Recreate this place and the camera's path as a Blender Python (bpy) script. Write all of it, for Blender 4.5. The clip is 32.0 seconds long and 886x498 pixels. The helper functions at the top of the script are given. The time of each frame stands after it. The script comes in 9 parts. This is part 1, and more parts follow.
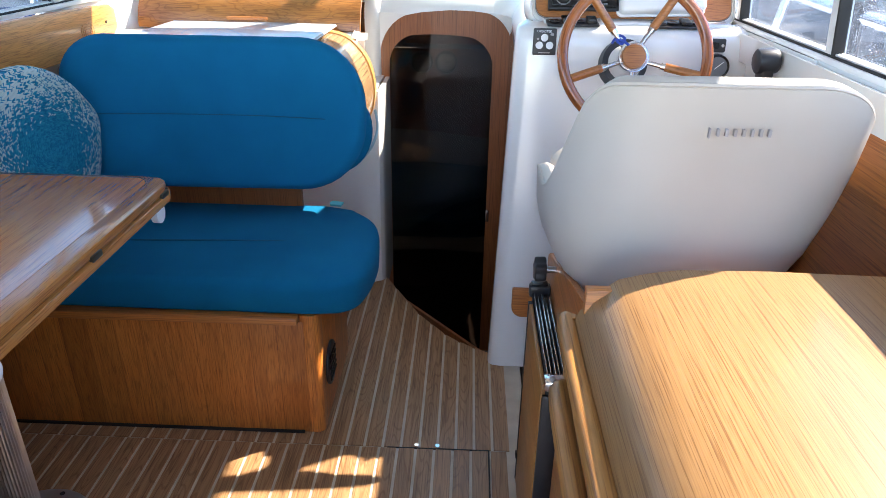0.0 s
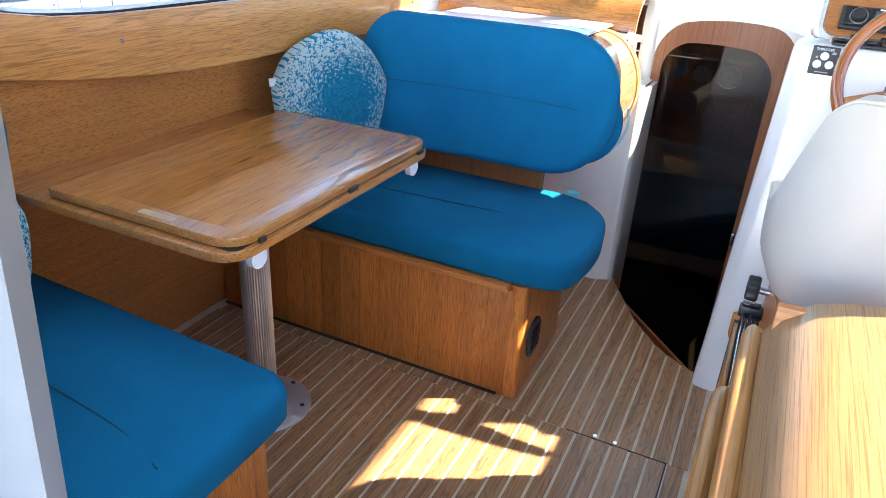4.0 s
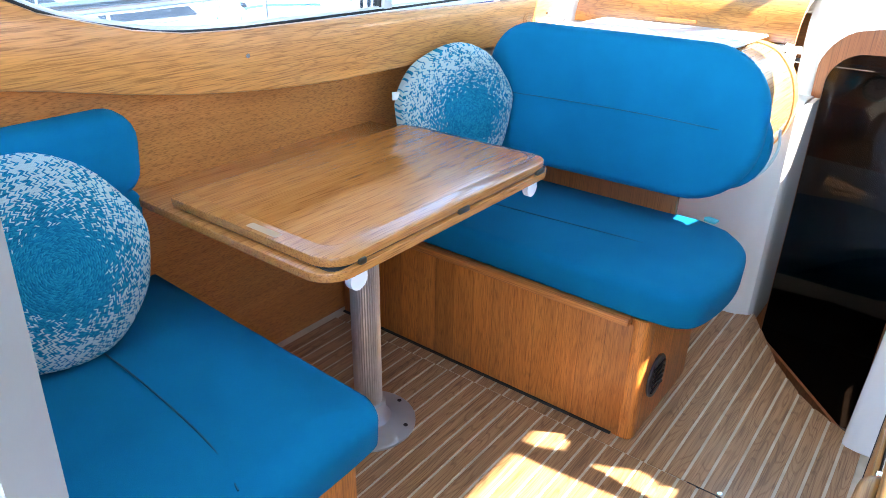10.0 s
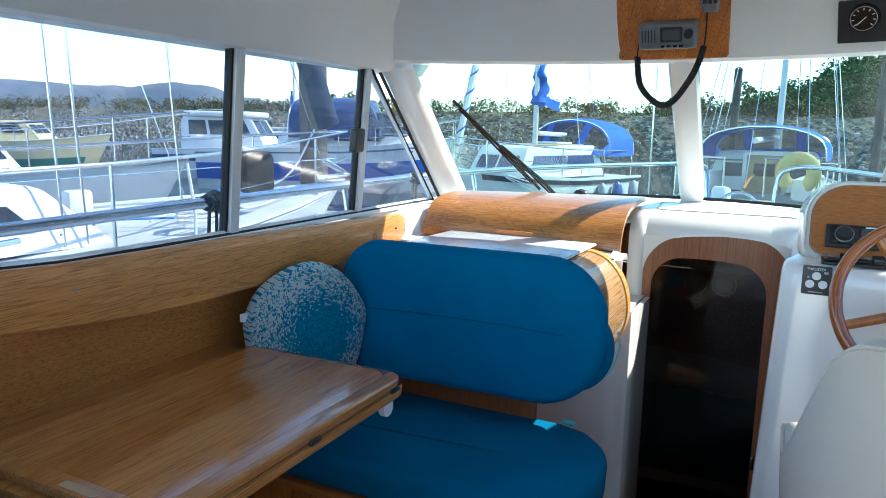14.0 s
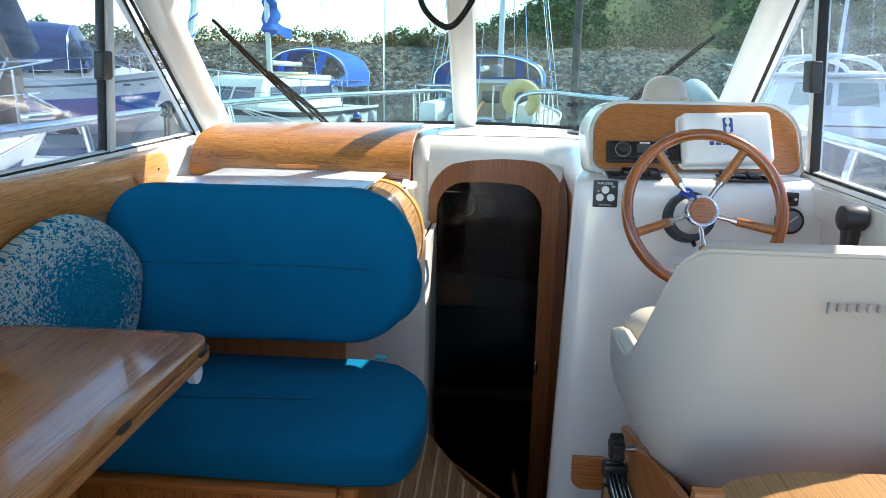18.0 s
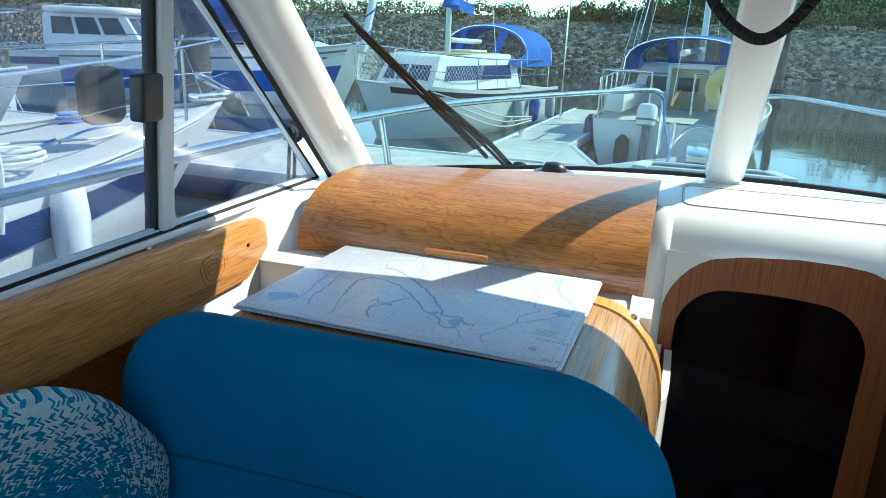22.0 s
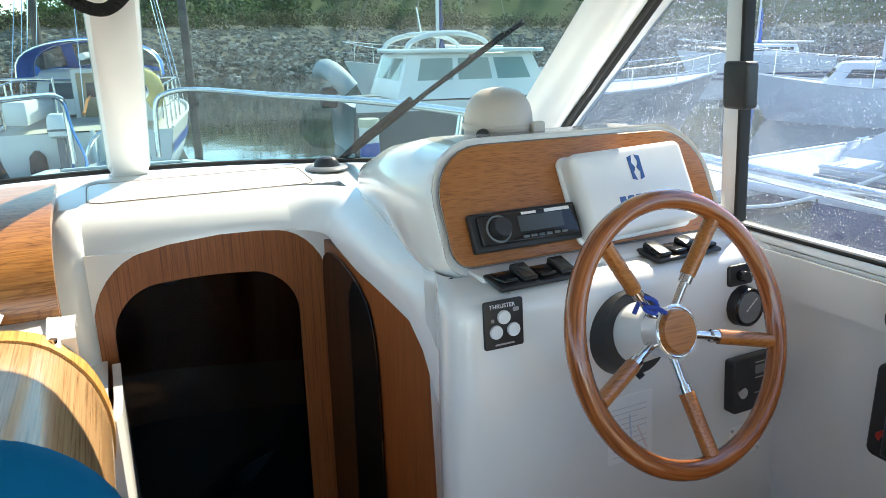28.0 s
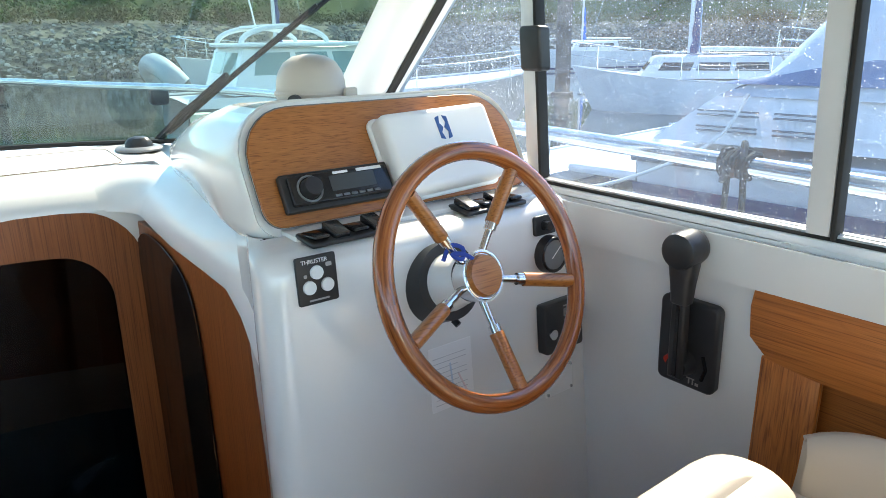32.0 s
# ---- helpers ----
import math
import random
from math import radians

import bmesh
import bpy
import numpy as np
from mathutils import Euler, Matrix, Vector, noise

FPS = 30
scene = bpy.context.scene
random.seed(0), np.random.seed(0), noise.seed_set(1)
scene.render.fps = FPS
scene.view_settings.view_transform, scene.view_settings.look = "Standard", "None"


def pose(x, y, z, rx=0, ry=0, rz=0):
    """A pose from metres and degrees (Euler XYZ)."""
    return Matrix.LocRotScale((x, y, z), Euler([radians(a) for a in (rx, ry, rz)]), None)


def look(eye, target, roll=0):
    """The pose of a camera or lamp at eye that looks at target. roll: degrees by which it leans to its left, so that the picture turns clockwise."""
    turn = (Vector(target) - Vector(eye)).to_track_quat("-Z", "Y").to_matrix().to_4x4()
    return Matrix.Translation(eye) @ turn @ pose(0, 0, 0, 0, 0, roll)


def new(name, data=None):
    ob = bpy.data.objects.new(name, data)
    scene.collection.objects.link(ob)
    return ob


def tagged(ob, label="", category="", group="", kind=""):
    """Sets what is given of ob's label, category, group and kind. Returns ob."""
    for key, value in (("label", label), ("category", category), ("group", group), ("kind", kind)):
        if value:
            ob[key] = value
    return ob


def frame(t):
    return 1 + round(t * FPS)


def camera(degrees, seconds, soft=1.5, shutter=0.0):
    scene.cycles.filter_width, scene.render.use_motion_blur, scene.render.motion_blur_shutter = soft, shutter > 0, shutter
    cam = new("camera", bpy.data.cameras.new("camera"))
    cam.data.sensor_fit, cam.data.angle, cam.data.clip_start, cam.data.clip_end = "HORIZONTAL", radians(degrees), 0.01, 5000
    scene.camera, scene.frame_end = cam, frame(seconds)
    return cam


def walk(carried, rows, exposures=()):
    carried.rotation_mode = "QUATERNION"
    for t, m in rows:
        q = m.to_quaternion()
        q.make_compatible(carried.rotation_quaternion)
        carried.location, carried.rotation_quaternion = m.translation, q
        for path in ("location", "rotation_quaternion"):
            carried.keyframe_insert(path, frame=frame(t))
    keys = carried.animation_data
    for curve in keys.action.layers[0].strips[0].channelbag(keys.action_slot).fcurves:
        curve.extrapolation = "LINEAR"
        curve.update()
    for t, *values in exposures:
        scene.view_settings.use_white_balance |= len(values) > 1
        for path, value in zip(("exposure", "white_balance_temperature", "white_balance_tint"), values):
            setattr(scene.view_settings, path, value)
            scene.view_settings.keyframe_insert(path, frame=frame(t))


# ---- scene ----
cam = camera(65.1, 32.0, 0.8)
PATH = [
    (0, (0.065, 0.119, 1.223), (0.01, 1.921, 0.357), 1.0),
    (0.5, (0.116, 0.109, 1.228), (0.064, 1.91, 0.361), 1.4),
    (1, (0.157, 0.096, 1.216), (0.064, 1.896, 0.349), 2.8),
    (1.5, (0.186, 0.086, 1.208), (-0.084, 1.867, 0.338), 3.2),
    (2, (0.19, 0.078, 1.202), (-0.226, 1.829, 0.331), 3.2),
    (2.5, (0.2, 0.072, 1.207), (-0.313, 1.799, 0.338), 2.7),
    (3, (0.2, 0.063, 1.214), (-0.359, 1.775, 0.345), 2.4),
    (3.5, (0.182, 0.04, 1.218), (-0.405, 1.742, 0.347), 3.2),
    (4, (0.173, 0.029, 1.214), (-0.578, 1.661, 0.335), 3.4),
    (4.5, (0.176, 0.022, 1.209), (-0.708, 1.587, 0.331), 2.8),
    (6.5, (0.019, 0.227, 1.216), (-0.993, 1.715, 0.344), 1.0),
    (7, (0.039, 0.238, 1.226), (-1.017, 1.693, 0.351), 2.4),
    (7.5, (0.077, 0.221, 1.203), (-1.018, 1.647, 0.325), 1.6),
    (8, (0.101, 0.179, 1.198), (-1.004, 1.599, 0.323), 1.6),
    (8.5, (0.117, 0.159, 1.199), (-0.991, 1.579, 0.33), 1.2),
    (9, (0.123, 0.128, 1.204), (-0.975, 1.556, 0.335), 1.4),
    (9.5, (0.144, 0.113, 1.206), (-0.947, 1.543, 0.332), 1.2),
    (10, (0.175, 0.133, 1.214), (-0.913, 1.566, 0.341), 1.1),
    (10.5, (0.193, 0.145, 1.211), (-0.867, 1.598, 0.336), 1.2),
    (11, (0.209, 0.151, 1.203), (-0.813, 1.63, 0.326), 0.7),
    (11.5, (0.185, 0.174, 1.202), (-0.778, 1.693, 0.328), 1.0),
    (12, (0.165, 0.172, 1.219), (-0.755, 1.717, 0.343), 1.2),
    (12.5, (0.17, 0.177, 1.227), (-0.714, 1.744, 0.354), 0.9),
    (13, (0.167, 0.183, 1.219), (-0.692, 1.793, 0.4), 0.8),
    (13.5, (0.173, 0.193, 1.245), (-0.712, 1.931, 0.801), 1.2),
    (14, (0.177, 0.188, 1.256), (-0.692, 1.958, 0.921), 1.1),
    (14.5, (0.18, 0.178, 1.27), (-0.665, 1.962, 0.948), 1.1),
    (15, (0.17, 0.195, 1.264), (-0.613, 2.007, 0.943), 1.1),
    (15.5, (0.116, 0.221, 1.252), (-0.446, 2.113, 0.93), 0.8),
    (17.5, (0.001, 0.242, 1.222), (-0.164, 2.208, 0.896), 0.6),
    (18, (-0.004, 0.247, 1.233), (-0.155, 2.175, 0.724), 0.9),
    (18.5, (-0.011, 0.246, 1.254), (-0.158, 2.155, 0.676), 1.0),
    (19, (-0.007, 0.227, 1.261), (-0.267, 2.123, 0.681), 2.2),
    (19.5, (-0.001, 0.241, 1.27), (-0.395, 2.112, 0.684), 2.2),
    (20, (-0.043, 0.315, 1.288), (-0.486, 2.17, 0.684), 1.5),
    (20.5, (-0.064, 0.464, 1.303), (-0.531, 2.31, 0.691), 0.8),
    (21, (-0.136, 0.769, 1.312), (-0.585, 2.619, 0.697), 1.5),
    (21.5, (-0.16, 0.964, 1.353), (-0.706, 2.79, 0.749), 2.9),
    (22, (-0.259, 1.162, 1.331), (-0.858, 2.977, 0.743), 2.1),
    (22.5, (-0.322, 1.3, 1.334), (-0.937, 3.115, 0.763), 1.2),
    (23, (-0.34, 1.431, 1.319), (-0.953, 3.25, 0.757), 1.4),
    (23.5, (-0.376, 1.517, 1.329), (-0.981, 3.341, 0.775), 1.8),
    (24, (-0.404, 1.541, 1.31), (-0.969, 3.378, 0.758), 1.0),
    (24.5, (-0.428, 1.524, 1.301), (-0.845, 3.403, 0.761), 0.4),
    (26.5, (-0.303, 1.299, 1.306), (-0.104, 3.211, 0.754), -0.3),
    (27, (-0.251, 1.274, 1.3), (0.174, 3.148, 0.745), -0.7),
    (27.5, (-0.217, 1.25, 1.299), (0.43, 3.058, 0.742), -0.6),
    (28, (-0.178, 1.221, 1.29), (0.651, 2.951, 0.726), -0.8),
    (28.5, (-0.148, 1.199, 1.271), (0.829, 2.846, 0.694), -0.8),
    (29, (-0.144, 1.187, 1.249), (0.929, 2.772, 0.671), -0.7),
    (29.5, (-0.157, 1.187, 1.241), (0.959, 2.742, 0.663), -0.2),
    (30, (-0.157, 1.187, 1.237), (0.963, 2.74, 0.66), -0.4),
    (30.5, (-0.15, 1.184, 1.236), (0.981, 2.729, 0.657), -0.2),
    (31, (-0.149, 1.185, 1.227), (0.987, 2.727, 0.651), -0.4),
    (31.5, (-0.161, 1.193, 1.234), (0.992, 2.722, 0.658), 0.3),
    (32, (-0.145, 1.166, 1.238), (1.037, 2.673, 0.661), -0.7),
]
walk(cam, [(t, look(eye, target, roll)) for t, eye, target, roll in PATH], [(0.0, 2.89, 7050, 13), (1.0, 2.89, 7100, 13), (2.0, 2.99, 7100, 14), (3.0, 3.24, 7100, 13), (4.0, 3.62, 7100, 12), (7.0, 3.96, 7050, 9), (9.0, 4.16, 6950, 8), (11.0, 4.16, 6950, 9), (12.9, 3.61, 7050, 12), (13.8, 2.22, 6450, 4), (18.0, 2.32, 7050, 5), (19.0, 2.8, 7050, 5), (20.0, 2.82, 7050, 5), (21.0, 2.42, 6800, 1), (22.0, 1.82, 6500, 0), (23.0, 1.77, 6500, -1), (24.0, 1.32, 6650, 1), (25.0, 1.37, 6650, 1), (26.5, 1.88, 7050, 0), (27.2, 2.08, 7200, 2), (28.0, 2.23, 7450, 5), (32.0, 2.43, 7450, 5)])

# ---- world, sun ----
SUN = Vector((0.622, 0.3665, 0.6915)).normalized()
world = bpy.data.worlds.new("sky")
scene.world = world
world.use_nodes = True
wn = world.node_tree
sky = wn.nodes.new("ShaderNodeTexSky")
sky.sky_type, sky.sun_disc = "NISHITA", False
sky.dust_density = 0.1
sky.ozone_density = 1.0
sky.altitude = 2200.0
sky.sun_elevation, sky.sun_rotation = math.asin(SUN.z), math.atan2(SUN.x, SUN.y)
wn.links.new(sky.outputs[0], wn.nodes["Background"].inputs[0])
wn.nodes["Background"].inputs[1].default_value = 0.15
sun = new("sun", bpy.data.lights.new("sun", "SUN"))
sun.data.energy, sun.data.angle, sun.data.color = 2.3, radians(0.6), (1.0, 0.95, 0.87)
sun.matrix_world = look(SUN * 30, (0, 0, 0))


# ---- materials ----
def mat(name, color, rough=0.5, metal=0.0, coat=0.0, spec=0.5):
    m = bpy.data.materials.new(name)
    m.use_nodes = True
    b = m.node_tree.nodes["Principled BSDF"]
    b.inputs["Base Color"].default_value = (*color, 1)
    b.inputs["Roughness"].default_value = rough
    b.inputs["Metallic"].default_value = metal
    b.inputs["Coat Weight"].default_value = coat
    b.inputs["Coat Roughness"].default_value = 0.08
    b.inputs["Specular IOR Level"].default_value = spec
    return m


def nodes(m):
    t = m.node_tree
    return t, t.nodes["Principled BSDF"]


def add(t, kind, **values):
    n = t.nodes.new(kind)
    for k, v in values.items():
        n.inputs[k].default_value = v
    return n


def coords(t, scale, turn=(0, 0, 0), kind="Object"):
    c = t.nodes.new("ShaderNodeTexCoord")
    mp = t.nodes.new("ShaderNodeMapping")
    mp.inputs["Scale"].default_value = scale
    mp.inputs["Rotation"].default_value = [radians(a) for a in turn]
    t.links.new(c.outputs[kind], mp.inputs[0])
    return mp.outputs[0]


def ramp(t, source, stops):
    r = t.nodes.new("ShaderNodeValToRGB")
    e = r.color_ramp.elements
    while len(e) < len(stops):
        e.new(0.5)
    for el, (p, c) in zip(e, stops):
        el.position, el.color = p, (*c, 1)
    t.links.new(source, r.inputs[0])
    return r.outputs[0]


def mix(t, kind, fac, a, b):
    n = t.nodes.new("ShaderNodeMix")
    n.data_type, n.blend_type = "RGBA", kind
    for sock, v in ((n.inputs[0], fac), (n.inputs[6], a), (n.inputs[7], b)):
        if isinstance(v, bpy.types.NodeSocket):
            t.links.new(v, sock)
        elif isinstance(v, tuple):
            sock.default_value = (*v, 1)
        else:
            sock.default_value = v
    return n.outputs[2]


def bump(t, b, source, strength, distance):
    n = t.nodes.new("ShaderNodeBump")
    n.inputs["Strength"].default_value, n.inputs["Distance"].default_value = strength, distance
    t.links.new(source, n.inputs["Height"])
    t.links.new(n.outputs[0], b.inputs["Normal"])


def wood(name, dark, mid, light, grain, rough=0.35, coat=0.3, fine=1.0, shift=True, rings=0.13, strips=0.0, dash=6.0, flow=1.0):
    """Varnished wood; grain: the axis along which it runs."""
    m = mat(name, mid, rough, coat=coat)
    t, b = nodes(m)
    k = "xyz".index(grain)
    sc = [64.0, 64.0, 64.0]
    sc[k] = 2.6 * flow
    v = coords(t, sc)
    if shift:
        info = t.nodes.new("ShaderNodeObjectInfo")
        sh = t.nodes.new("ShaderNodeVectorMath")
        sh.operation = "MULTIPLY_ADD"
        t.links.new(info.outputs["Random"], sh.inputs[0])
        sh.inputs[1].default_value = (37, 53, 71)
        t.links.new(v, sh.inputs[2])
        v = sh.outputs[0]
    dark = tuple(m_ + (d_ - m_) * 0.45 for d_, m_ in zip(dark, mid))
    light = tuple(m_ + (l_ - m_) * 0.5 for l_, m_ in zip(light, mid))
    n1 = add(t, "ShaderNodeTexNoise", Scale=1.0, Detail=5.0, Roughness=0.6, Distortion=0.3)
    t.links.new(v, n1.inputs["Vector"])
    sc2 = [400.0 * fine] * 3
    sc2[k] = dash
    n2 = add(t, "ShaderNodeTexNoise", Scale=1.0, Detail=2.0)
    t.links.new(coords(t, sc2), n2.inputs["Vector"])
    n3 = add(t, "ShaderNodeTexNoise", Scale=2.5, Detail=2.0)
    t.links.new(coords(t, (1, 1, 1)), n3.inputs["Vector"])
    c = ramp(t, n1.outputs[0], [(0.28, dark), (0.5, mid), (0.75, light)])
    pores = ramp(t, n2.outputs[0], [(0.33, (0.5, 0.41, 0.34)), (0.46, (0.93, 0.91, 0.89)), (0.7, (1.14, 1.13, 1.1))])
    c = mix(t, "MULTIPLY", 0.78, c, pores)
    # growth rings: contour lines of a slow noise, drawn out along the grain
    sc3 = [17.0, 17.0, 17.0]
    sc3[k] = 2.0 * flow
    v3 = coords(t, sc3)
    if shift:
        sh3 = t.nodes.new("ShaderNodeVectorMath")
        sh3.operation = "MULTIPLY_ADD"
        t.links.new(info.outputs["Random"], sh3.inputs[0])
        sh3.inputs[1].default_value = (17, 29, 41)
        t.links.new(v3, sh3.inputs[2])
        v3 = sh3.outputs[0]
    n5 = add(t, "ShaderNodeTexNoise", Scale=1.0, Detail=2.0, Roughness=0.45)
    t.links.new(v3, n5.inputs["Vector"])
    ph = t.nodes.new("ShaderNodeMath")
    ph.operation = "MULTIPLY"
    ph.inputs[1].default_value = 120.0
    t.links.new(n5.outputs[0], ph.inputs[0])
    sn = t.nodes.new("ShaderNodeMath")
    sn.operation = "SINE"
    t.links.new(ph.outputs[0], sn.inputs[0])
    c = mix(t, "MULTIPLY", rings, c, ramp(t, sn.outputs[0], [(0.0, (1.06, 1.06, 1.06)), (0.55, (1, 1, 1)), (0.97, (0.55, 0.46, 0.4))]))
    if strips:
        sx = t.nodes.new("ShaderNodeSeparateXYZ")
        t.links.new(coords(t, (strips, strips * 0.77, 1)), sx.inputs[0])
        fx = t.nodes.new("ShaderNodeMath")
        fx.operation = "ADD"
        t.links.new(sx.outputs[0], fx.inputs[0])
        t.links.new(sx.outputs[1], fx.inputs[1])
        fl = t.nodes.new("ShaderNodeMath")
        fl.operation = "FLOOR"
        t.links.new(fx.outputs[0], fl.inputs[0])
        wn = t.nodes.new("ShaderNodeTexWhiteNoise")
        wn.noise_dimensions = "1D"
        t.links.new(fl.outputs[0], wn.inputs["W"])
        c = mix(t, "MULTIPLY", 1.0, c, ramp(t, wn.outputs[0], [(0.0, (0.8, 0.76, 0.72)), (0.5, (1, 1, 1)), (1.0, (1.14, 1.1, 1.05))]))
        fr = t.nodes.new("ShaderNodeMath")
        fr.operation = "FRACT"
        t.links.new(fx.outputs[0], fr.inputs[0])
        c = mix(t, "MULTIPLY", 0.75, c, ramp(t, fr.outputs[0], [(0.0, (0.42, 0.34, 0.28)), (0.05, (1, 1, 1))]))
    blot = ramp(t, n3.outputs[0], [(0.3, (0.91, 0.9, 0.88)), (0.7, (1.06, 1.05, 1.03))])
    c = mix(t, "MULTIPLY", 1.0, c, blot)
    t.links.new(c, b.inputs["Base Color"])
    bump(t, b, n2.outputs[0], 0.12, 0.001)
    return m


def mottled(m, lo, hi, scale, bump_scale=0.0, strength=0.1, depth=0.001, detail=3.0):
    """Varies a plain material between two tints, and gives it fine relief."""
    t, b = nodes(m)
    n = add(t, "ShaderNodeTexNoise", Scale=scale, Detail=detail)
    t.links.new(coords(t, (1, 1, 1)), n.inputs["Vector"])
    t.links.new(ramp(t, n.outputs[0], [(0.3, lo), (0.7, hi)]), b.inputs["Base Color"])
    if bump_scale:
        f = add(t, "ShaderNodeTexNoise", Scale=bump_scale, Detail=2.0)
        t.links.new(coords(t, (1, 1, 1)), f.inputs["Vector"])
        bump(t, b, f.outputs[0], strength, depth)
    return m


OAK_D, OAK_M, OAK_L = (0.43, 0.155, 0.039), (0.61, 0.258, 0.071), (0.71, 0.34, 0.11)
oak_y = wood("oak_veneer", OAK_D, OAK_M, OAK_L, "y", rings=0.3, dash=16.0)
lining_oak = wood("lining_oak", (0.36, 0.118, 0.028), (0.53, 0.2, 0.05), (0.63, 0.27, 0.083), "y", rough=0.42, coat=0.15, rings=0.06, dash=75.0)
galley_oak = wood("galley_oak", (0.33, 0.17, 0.065), (0.37, 0.2, 0.08), (0.4, 0.225, 0.095), "y", rough=0.36, coat=0.2, fine=1.5, dash=7.0, rings=0.07, flow=0.8)
oak_rim = wood("golden_oak_edging", (0.5, 0.24, 0.06), (0.66, 0.36, 0.11), (0.76, 0.47, 0.18), "y", rough=0.35)
table_wood = wood("table_veneer", (0.34, 0.108, 0.025), (0.58, 0.228, 0.056), (0.71, 0.315, 0.095), "y", rough=0.18, coat=1.0, dash=14.0, rings=0.05, flow=0.45)
table_rim = wood("table_edging", (0.34, 0.115, 0.028), (0.54, 0.22, 0.056), (0.64, 0.29, 0.088), "y", rough=0.22, coat=0.7, dash=14.0, rings=0.05, flow=0.45)
teak_z = wood("teak_veneer", (0.34, 0.09, 0.015), (0.56, 0.19, 0.038), (0.66, 0.26, 0.062), "z", rough=0.42, coat=0.2, rings=0.3, strips=15.0, dash=20.0)
teak_y = wood("teak_trim", (0.33, 0.095, 0.018), (0.52, 0.175, 0.04), (0.62, 0.24, 0.062), "y", rough=0.42, coat=0.2)
teak_x = wood("teak_across", (0.34, 0.1, 0.02), (0.54, 0.19, 0.046), (0.63, 0.25, 0.07), "x", rough=0.4, coat=0.2)
door_wood = wood("mahogany_frame", (0.19, 0.055, 0.016), (0.3, 0.095, 0.027), (0.36, 0.125, 0.04), "z", rough=0.4, coat=0.2)
deck_plank = wood("sole_plank", (0.08, 0.035, 0.014), (0.40, 0.225, 0.11), (0.56, 0.34, 0.18), "y", rough=0.36, coat=0.1, rings=0.5)
grip_wood = wood("spoke_grip_wood", (0.33, 0.115, 0.026), (0.39, 0.14, 0.034), (0.44, 0.17, 0.045), "x", rough=0.28, coat=0.5, rings=0.1)
fascia_oak = wood("fascia_veneer", (0.31, 0.105, 0.027), (0.41, 0.15, 0.042), (0.47, 0.185, 0.056), "x", rough=0.35, coat=0.3, fine=1.5, rings=0.1, dash=45.0)

# turned teak of the wheel rim: streaks that follow the ring
rim_wood = mat("rim_teak", (0.45, 0.165, 0.05), 0.2, coat=0.7)
t, b = nodes(rim_wood)
tc = t.nodes.new("ShaderNodeTexCoord")
sp = t.nodes.new("ShaderNodeSeparateXYZ")
t.links.new(tc.outputs["Object"], sp.inputs[0])
fl = t.nodes.new("ShaderNodeVectorMath")
fl.operation = "MULTIPLY"
fl.inputs[1].default_value = (1, 1, 0)
t.links.new(tc.outputs["Object"], fl.inputs[0])
ln = t.nodes.new("ShaderNodeVectorMath")
ln.operation = "LENGTH"
t.links.new(fl.outputs[0], ln.inputs[0])
at = t.nodes.new("ShaderNodeMath")
at.operation = "ARCTAN2"
t.links.new(sp.outputs[1], at.inputs[0])
t.links.new(sp.outputs[0], at.inputs[1])
cb = t.nodes.new("ShaderNodeCombineXYZ")
for k, (src, f) in enumerate(((ln.outputs["Value"], 330.0), (sp.outputs[2], 330.0), (at.outputs[0], 2.2))):
    mu = t.nodes.new("ShaderNodeMath")
    mu.operation = "MULTIPLY"
    mu.inputs[1].default_value = f
    t.links.new(src, mu.inputs[0])
    t.links.new(mu.outputs[0], cb.inputs[k])
rn = add(t, "ShaderNodeTexNoise", Scale=1.0, Detail=3.0)
t.links.new(cb.outputs[0], rn.inputs["Vector"])
t.links.new(ramp(t, rn.outputs[0], [(0.3, (0.15, 0.038, 0.01)), (0.5, (0.31, 0.088, 0.023)), (0.72, (0.42, 0.145, 0.042))]), b.inputs["Base Color"])

gelcoat = mottled(mat("white_gelcoat", (0.79, 0.79, 0.77), 0.18, coat=0.6), (0.75, 0.75, 0.73), (0.82, 0.82, 0.8), 3.0, 60.0, 0.03, 0.001)
liner = mottled(mat("white_headlining", (0.75, 0.75, 0.73), 0.45), (0.72, 0.72, 0.7), (0.79, 0.79, 0.77), 2.0, 180.0, 0.08, 0.001)
white_plastic = mottled(mat("white_plastic", (0.82, 0.82, 0.81), 0.3), (0.8, 0.8, 0.79), (0.84, 0.84, 0.83), 8.0)
vinyl = mottled(mat("cream_vinyl", (0.53, 0.475, 0.41), 0.42), (0.50, 0.445, 0.38), (0.56, 0.505, 0.44), 4.0, 420.0, 0.15, 0.0006)
blue = mottled(mat("blue_fabric", (0.0, 0.141, 0.27), 0.95, spec=0.04), (0.0, 0.124, 0.248), (0.0, 0.154, 0.302), 5.0, 900.0, 0.5, 0.001)
for mm in (blue,):
    mm.node_tree.nodes["Principled BSDF"].inputs["Sheen Weight"].default_value = 0.02
seam_dark = mat("seam_and_crease_dark", (0.0, 0.07, 0.125), 0.9)
joint_brown = mat("brown_joint_sealant", (0.3, 0.22, 0.16), 0.7)
caulk = mottled(mat("cream_caulk", (0.62, 0.55, 0.43), 0.6), (0.52, 0.45, 0.34), (0.68, 0.6, 0.48), 14.0)
acrylic = mat("black_acrylic", (0.012, 0.01, 0.009), 0.04, spec=0.4)
black = mottled(mat("black_plastic", (0.02, 0.02, 0.022), 0.4), (0.016, 0.016, 0.018), (0.028, 0.028, 0.03), 20.0, 300.0, 0.1, 0.0005)
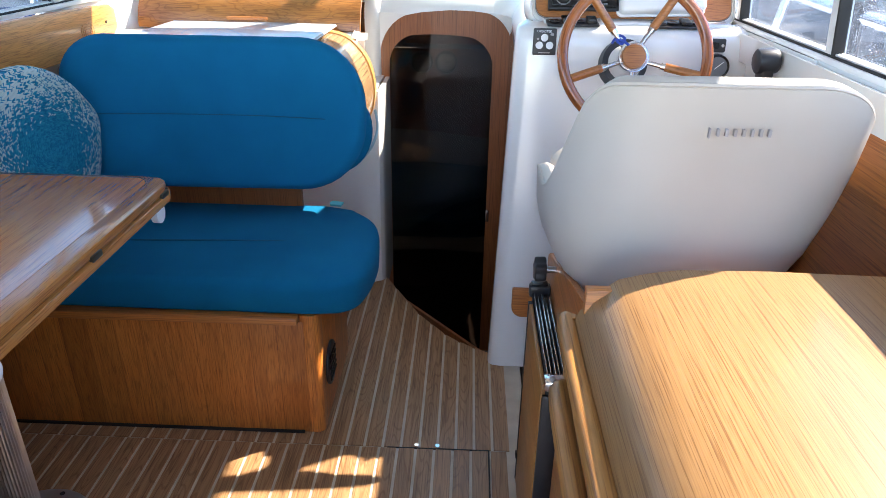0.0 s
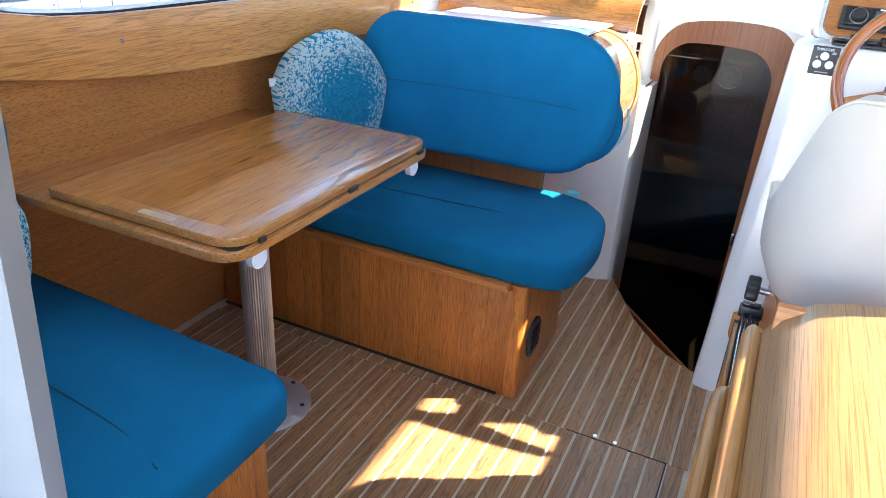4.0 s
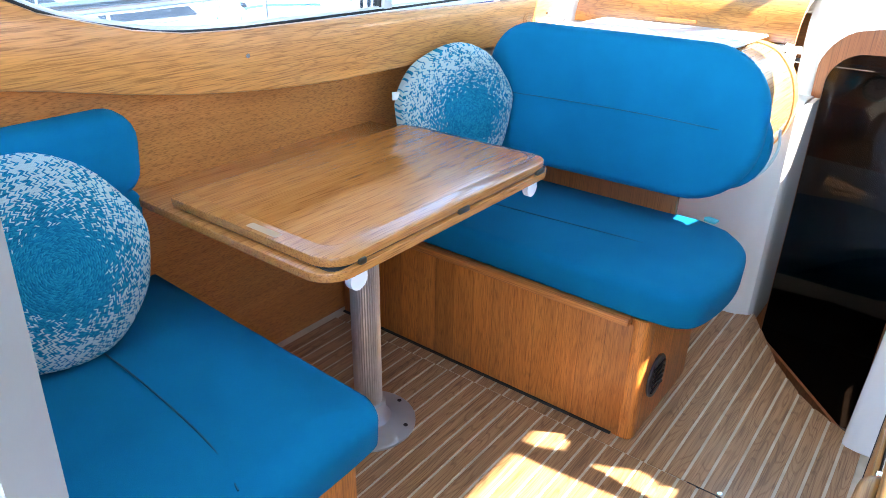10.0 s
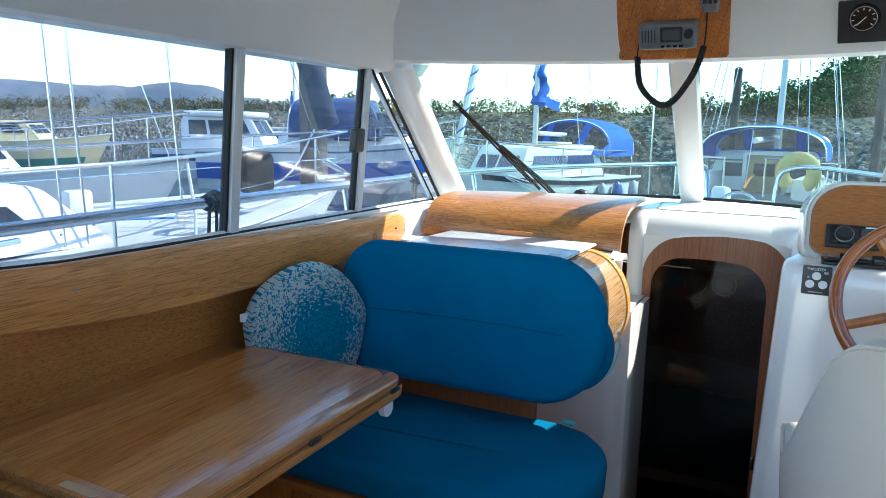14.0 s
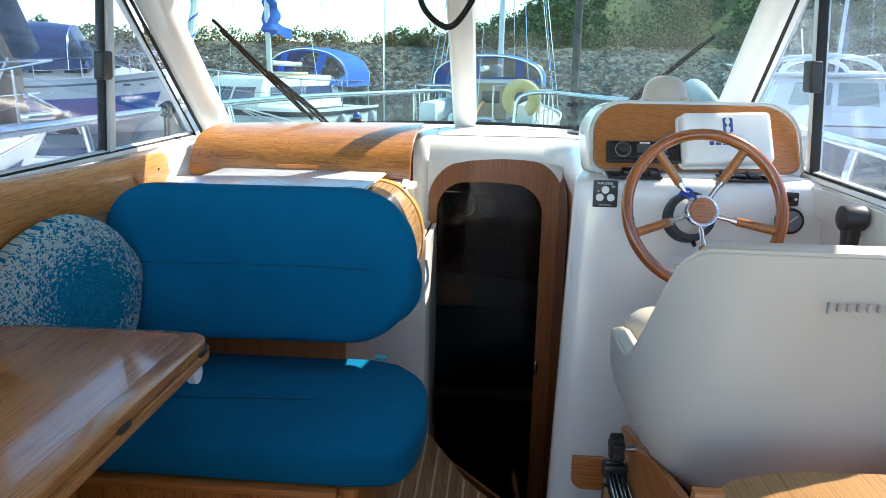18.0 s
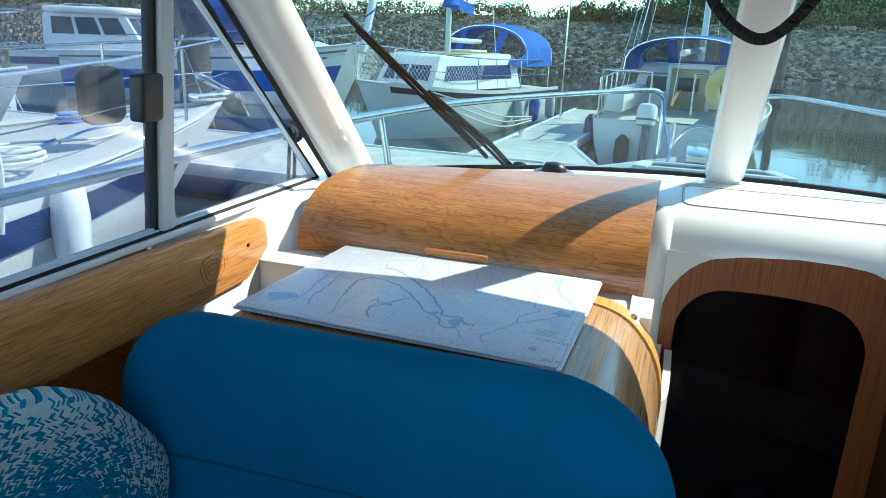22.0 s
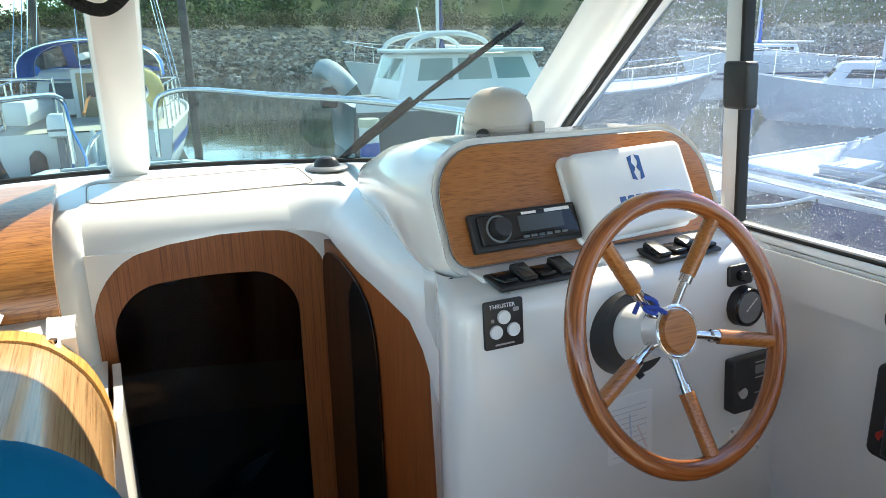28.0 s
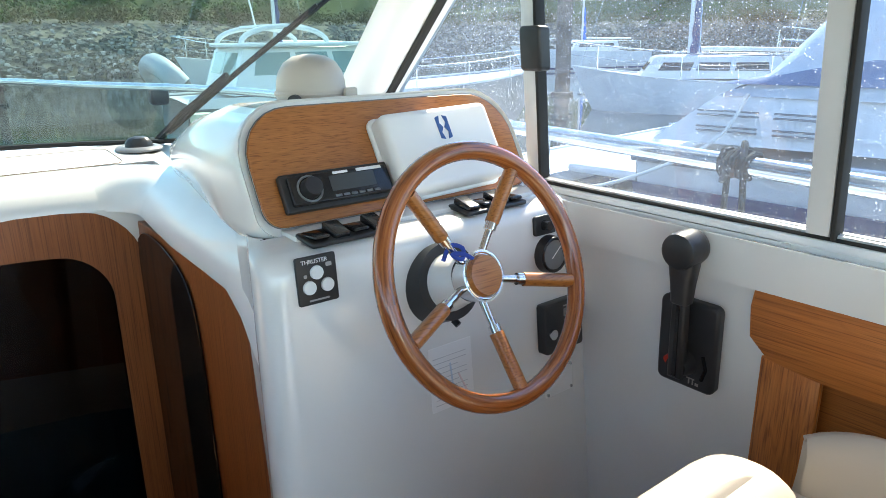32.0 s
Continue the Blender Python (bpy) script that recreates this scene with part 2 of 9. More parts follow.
black_gloss = mat("black_gloss_plastic", (0.012, 0.012, 0.014), 0.15)
rubber = mat("black_rubber", (0.015, 0.015, 0.015), 0.75)
grey_plastic = mottled(mat("grey_plastic", (0.16, 0.17, 0.18), 0.45), (0.14, 0.15, 0.16), (0.19, 0.2, 0.21), 20.0)
chrome = mat("chrome", (0.75, 0.75, 0.76), 0.08, 1.0)
steel = mottled(mat("stainless_steel", (0.7, 0.71, 0.72), 0.2, 1.0), (0.62, 0.63, 0.64), (0.75, 0.76, 0.77), 12.0)
aluminium = mottled(mat("anodised_aluminium", (0.66, 0.67, 0.68), 0.4, 0.1), (0.62, 0.63, 0.64), (0.7, 0.71, 0.72), 9.0)
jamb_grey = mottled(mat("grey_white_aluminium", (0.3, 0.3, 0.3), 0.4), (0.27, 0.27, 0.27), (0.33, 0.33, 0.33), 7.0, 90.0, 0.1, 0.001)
alu_leg = mottled(mat("ribbed_aluminium", (0.5, 0.49, 0.48), 0.4, 0.75), (0.45, 0.44, 0.43), (0.56, 0.55, 0.54), 14.0)
alu_white = mottled(mat("white_painted_aluminium", (0.75, 0.76, 0.77), 0.35), (0.7, 0.71, 0.72), (0.79, 0.8, 0.81), 6.0)
red = mat("red_button", (0.6, 0.04, 0.02), 0.4)
print_grey = mat("grey_print", (0.36, 0.34, 0.33), 0.6)
print_white = mat("white_print", (0.8, 0.8, 0.8), 0.5)
print_blue = mat("blue_print", (0.03, 0.1, 0.3), 0.5)
teal_tape = mat("teal_tape", (0.1, 0.55, 0.6), 0.6)
sail_blue = mottled(mat("blue_canvas", (0.01, 0.12, 0.5), 0.85), (0.008, 0.1, 0.42), (0.015, 0.15, 0.58), 6.0)
navy = mottled(mat("navy_stripe", (0.012, 0.03, 0.13), 0.3), (0.01, 0.025, 0.11), (0.018, 0.04, 0.16), 4.0)
stripe_blue = mat("blue_stripe", (0.02, 0.1, 0.4), 0.3)
hull_white = mottled(mat("white_hull", (0.78, 0.78, 0.77), 0.25), (0.7, 0.7, 0.69), (0.82, 0.82, 0.81), 1.2)
dark_window = mat("tinted_window", (0.02, 0.025, 0.03), 0.06)
yellow = mottled(mat("yellow_lifebuoy", (0.74, 0.56, 0.2), 0.6), (0.66, 0.48, 0.16), (0.78, 0.6, 0.26), 8.0)
dock_grey = mottled(mat("dock_boards", (0.5, 0.5, 0.48), 0.8), (0.43, 0.43, 0.41), (0.57, 0.57, 0.54), 3.0, 40.0, 0.3, 0.01)
pile_brown = mottled(mat("weathered_pile", (0.1, 0.085, 0.075), 0.85), (0.06, 0.052, 0.047), (0.15, 0.125, 0.108), 2.5)
nonslip = mottled(mat("nonslip_deck", (0.6, 0.62, 0.62), 0.7), (0.54, 0.56, 0.56), (0.66, 0.68, 0.68), 2.0, 220.0, 0.6, 0.003)
t, b = nodes(nonslip)
v = t.nodes.new("ShaderNodeTexVoronoi")
v.inputs["Scale"].default_value = 95.0
v.inputs["Randomness"].default_value = 0.12
t.links.new(coords(t, (1, 1, 1)), v.inputs["Vector"])
base = b.inputs["Base Color"].links[0].from_socket
t.links.new(mix(t, "MULTIPLY", 0.75, base, ramp(t, v.outputs["Distance"], [(0.25, (1, 1, 1)), (0.5, (0.52, 0.55, 0.57))])), b.inputs["Base Color"])
rope_blue = mat("blue_rope", (0.05, 0.2, 0.5), 0.8)
rope_white = mat("white_rope", (0.7, 0.7, 0.66), 0.85)


def glass(name, dirt=0.0, tint=(0.93, 0.97, 0.96), sheen=0.055, haze_amount=0.13):
    """A thin pane: clear, with a mirror sheen, and dried salt specks where dirty."""
    m = bpy.data.materials.new(name)
    m.use_nodes = True
    t = m.node_tree
    t.nodes.remove(t.nodes["Principled BSDF"])
    out = t.nodes["Material Output"]
    clear = t.nodes.new("ShaderNodeBsdfTransparent")
    clear.inputs[0].default_value = (*tint, 1)
    gloss = add(t, "ShaderNodeBsdfGlossy", Roughness=0.02)
    lw = add(t, "ShaderNodeLayerWeight", Blend=0.5)
    pw = t.nodes.new("ShaderNodeMath")
    pw.operation = "POWER"
    pw.inputs[1].default_value = 3.5
    t.links.new(lw.outputs["Facing"], pw.inputs[0])
    ad = t.nodes.new("ShaderNodeMath")
    ad.operation = "MULTIPLY_ADD"
    ad.inputs[1].default_value, ad.inputs[2].default_value = 0.5 if sheen > 0.03 else 0.3, sheen
    t.links.new(pw.outputs[0], ad.inputs[0])
    mx = t.nodes.new("ShaderNodeMixShader")
    t.links.new(ad.outputs[0], mx.inputs[0])
    t.links.new(clear.outputs[0], mx.inputs[1])
    t.links.new(gloss.outputs[0], mx.inputs[2])
    last = mx.outputs[0]
    if dirt:
        v = t.nodes.new("ShaderNodeTexVoronoi")
        v.inputs["Scale"].default_value = 205.0
        t.links.new(coords(t, (1, 1, 1)), v.inputs["Vector"])
        v2 = t.nodes.new("ShaderNodeTexVoronoi")
        v2.inputs["Scale"].default_value = 430.0
        t.links.new(coords(t, (1, 1, 1)), v2.inputs["Vector"])
        big = add(t, "ShaderNodeTexNoise", Scale=3.0, Detail=4.0)
        t.links.new(coords(t, (1, 1, 0.6)), big.inputs["Vector"])
        keep = ramp(t, v.outputs["Color"], [(0.36, (0, 0, 0)), (0.5, (1, 1, 1))])
        spots = mix(t, "MULTIPLY", 1.0, ramp(t, v.outputs["Distance"], [(0.12, (1, 1, 1)), (0.27, (0, 0, 0))]), keep)
        spots = mix(t, "ADD", 0.7, spots, ramp(t, v2.outputs["Distance"], [(0.10, (0.8, 0.8, 0.8)), (0.25, (0, 0, 0))]))
        film = ramp(t, big.outputs[0], [(0.35, (0.3, 0.3, 0.3)), (0.72, (0.95, 0.95, 0.95))])
        both = mix(t, "MULTIPLY", 1.0, spots, film)
        haze = mix(t, "ADD", 1.0, both, mix(t, "MULTIPLY", 1.0, film, (haze_amount, haze_amount, haze_amount * 1.08)))
        amount = mix(t, "MULTIPLY", 1.0, haze, (dirt, dirt, dirt))
        salt = t.nodes.new("ShaderNodeBsdfTranslucent")
        salt.inputs[0].default_value = (0.72, 0.82, 0.98, 1)
        m2 = t.nodes.new("ShaderNodeMixShader")
        t.links.new(amount, m2.inputs[0])
        t.links.new(last, m2.inputs[1])
        t.links.new(salt.outputs[0], m2.inputs[2])
        last = m2.outputs[0]
    t.links.new(last, out.inputs[0])
    return m


glass_clean = glass("window_glass", 0.28, (0.47, 0.53, 0.58))
glass_screen = glass("windscreen_glass", 0.07, (0.42, 0.6, 0.57), 0.03)
glass_dirty = glass("salt_specked_glass", 1.0, (0.46, 0.56, 0.68), haze_amount=0.11)
smoked = glass("smoked_acrylic", 0.0, (0.36, 0.32, 0.30), 0.017)


# ---- mesh helpers ----
def link(name, bm, material, parent=None, label="", smooth=True):
    me = bpy.data.meshes.new(name)
    bmesh.ops.recalc_face_normals(bm, faces=bm.faces)
    bm.to_mesh(me)
    bm.free()
    me.materials.append(material)
    if smooth:
        for p in me.polygons:
            p.use_smooth = True
        me.set_sharp_from_angle(angle=radians(38))
    ob = new(name, me)
    if parent:
        ob.parent = parent
    if label:
        ob["label"] = label
    return ob


part = link


def thing(name, label, category, at=(0, 0, 0), group="", kind=""):
    """An Empty at the thing's base; parts are built in world coordinates."""
    ob = new(name)
    ob.empty_display_size = 0.05
    return tagged(ob, label, category, group, kind)


def box(lo, hi, bevel=0.0, segs=2, bm=None):
    bm = bm or bmesh.new()
    c = [(a + b) / 2 for a, b in zip(lo, hi)]
    d = [abs(b - a) for a, b in zip(lo, hi)]
    r = bmesh.ops.create_cube(bm, size=1.0, matrix=Matrix.Translation(c) @ Matrix.Diagonal((*d, 1)))
    if bevel:
        es = list({e for v in r["verts"] for e in v.link_edges})
        bmesh.ops.bevel(bm, geom=es, offset=min(bevel, min(d) * 0.45), segments=segs, affect="EDGES", profile=0.5)
    return bm


def obox(m, size, bevel=0.0, segs=2, bm=None):
    """A box of that size about the pose m."""
    bm = bm or bmesh.new()
    r = bmesh.ops.create_cube(bm, size=1.0, matrix=Matrix.Diagonal((*size, 1)))
    vs = r["verts"]
    if bevel:
        es = list({e for v in vs for e in v.link_edges})
        r2 = bmesh.ops.bevel(bm, geom=es, offset=min(bevel, min(size) * 0.45), segments=segs, affect="EDGES", profile=0.5)
        vs = list({v for f in r2["faces"] for v in f.verts} | {v for v in vs if v.is_valid})
    bmesh.ops.transform(bm, matrix=m, verts=[v for v in vs if v.is_valid])
    return bm


def rod(p, q, r, r2=None, segs=16, bm=None):
    bm = bm or bmesh.new()
    p, q = Vector(p), Vector(q)
    m = Matrix.Translation((p + q) / 2) @ (q - p).to_track_quat("Z", "Y").to_matrix().to_4x4()
    bmesh.ops.create_cone(bm, cap_ends=True, segments=segs, radius1=r, radius2=r if r2 is None else r2, depth=(q - p).length, matrix=m)
    return bm


def smooth_line(pts, n=6):
    """A Catmull-Rom line through the points."""
    pts = [Vector(p) for p in pts]
    out = []
    for i in range(len(pts) - 1):
        a, b, c, d = pts[max(i - 1, 0)], pts[i], pts[i + 1], pts[min(i + 2, len(pts) - 1)]
        for k in range(n):
            u = k / n
            out.append(0.5 * ((2 * b) + (c - a) * u + (2 * a - 5 * b + 4 * c - d) * u * u + (3 * b - a - 3 * c + d) * u ** 3))
    return out + [pts[-1]]


def tube(pts, r, segs=10, closed=False, bm=None):
    bm = bm or bmesh.new()
    pts = [Vector(p) for p in pts]
    n, rings, side = len(pts), [], None
    for i, p in enumerate(pts):
        a = pts[i - 1] if i or closed else pts[i]
        b = pts[(i + 1) % n] if i < n - 1 or closed else pts[i]
        d = (b - a).normalized()
        if side is None:
            side = d.orthogonal().normalized()
        side = (side - d * side.dot(d)).normalized()
        up = d.cross(side)
        rings.append([bm.verts.new(p + (side * math.cos(2 * math.pi * k / segs) + up * math.sin(2 * math.pi * k / segs)) * r) for k in range(segs)])
    for i in range(n if closed else n - 1):
        u, v = rings[i], rings[(i + 1) % n]
        for k in range(segs):
            bm.faces.new((u[k], u[(k + 1) % segs], v[(k + 1) % segs], v[k]))
    if not closed:
        bm.faces.new(rings[0][::-1])
        bm.faces.new(rings[-1])
    return bm


def rounded(w, h, r, n=6):
    """A rectangle about the origin with round corners; r: one radius, or four (from lower left, anticlockwise)."""
    rs = r if isinstance(r, (tuple, list)) else (r,) * 4
    out = []
    for (sx, sy, a0), q in zip(((-1, -1, 180), (1, -1, 270), (1, 1, 0), (-1, 1, 90)), rs):
        cx, cy = sx * (w / 2 - q), sy * (h / 2 - q)
        for k in range(n + 1):
            a = radians(a0 + 90 * k / n)
            out.append((cx + q * math.cos(a), cy + q * math.sin(a)))
    return out


def inset(pts, d):
    n, out = len(pts), []
    for i in range(n):
        p0, p1, p2 = Vector(pts[i - 1]), Vector(pts[i]), Vector(pts[(i + 1) % n])
        a, b = p1 - p0, p2 - p1
        if a.length < 1e-7:
            a = b
        if b.length < 1e-7:
            b = a
        na, nb = Vector((-a.y, a.x)).normalized(), Vector((-b.y, b.x)).normalized()
        m = na + nb
        m = m.normalized() if m.length > 1e-6 else na
        out.append(tuple(p1 + m * d / max(m.dot(na), 0.5)))
    return out


def slab(outline, m, thick, r=0.01, steps=3, dome=0.0, under=True, bm=None):
    """A solid of the outline (anticlockwise, in the pose's x and y), from z = 0 up, with rounded edges and a domed face."""
    bm = bm or bmesh.new()
    levels = []
    if under:
        levels += [(r * (1 - math.sin(radians(90 * k / steps))), r * (1 - math.cos(radians(90 * k / steps)))) for k in range(steps)]
    else:
        levels += [(0.0, 0.0)]
    levels += [(r * (1 - math.cos(radians(90 * k / steps))), thick - r + r * math.sin(radians(90 * k / steps))) for k in range(steps + 1)]
    rings = []
    for d, z in levels:
        ring = inset(outline, d) if d else outline
        rings.append([bm.verts.new(m @ Vector((x, y, z))) for x, y in ring])
    n = len(outline)
    for u, v in zip(rings, rings[1:]):
        for k in range(n):
            bm.faces.new((u[k], u[(k + 1) % n], v[(k + 1) % n], v[k]))
    bm.faces.new(rings[0][::-1])
    if dome:
        top = inset(outline, r)
        c = Vector((sum(p[0] for p in top) / n, sum(p[1] for p in top) / n))
        prev = rings[-1]
        for f, h in ((0.85, 0.45), (0.62, 0.8), (0.3, 0.97)):
            ring = [bm.verts.new(m @ Vector((*(c + (Vector(p) - c) * f), thick + dome * h))) for p in top]
            for k in range(n):
                bm.faces.new((prev[k], prev[(k + 1) % n], ring[(k + 1) % n], ring[k]))
            prev = ring
        bm.faces.new(prev)
    else:
        bm.faces.new(rings[-1])
    return bm


def axes(origin, ex, ey):
    """The pose whose x and y run along ex and ey."""
    ex = Vector(ex).normalized()
    ey = Vector(ey)
    ey = (ey - ex * ey.dot(ex)).normalized()
    ez = ex.cross(ey)
    return Matrix.Translation(origin) @ Matrix((ex, ey, ez)).transposed().to_4x4()


def loft(rows, closed=False, bm=None, cap=False):
    """A skin over rows of points of equal length."""
    bm = bm or bmesh.new()
    vs = [[bm.verts.new(Vector(p)) for p in row] for row in rows]
    n = len(vs[0])
    for u, v in zip(vs, vs[1:]):
        for k in range(n if closed else n - 1):
            bm.faces.new((u[k], u[(k + 1) % n], v[(k + 1) % n], v[k]))
    if cap:
        bm.faces.new(vs[0])
        bm.faces.new(vs[-1])
    return bm


def thick_skin(rows, d, bm=None):
    """A skin over rows of points with that much thickness along its normals."""
    bm = loft(rows, bm=bm)
    bmesh.ops.recalc_face_normals(bm, faces=bm.faces)
    bmesh.ops.solidify(bm, geom=list(bm.faces), thickness=d)
    return bm


def text(name, words, m, size, material, parent, depth=0.0006):
    cu = bpy.data.curves.new(name, "FONT")
    cu.body, cu.size, cu.extrude, cu.align_x, cu.align_y, cu.resolution_u = words, size, depth, "CENTER", "CENTER", 3
    tmp = new("tmp", cu)
    me = bpy.data.meshes.new_from_object(tmp.evaluated_get(bpy.context.evaluated_depsgraph_get()))
    bpy.data.objects.remove(tmp)
    me.transform(m)
    me.materials.clear()
    me.materials.append(material)
    ob = new(name, me)
    ob.parent = parent
    return ob


def poly_wall(name, corners, d, material, kind="structure", label="", category="wall"):
    """A flat wall of corner points, d thick along its normal."""
    bm = bmesh.new()
    bm.faces.new([bm.verts.new(Vector(c)) for c in corners])
    bm.normal_update()
    bmesh.ops.solidify(bm, geom=list(bm.faces), thickness=d)
    return tagged(link(name, bm, material, smooth=False), label, category, "", kind)



# ---- structure of the cabin ----
# x: -1.06 port windows, 0.77 starboard windows; y: aft door 0.1, windscreen 2.45 to 3.0; z: sole 0, sills 0.98, headlining 1.85
def panel_x(y):
    return -1.069 + max(y - 1.07, 0.0) * 0.0105


def sole_end(x):
    """Where the sole breaks off over the step down to the fore cabin."""
    pts = [(-0.24, 2.44), (-0.22, 2.42), (-0.074, 2.147), (0.037, 2.004), (0.141, 1.936), (0.3, 1.87)]
    if x <= pts[0][0]:
        return 2.44
    for (a, b), (c, d) in zip(pts, pts[1:]):
        if x <= c:
            return b + (d - b) * (x - a) / (c - a)
    return 1.87


# sub-floor and caulk bed
bm = bmesh.new()
top, low = [], []
edge = [(-1.42, 2.44)] + [(x, sole_end(x)) for x in (-0.24, -0.22, -0.15, -0.074, -0.02, 0.037, 0.09, 0.141, 0.25)]
ring = [(-1.42, -0.75), (0.25, -0.75)] + edge[::-1]
floor = tagged(link("floor", slab(ring, Matrix.Translation((0, 0, -0.045)), 0.043, 0.002, 1), caulk), "cabin sole of teak strips with cream caulking", "floor", "", "structure")
poly_wall("step_riser", [(0.25, 1.88, -0.5), (-0.24, 2.45, -0.5), (-0.24, 2.45, -0.047), (0.25, 1.88, -0.047)], 0.01, door_wood, label="dark riser below the edge of the sole")
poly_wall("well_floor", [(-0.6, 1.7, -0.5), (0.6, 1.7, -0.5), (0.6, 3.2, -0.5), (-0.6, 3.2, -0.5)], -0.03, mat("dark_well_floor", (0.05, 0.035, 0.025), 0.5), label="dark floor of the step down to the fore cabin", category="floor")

# port side: lower lining, deep trim board below the windows
lower_wall = thick_skin([[(-1.345 + 0.205 * z, y, z) for z in (0, 0.3, 0.6, 0.95)] for y in (-0.1, 0.8, 1.6, 2.05, 2.1)], 0.02)
tagged(link("wall_port", lower_wall, lining_oak), "oak-veneered lining below the port windows", "wall", "", "structure")
LOW = [(-0.02, 1.02), (0.3, 0.985), (0.5, 0.955), (0.643, 0.93), (0.81, 0.895), (1.03, 0.861), (1.34, 0.838), (1.785, 0.838), (2.07, 0.836), (2.31, 0.838)]
TOP = [(2.388, 0.885), (2.384, 0.942), (2.352, 0.960), (2.06, 0.970), (1.54, 0.982), (1.05, 0.988), (0.93, 0.995), (0.829, 1.011), (0.669, 1.055), (0.58, 1.10), (0.5, 1.17), (-0.02, 1.2)]
out = [(p.x, p.y) for p in smooth_line([(*p, 0) for p in LOW], 4)] + TOP
bm = slab(out, axes((0, 0, 0), (0, 1, 0), (0, 0, 1)), 0.022, 0.006, 2)
for v in bm.verts:
    v.co.x += panel_x(v.co.y) - 0.022
trim = thing("trim_port", "deep oak trim board with a swept lower edge under the port windows", "trim", kind="structure")
link("board", bm, oak_y, trim)
part("screw_head", rod((panel_x(1.072) - 0.002, 1.072, 0.933), (panel_x(1.072) + 0.003, 1.072, 0.933), 0.005, segs=12), steel, trim)
part("screw_head", rod((panel_x(2.314) - 0.002, 2.314, 0.911), (panel_x(2.314) + 0.0025, 2.314, 0.911), 0.004, segs=10), rubber, trim)
for r in (0.012, 0.02, 0.029):
    part("knot_ring", tube([(panel_x(2.2) + 0.0003, 2.2 + 1.25 * r * math.cos(a / 10 * math.pi) * (1 + 0.1 * math.sin(a)), 0.894 + r * math.sin(a / 10 * math.pi)) for a in range(20)], 0.0008, 4, True), teak_y, trim, "darker ring of a knot")


def window_side(name, x, out_dir, aft, mull, gl, label):
    """A side window of sliding panes with its alloy rails, and a raked quarter pane in front."""
    w = thing(name, label, "window", kind="structure")
    z0, z1 = 0.985, 1.475
    fore_low, fore_top = 2.665, 2.105
    r = 0.012
    fr = smooth_line([(x, 1.08, z0), (x, 0.93, z0 + 0.008), (x, 0.83, z0 + 0.024), (x, 0.67, z0 + 0.07), (x, 0.52, z0 + 0.17), (x, aft + 0.02, z0 + 0.3), (x, aft + 0.05, z1 - 0.06), (x, aft + 0.16, z1)], 5)
    loop = fr + [Vector((x, 1.0, z1)), Vector((x, fore_top, z1)), Vector((x, fore_low, z0))]
    for nm, off, rad, mm in (("outer_frame", 0.0, 0.013, alu_white), ("gasket", -0.012 * out_dir, 0.0055, rubber)):
        part(nm, tube([p + Vector((off, 0, 0)) for p in loop], rad, 8, True), mm, w)
    bm2 = bmesh.new()
    pts = [(p.y, p.z) for p in fr] + [(fore_top, z1), (fore_low, z0)]
    bm2.faces.new([bm2.verts.new((x + 0.004 * out_dir, a, b)) for a, b in pts])
    ob = part("pane", bm2, gl, w, smooth=False)
    ob.visible_shadow = False
    for i, y in enumerate(mull):
        part("mullion", box((x - 0.014, y - 0.006, z0), (x + 0.014, y + 0.026, z1), 0.003), aluminium, w)
        part("mullion_seal", box((x - 0.018, y - 0.015, z0), (x + 0.006, y - 0.007, z1), 0.003), rubber, w)
    y = mull[-1] - (0.036 if out_dir < 0 else 0.0)
    part("latch", slab(rounded(0.05, 0.075, 0.008), axes((x - 0.012 * out_dir, y - 0.018, 1.222), (0, 1, 0), (0, 0, 1)) if out_dir < 0 else axes((x - 0.012 * out_dir, y - 0.018, 1.222), (0, -1, 0), (0, 0, 1)), 0.028, 0.006), black, w)
    part("sill_rail", box((x - 0.02, 1.05, z0 - 0.014), (x + 0.02, fore_low, z0 - 0.001), 0.003), alu_white, w)
    part("slide_track", box((x - 0.012, 1.05, z0), (x + 0.004, mull[-1], z0 + 0.008), 0.002), aluminium, w)
    # the cabin side leans inboard towards the roof
    for ob in w.children:
        for v in ob.data.vertices:
            v.co.x -= out_dir * 0.09 * (v.co.z - z0)
    return w


window_side("window_1", -1.10, -1, 0.42, (1.53, 2.115), glass_clean, "port side window of sliding panes in alloy rails")
window_side("window_2", 0.79, 1, 0.42, (1.54, 2.055), glass_dirty, "starboard side window of salt-specked sliding panes")

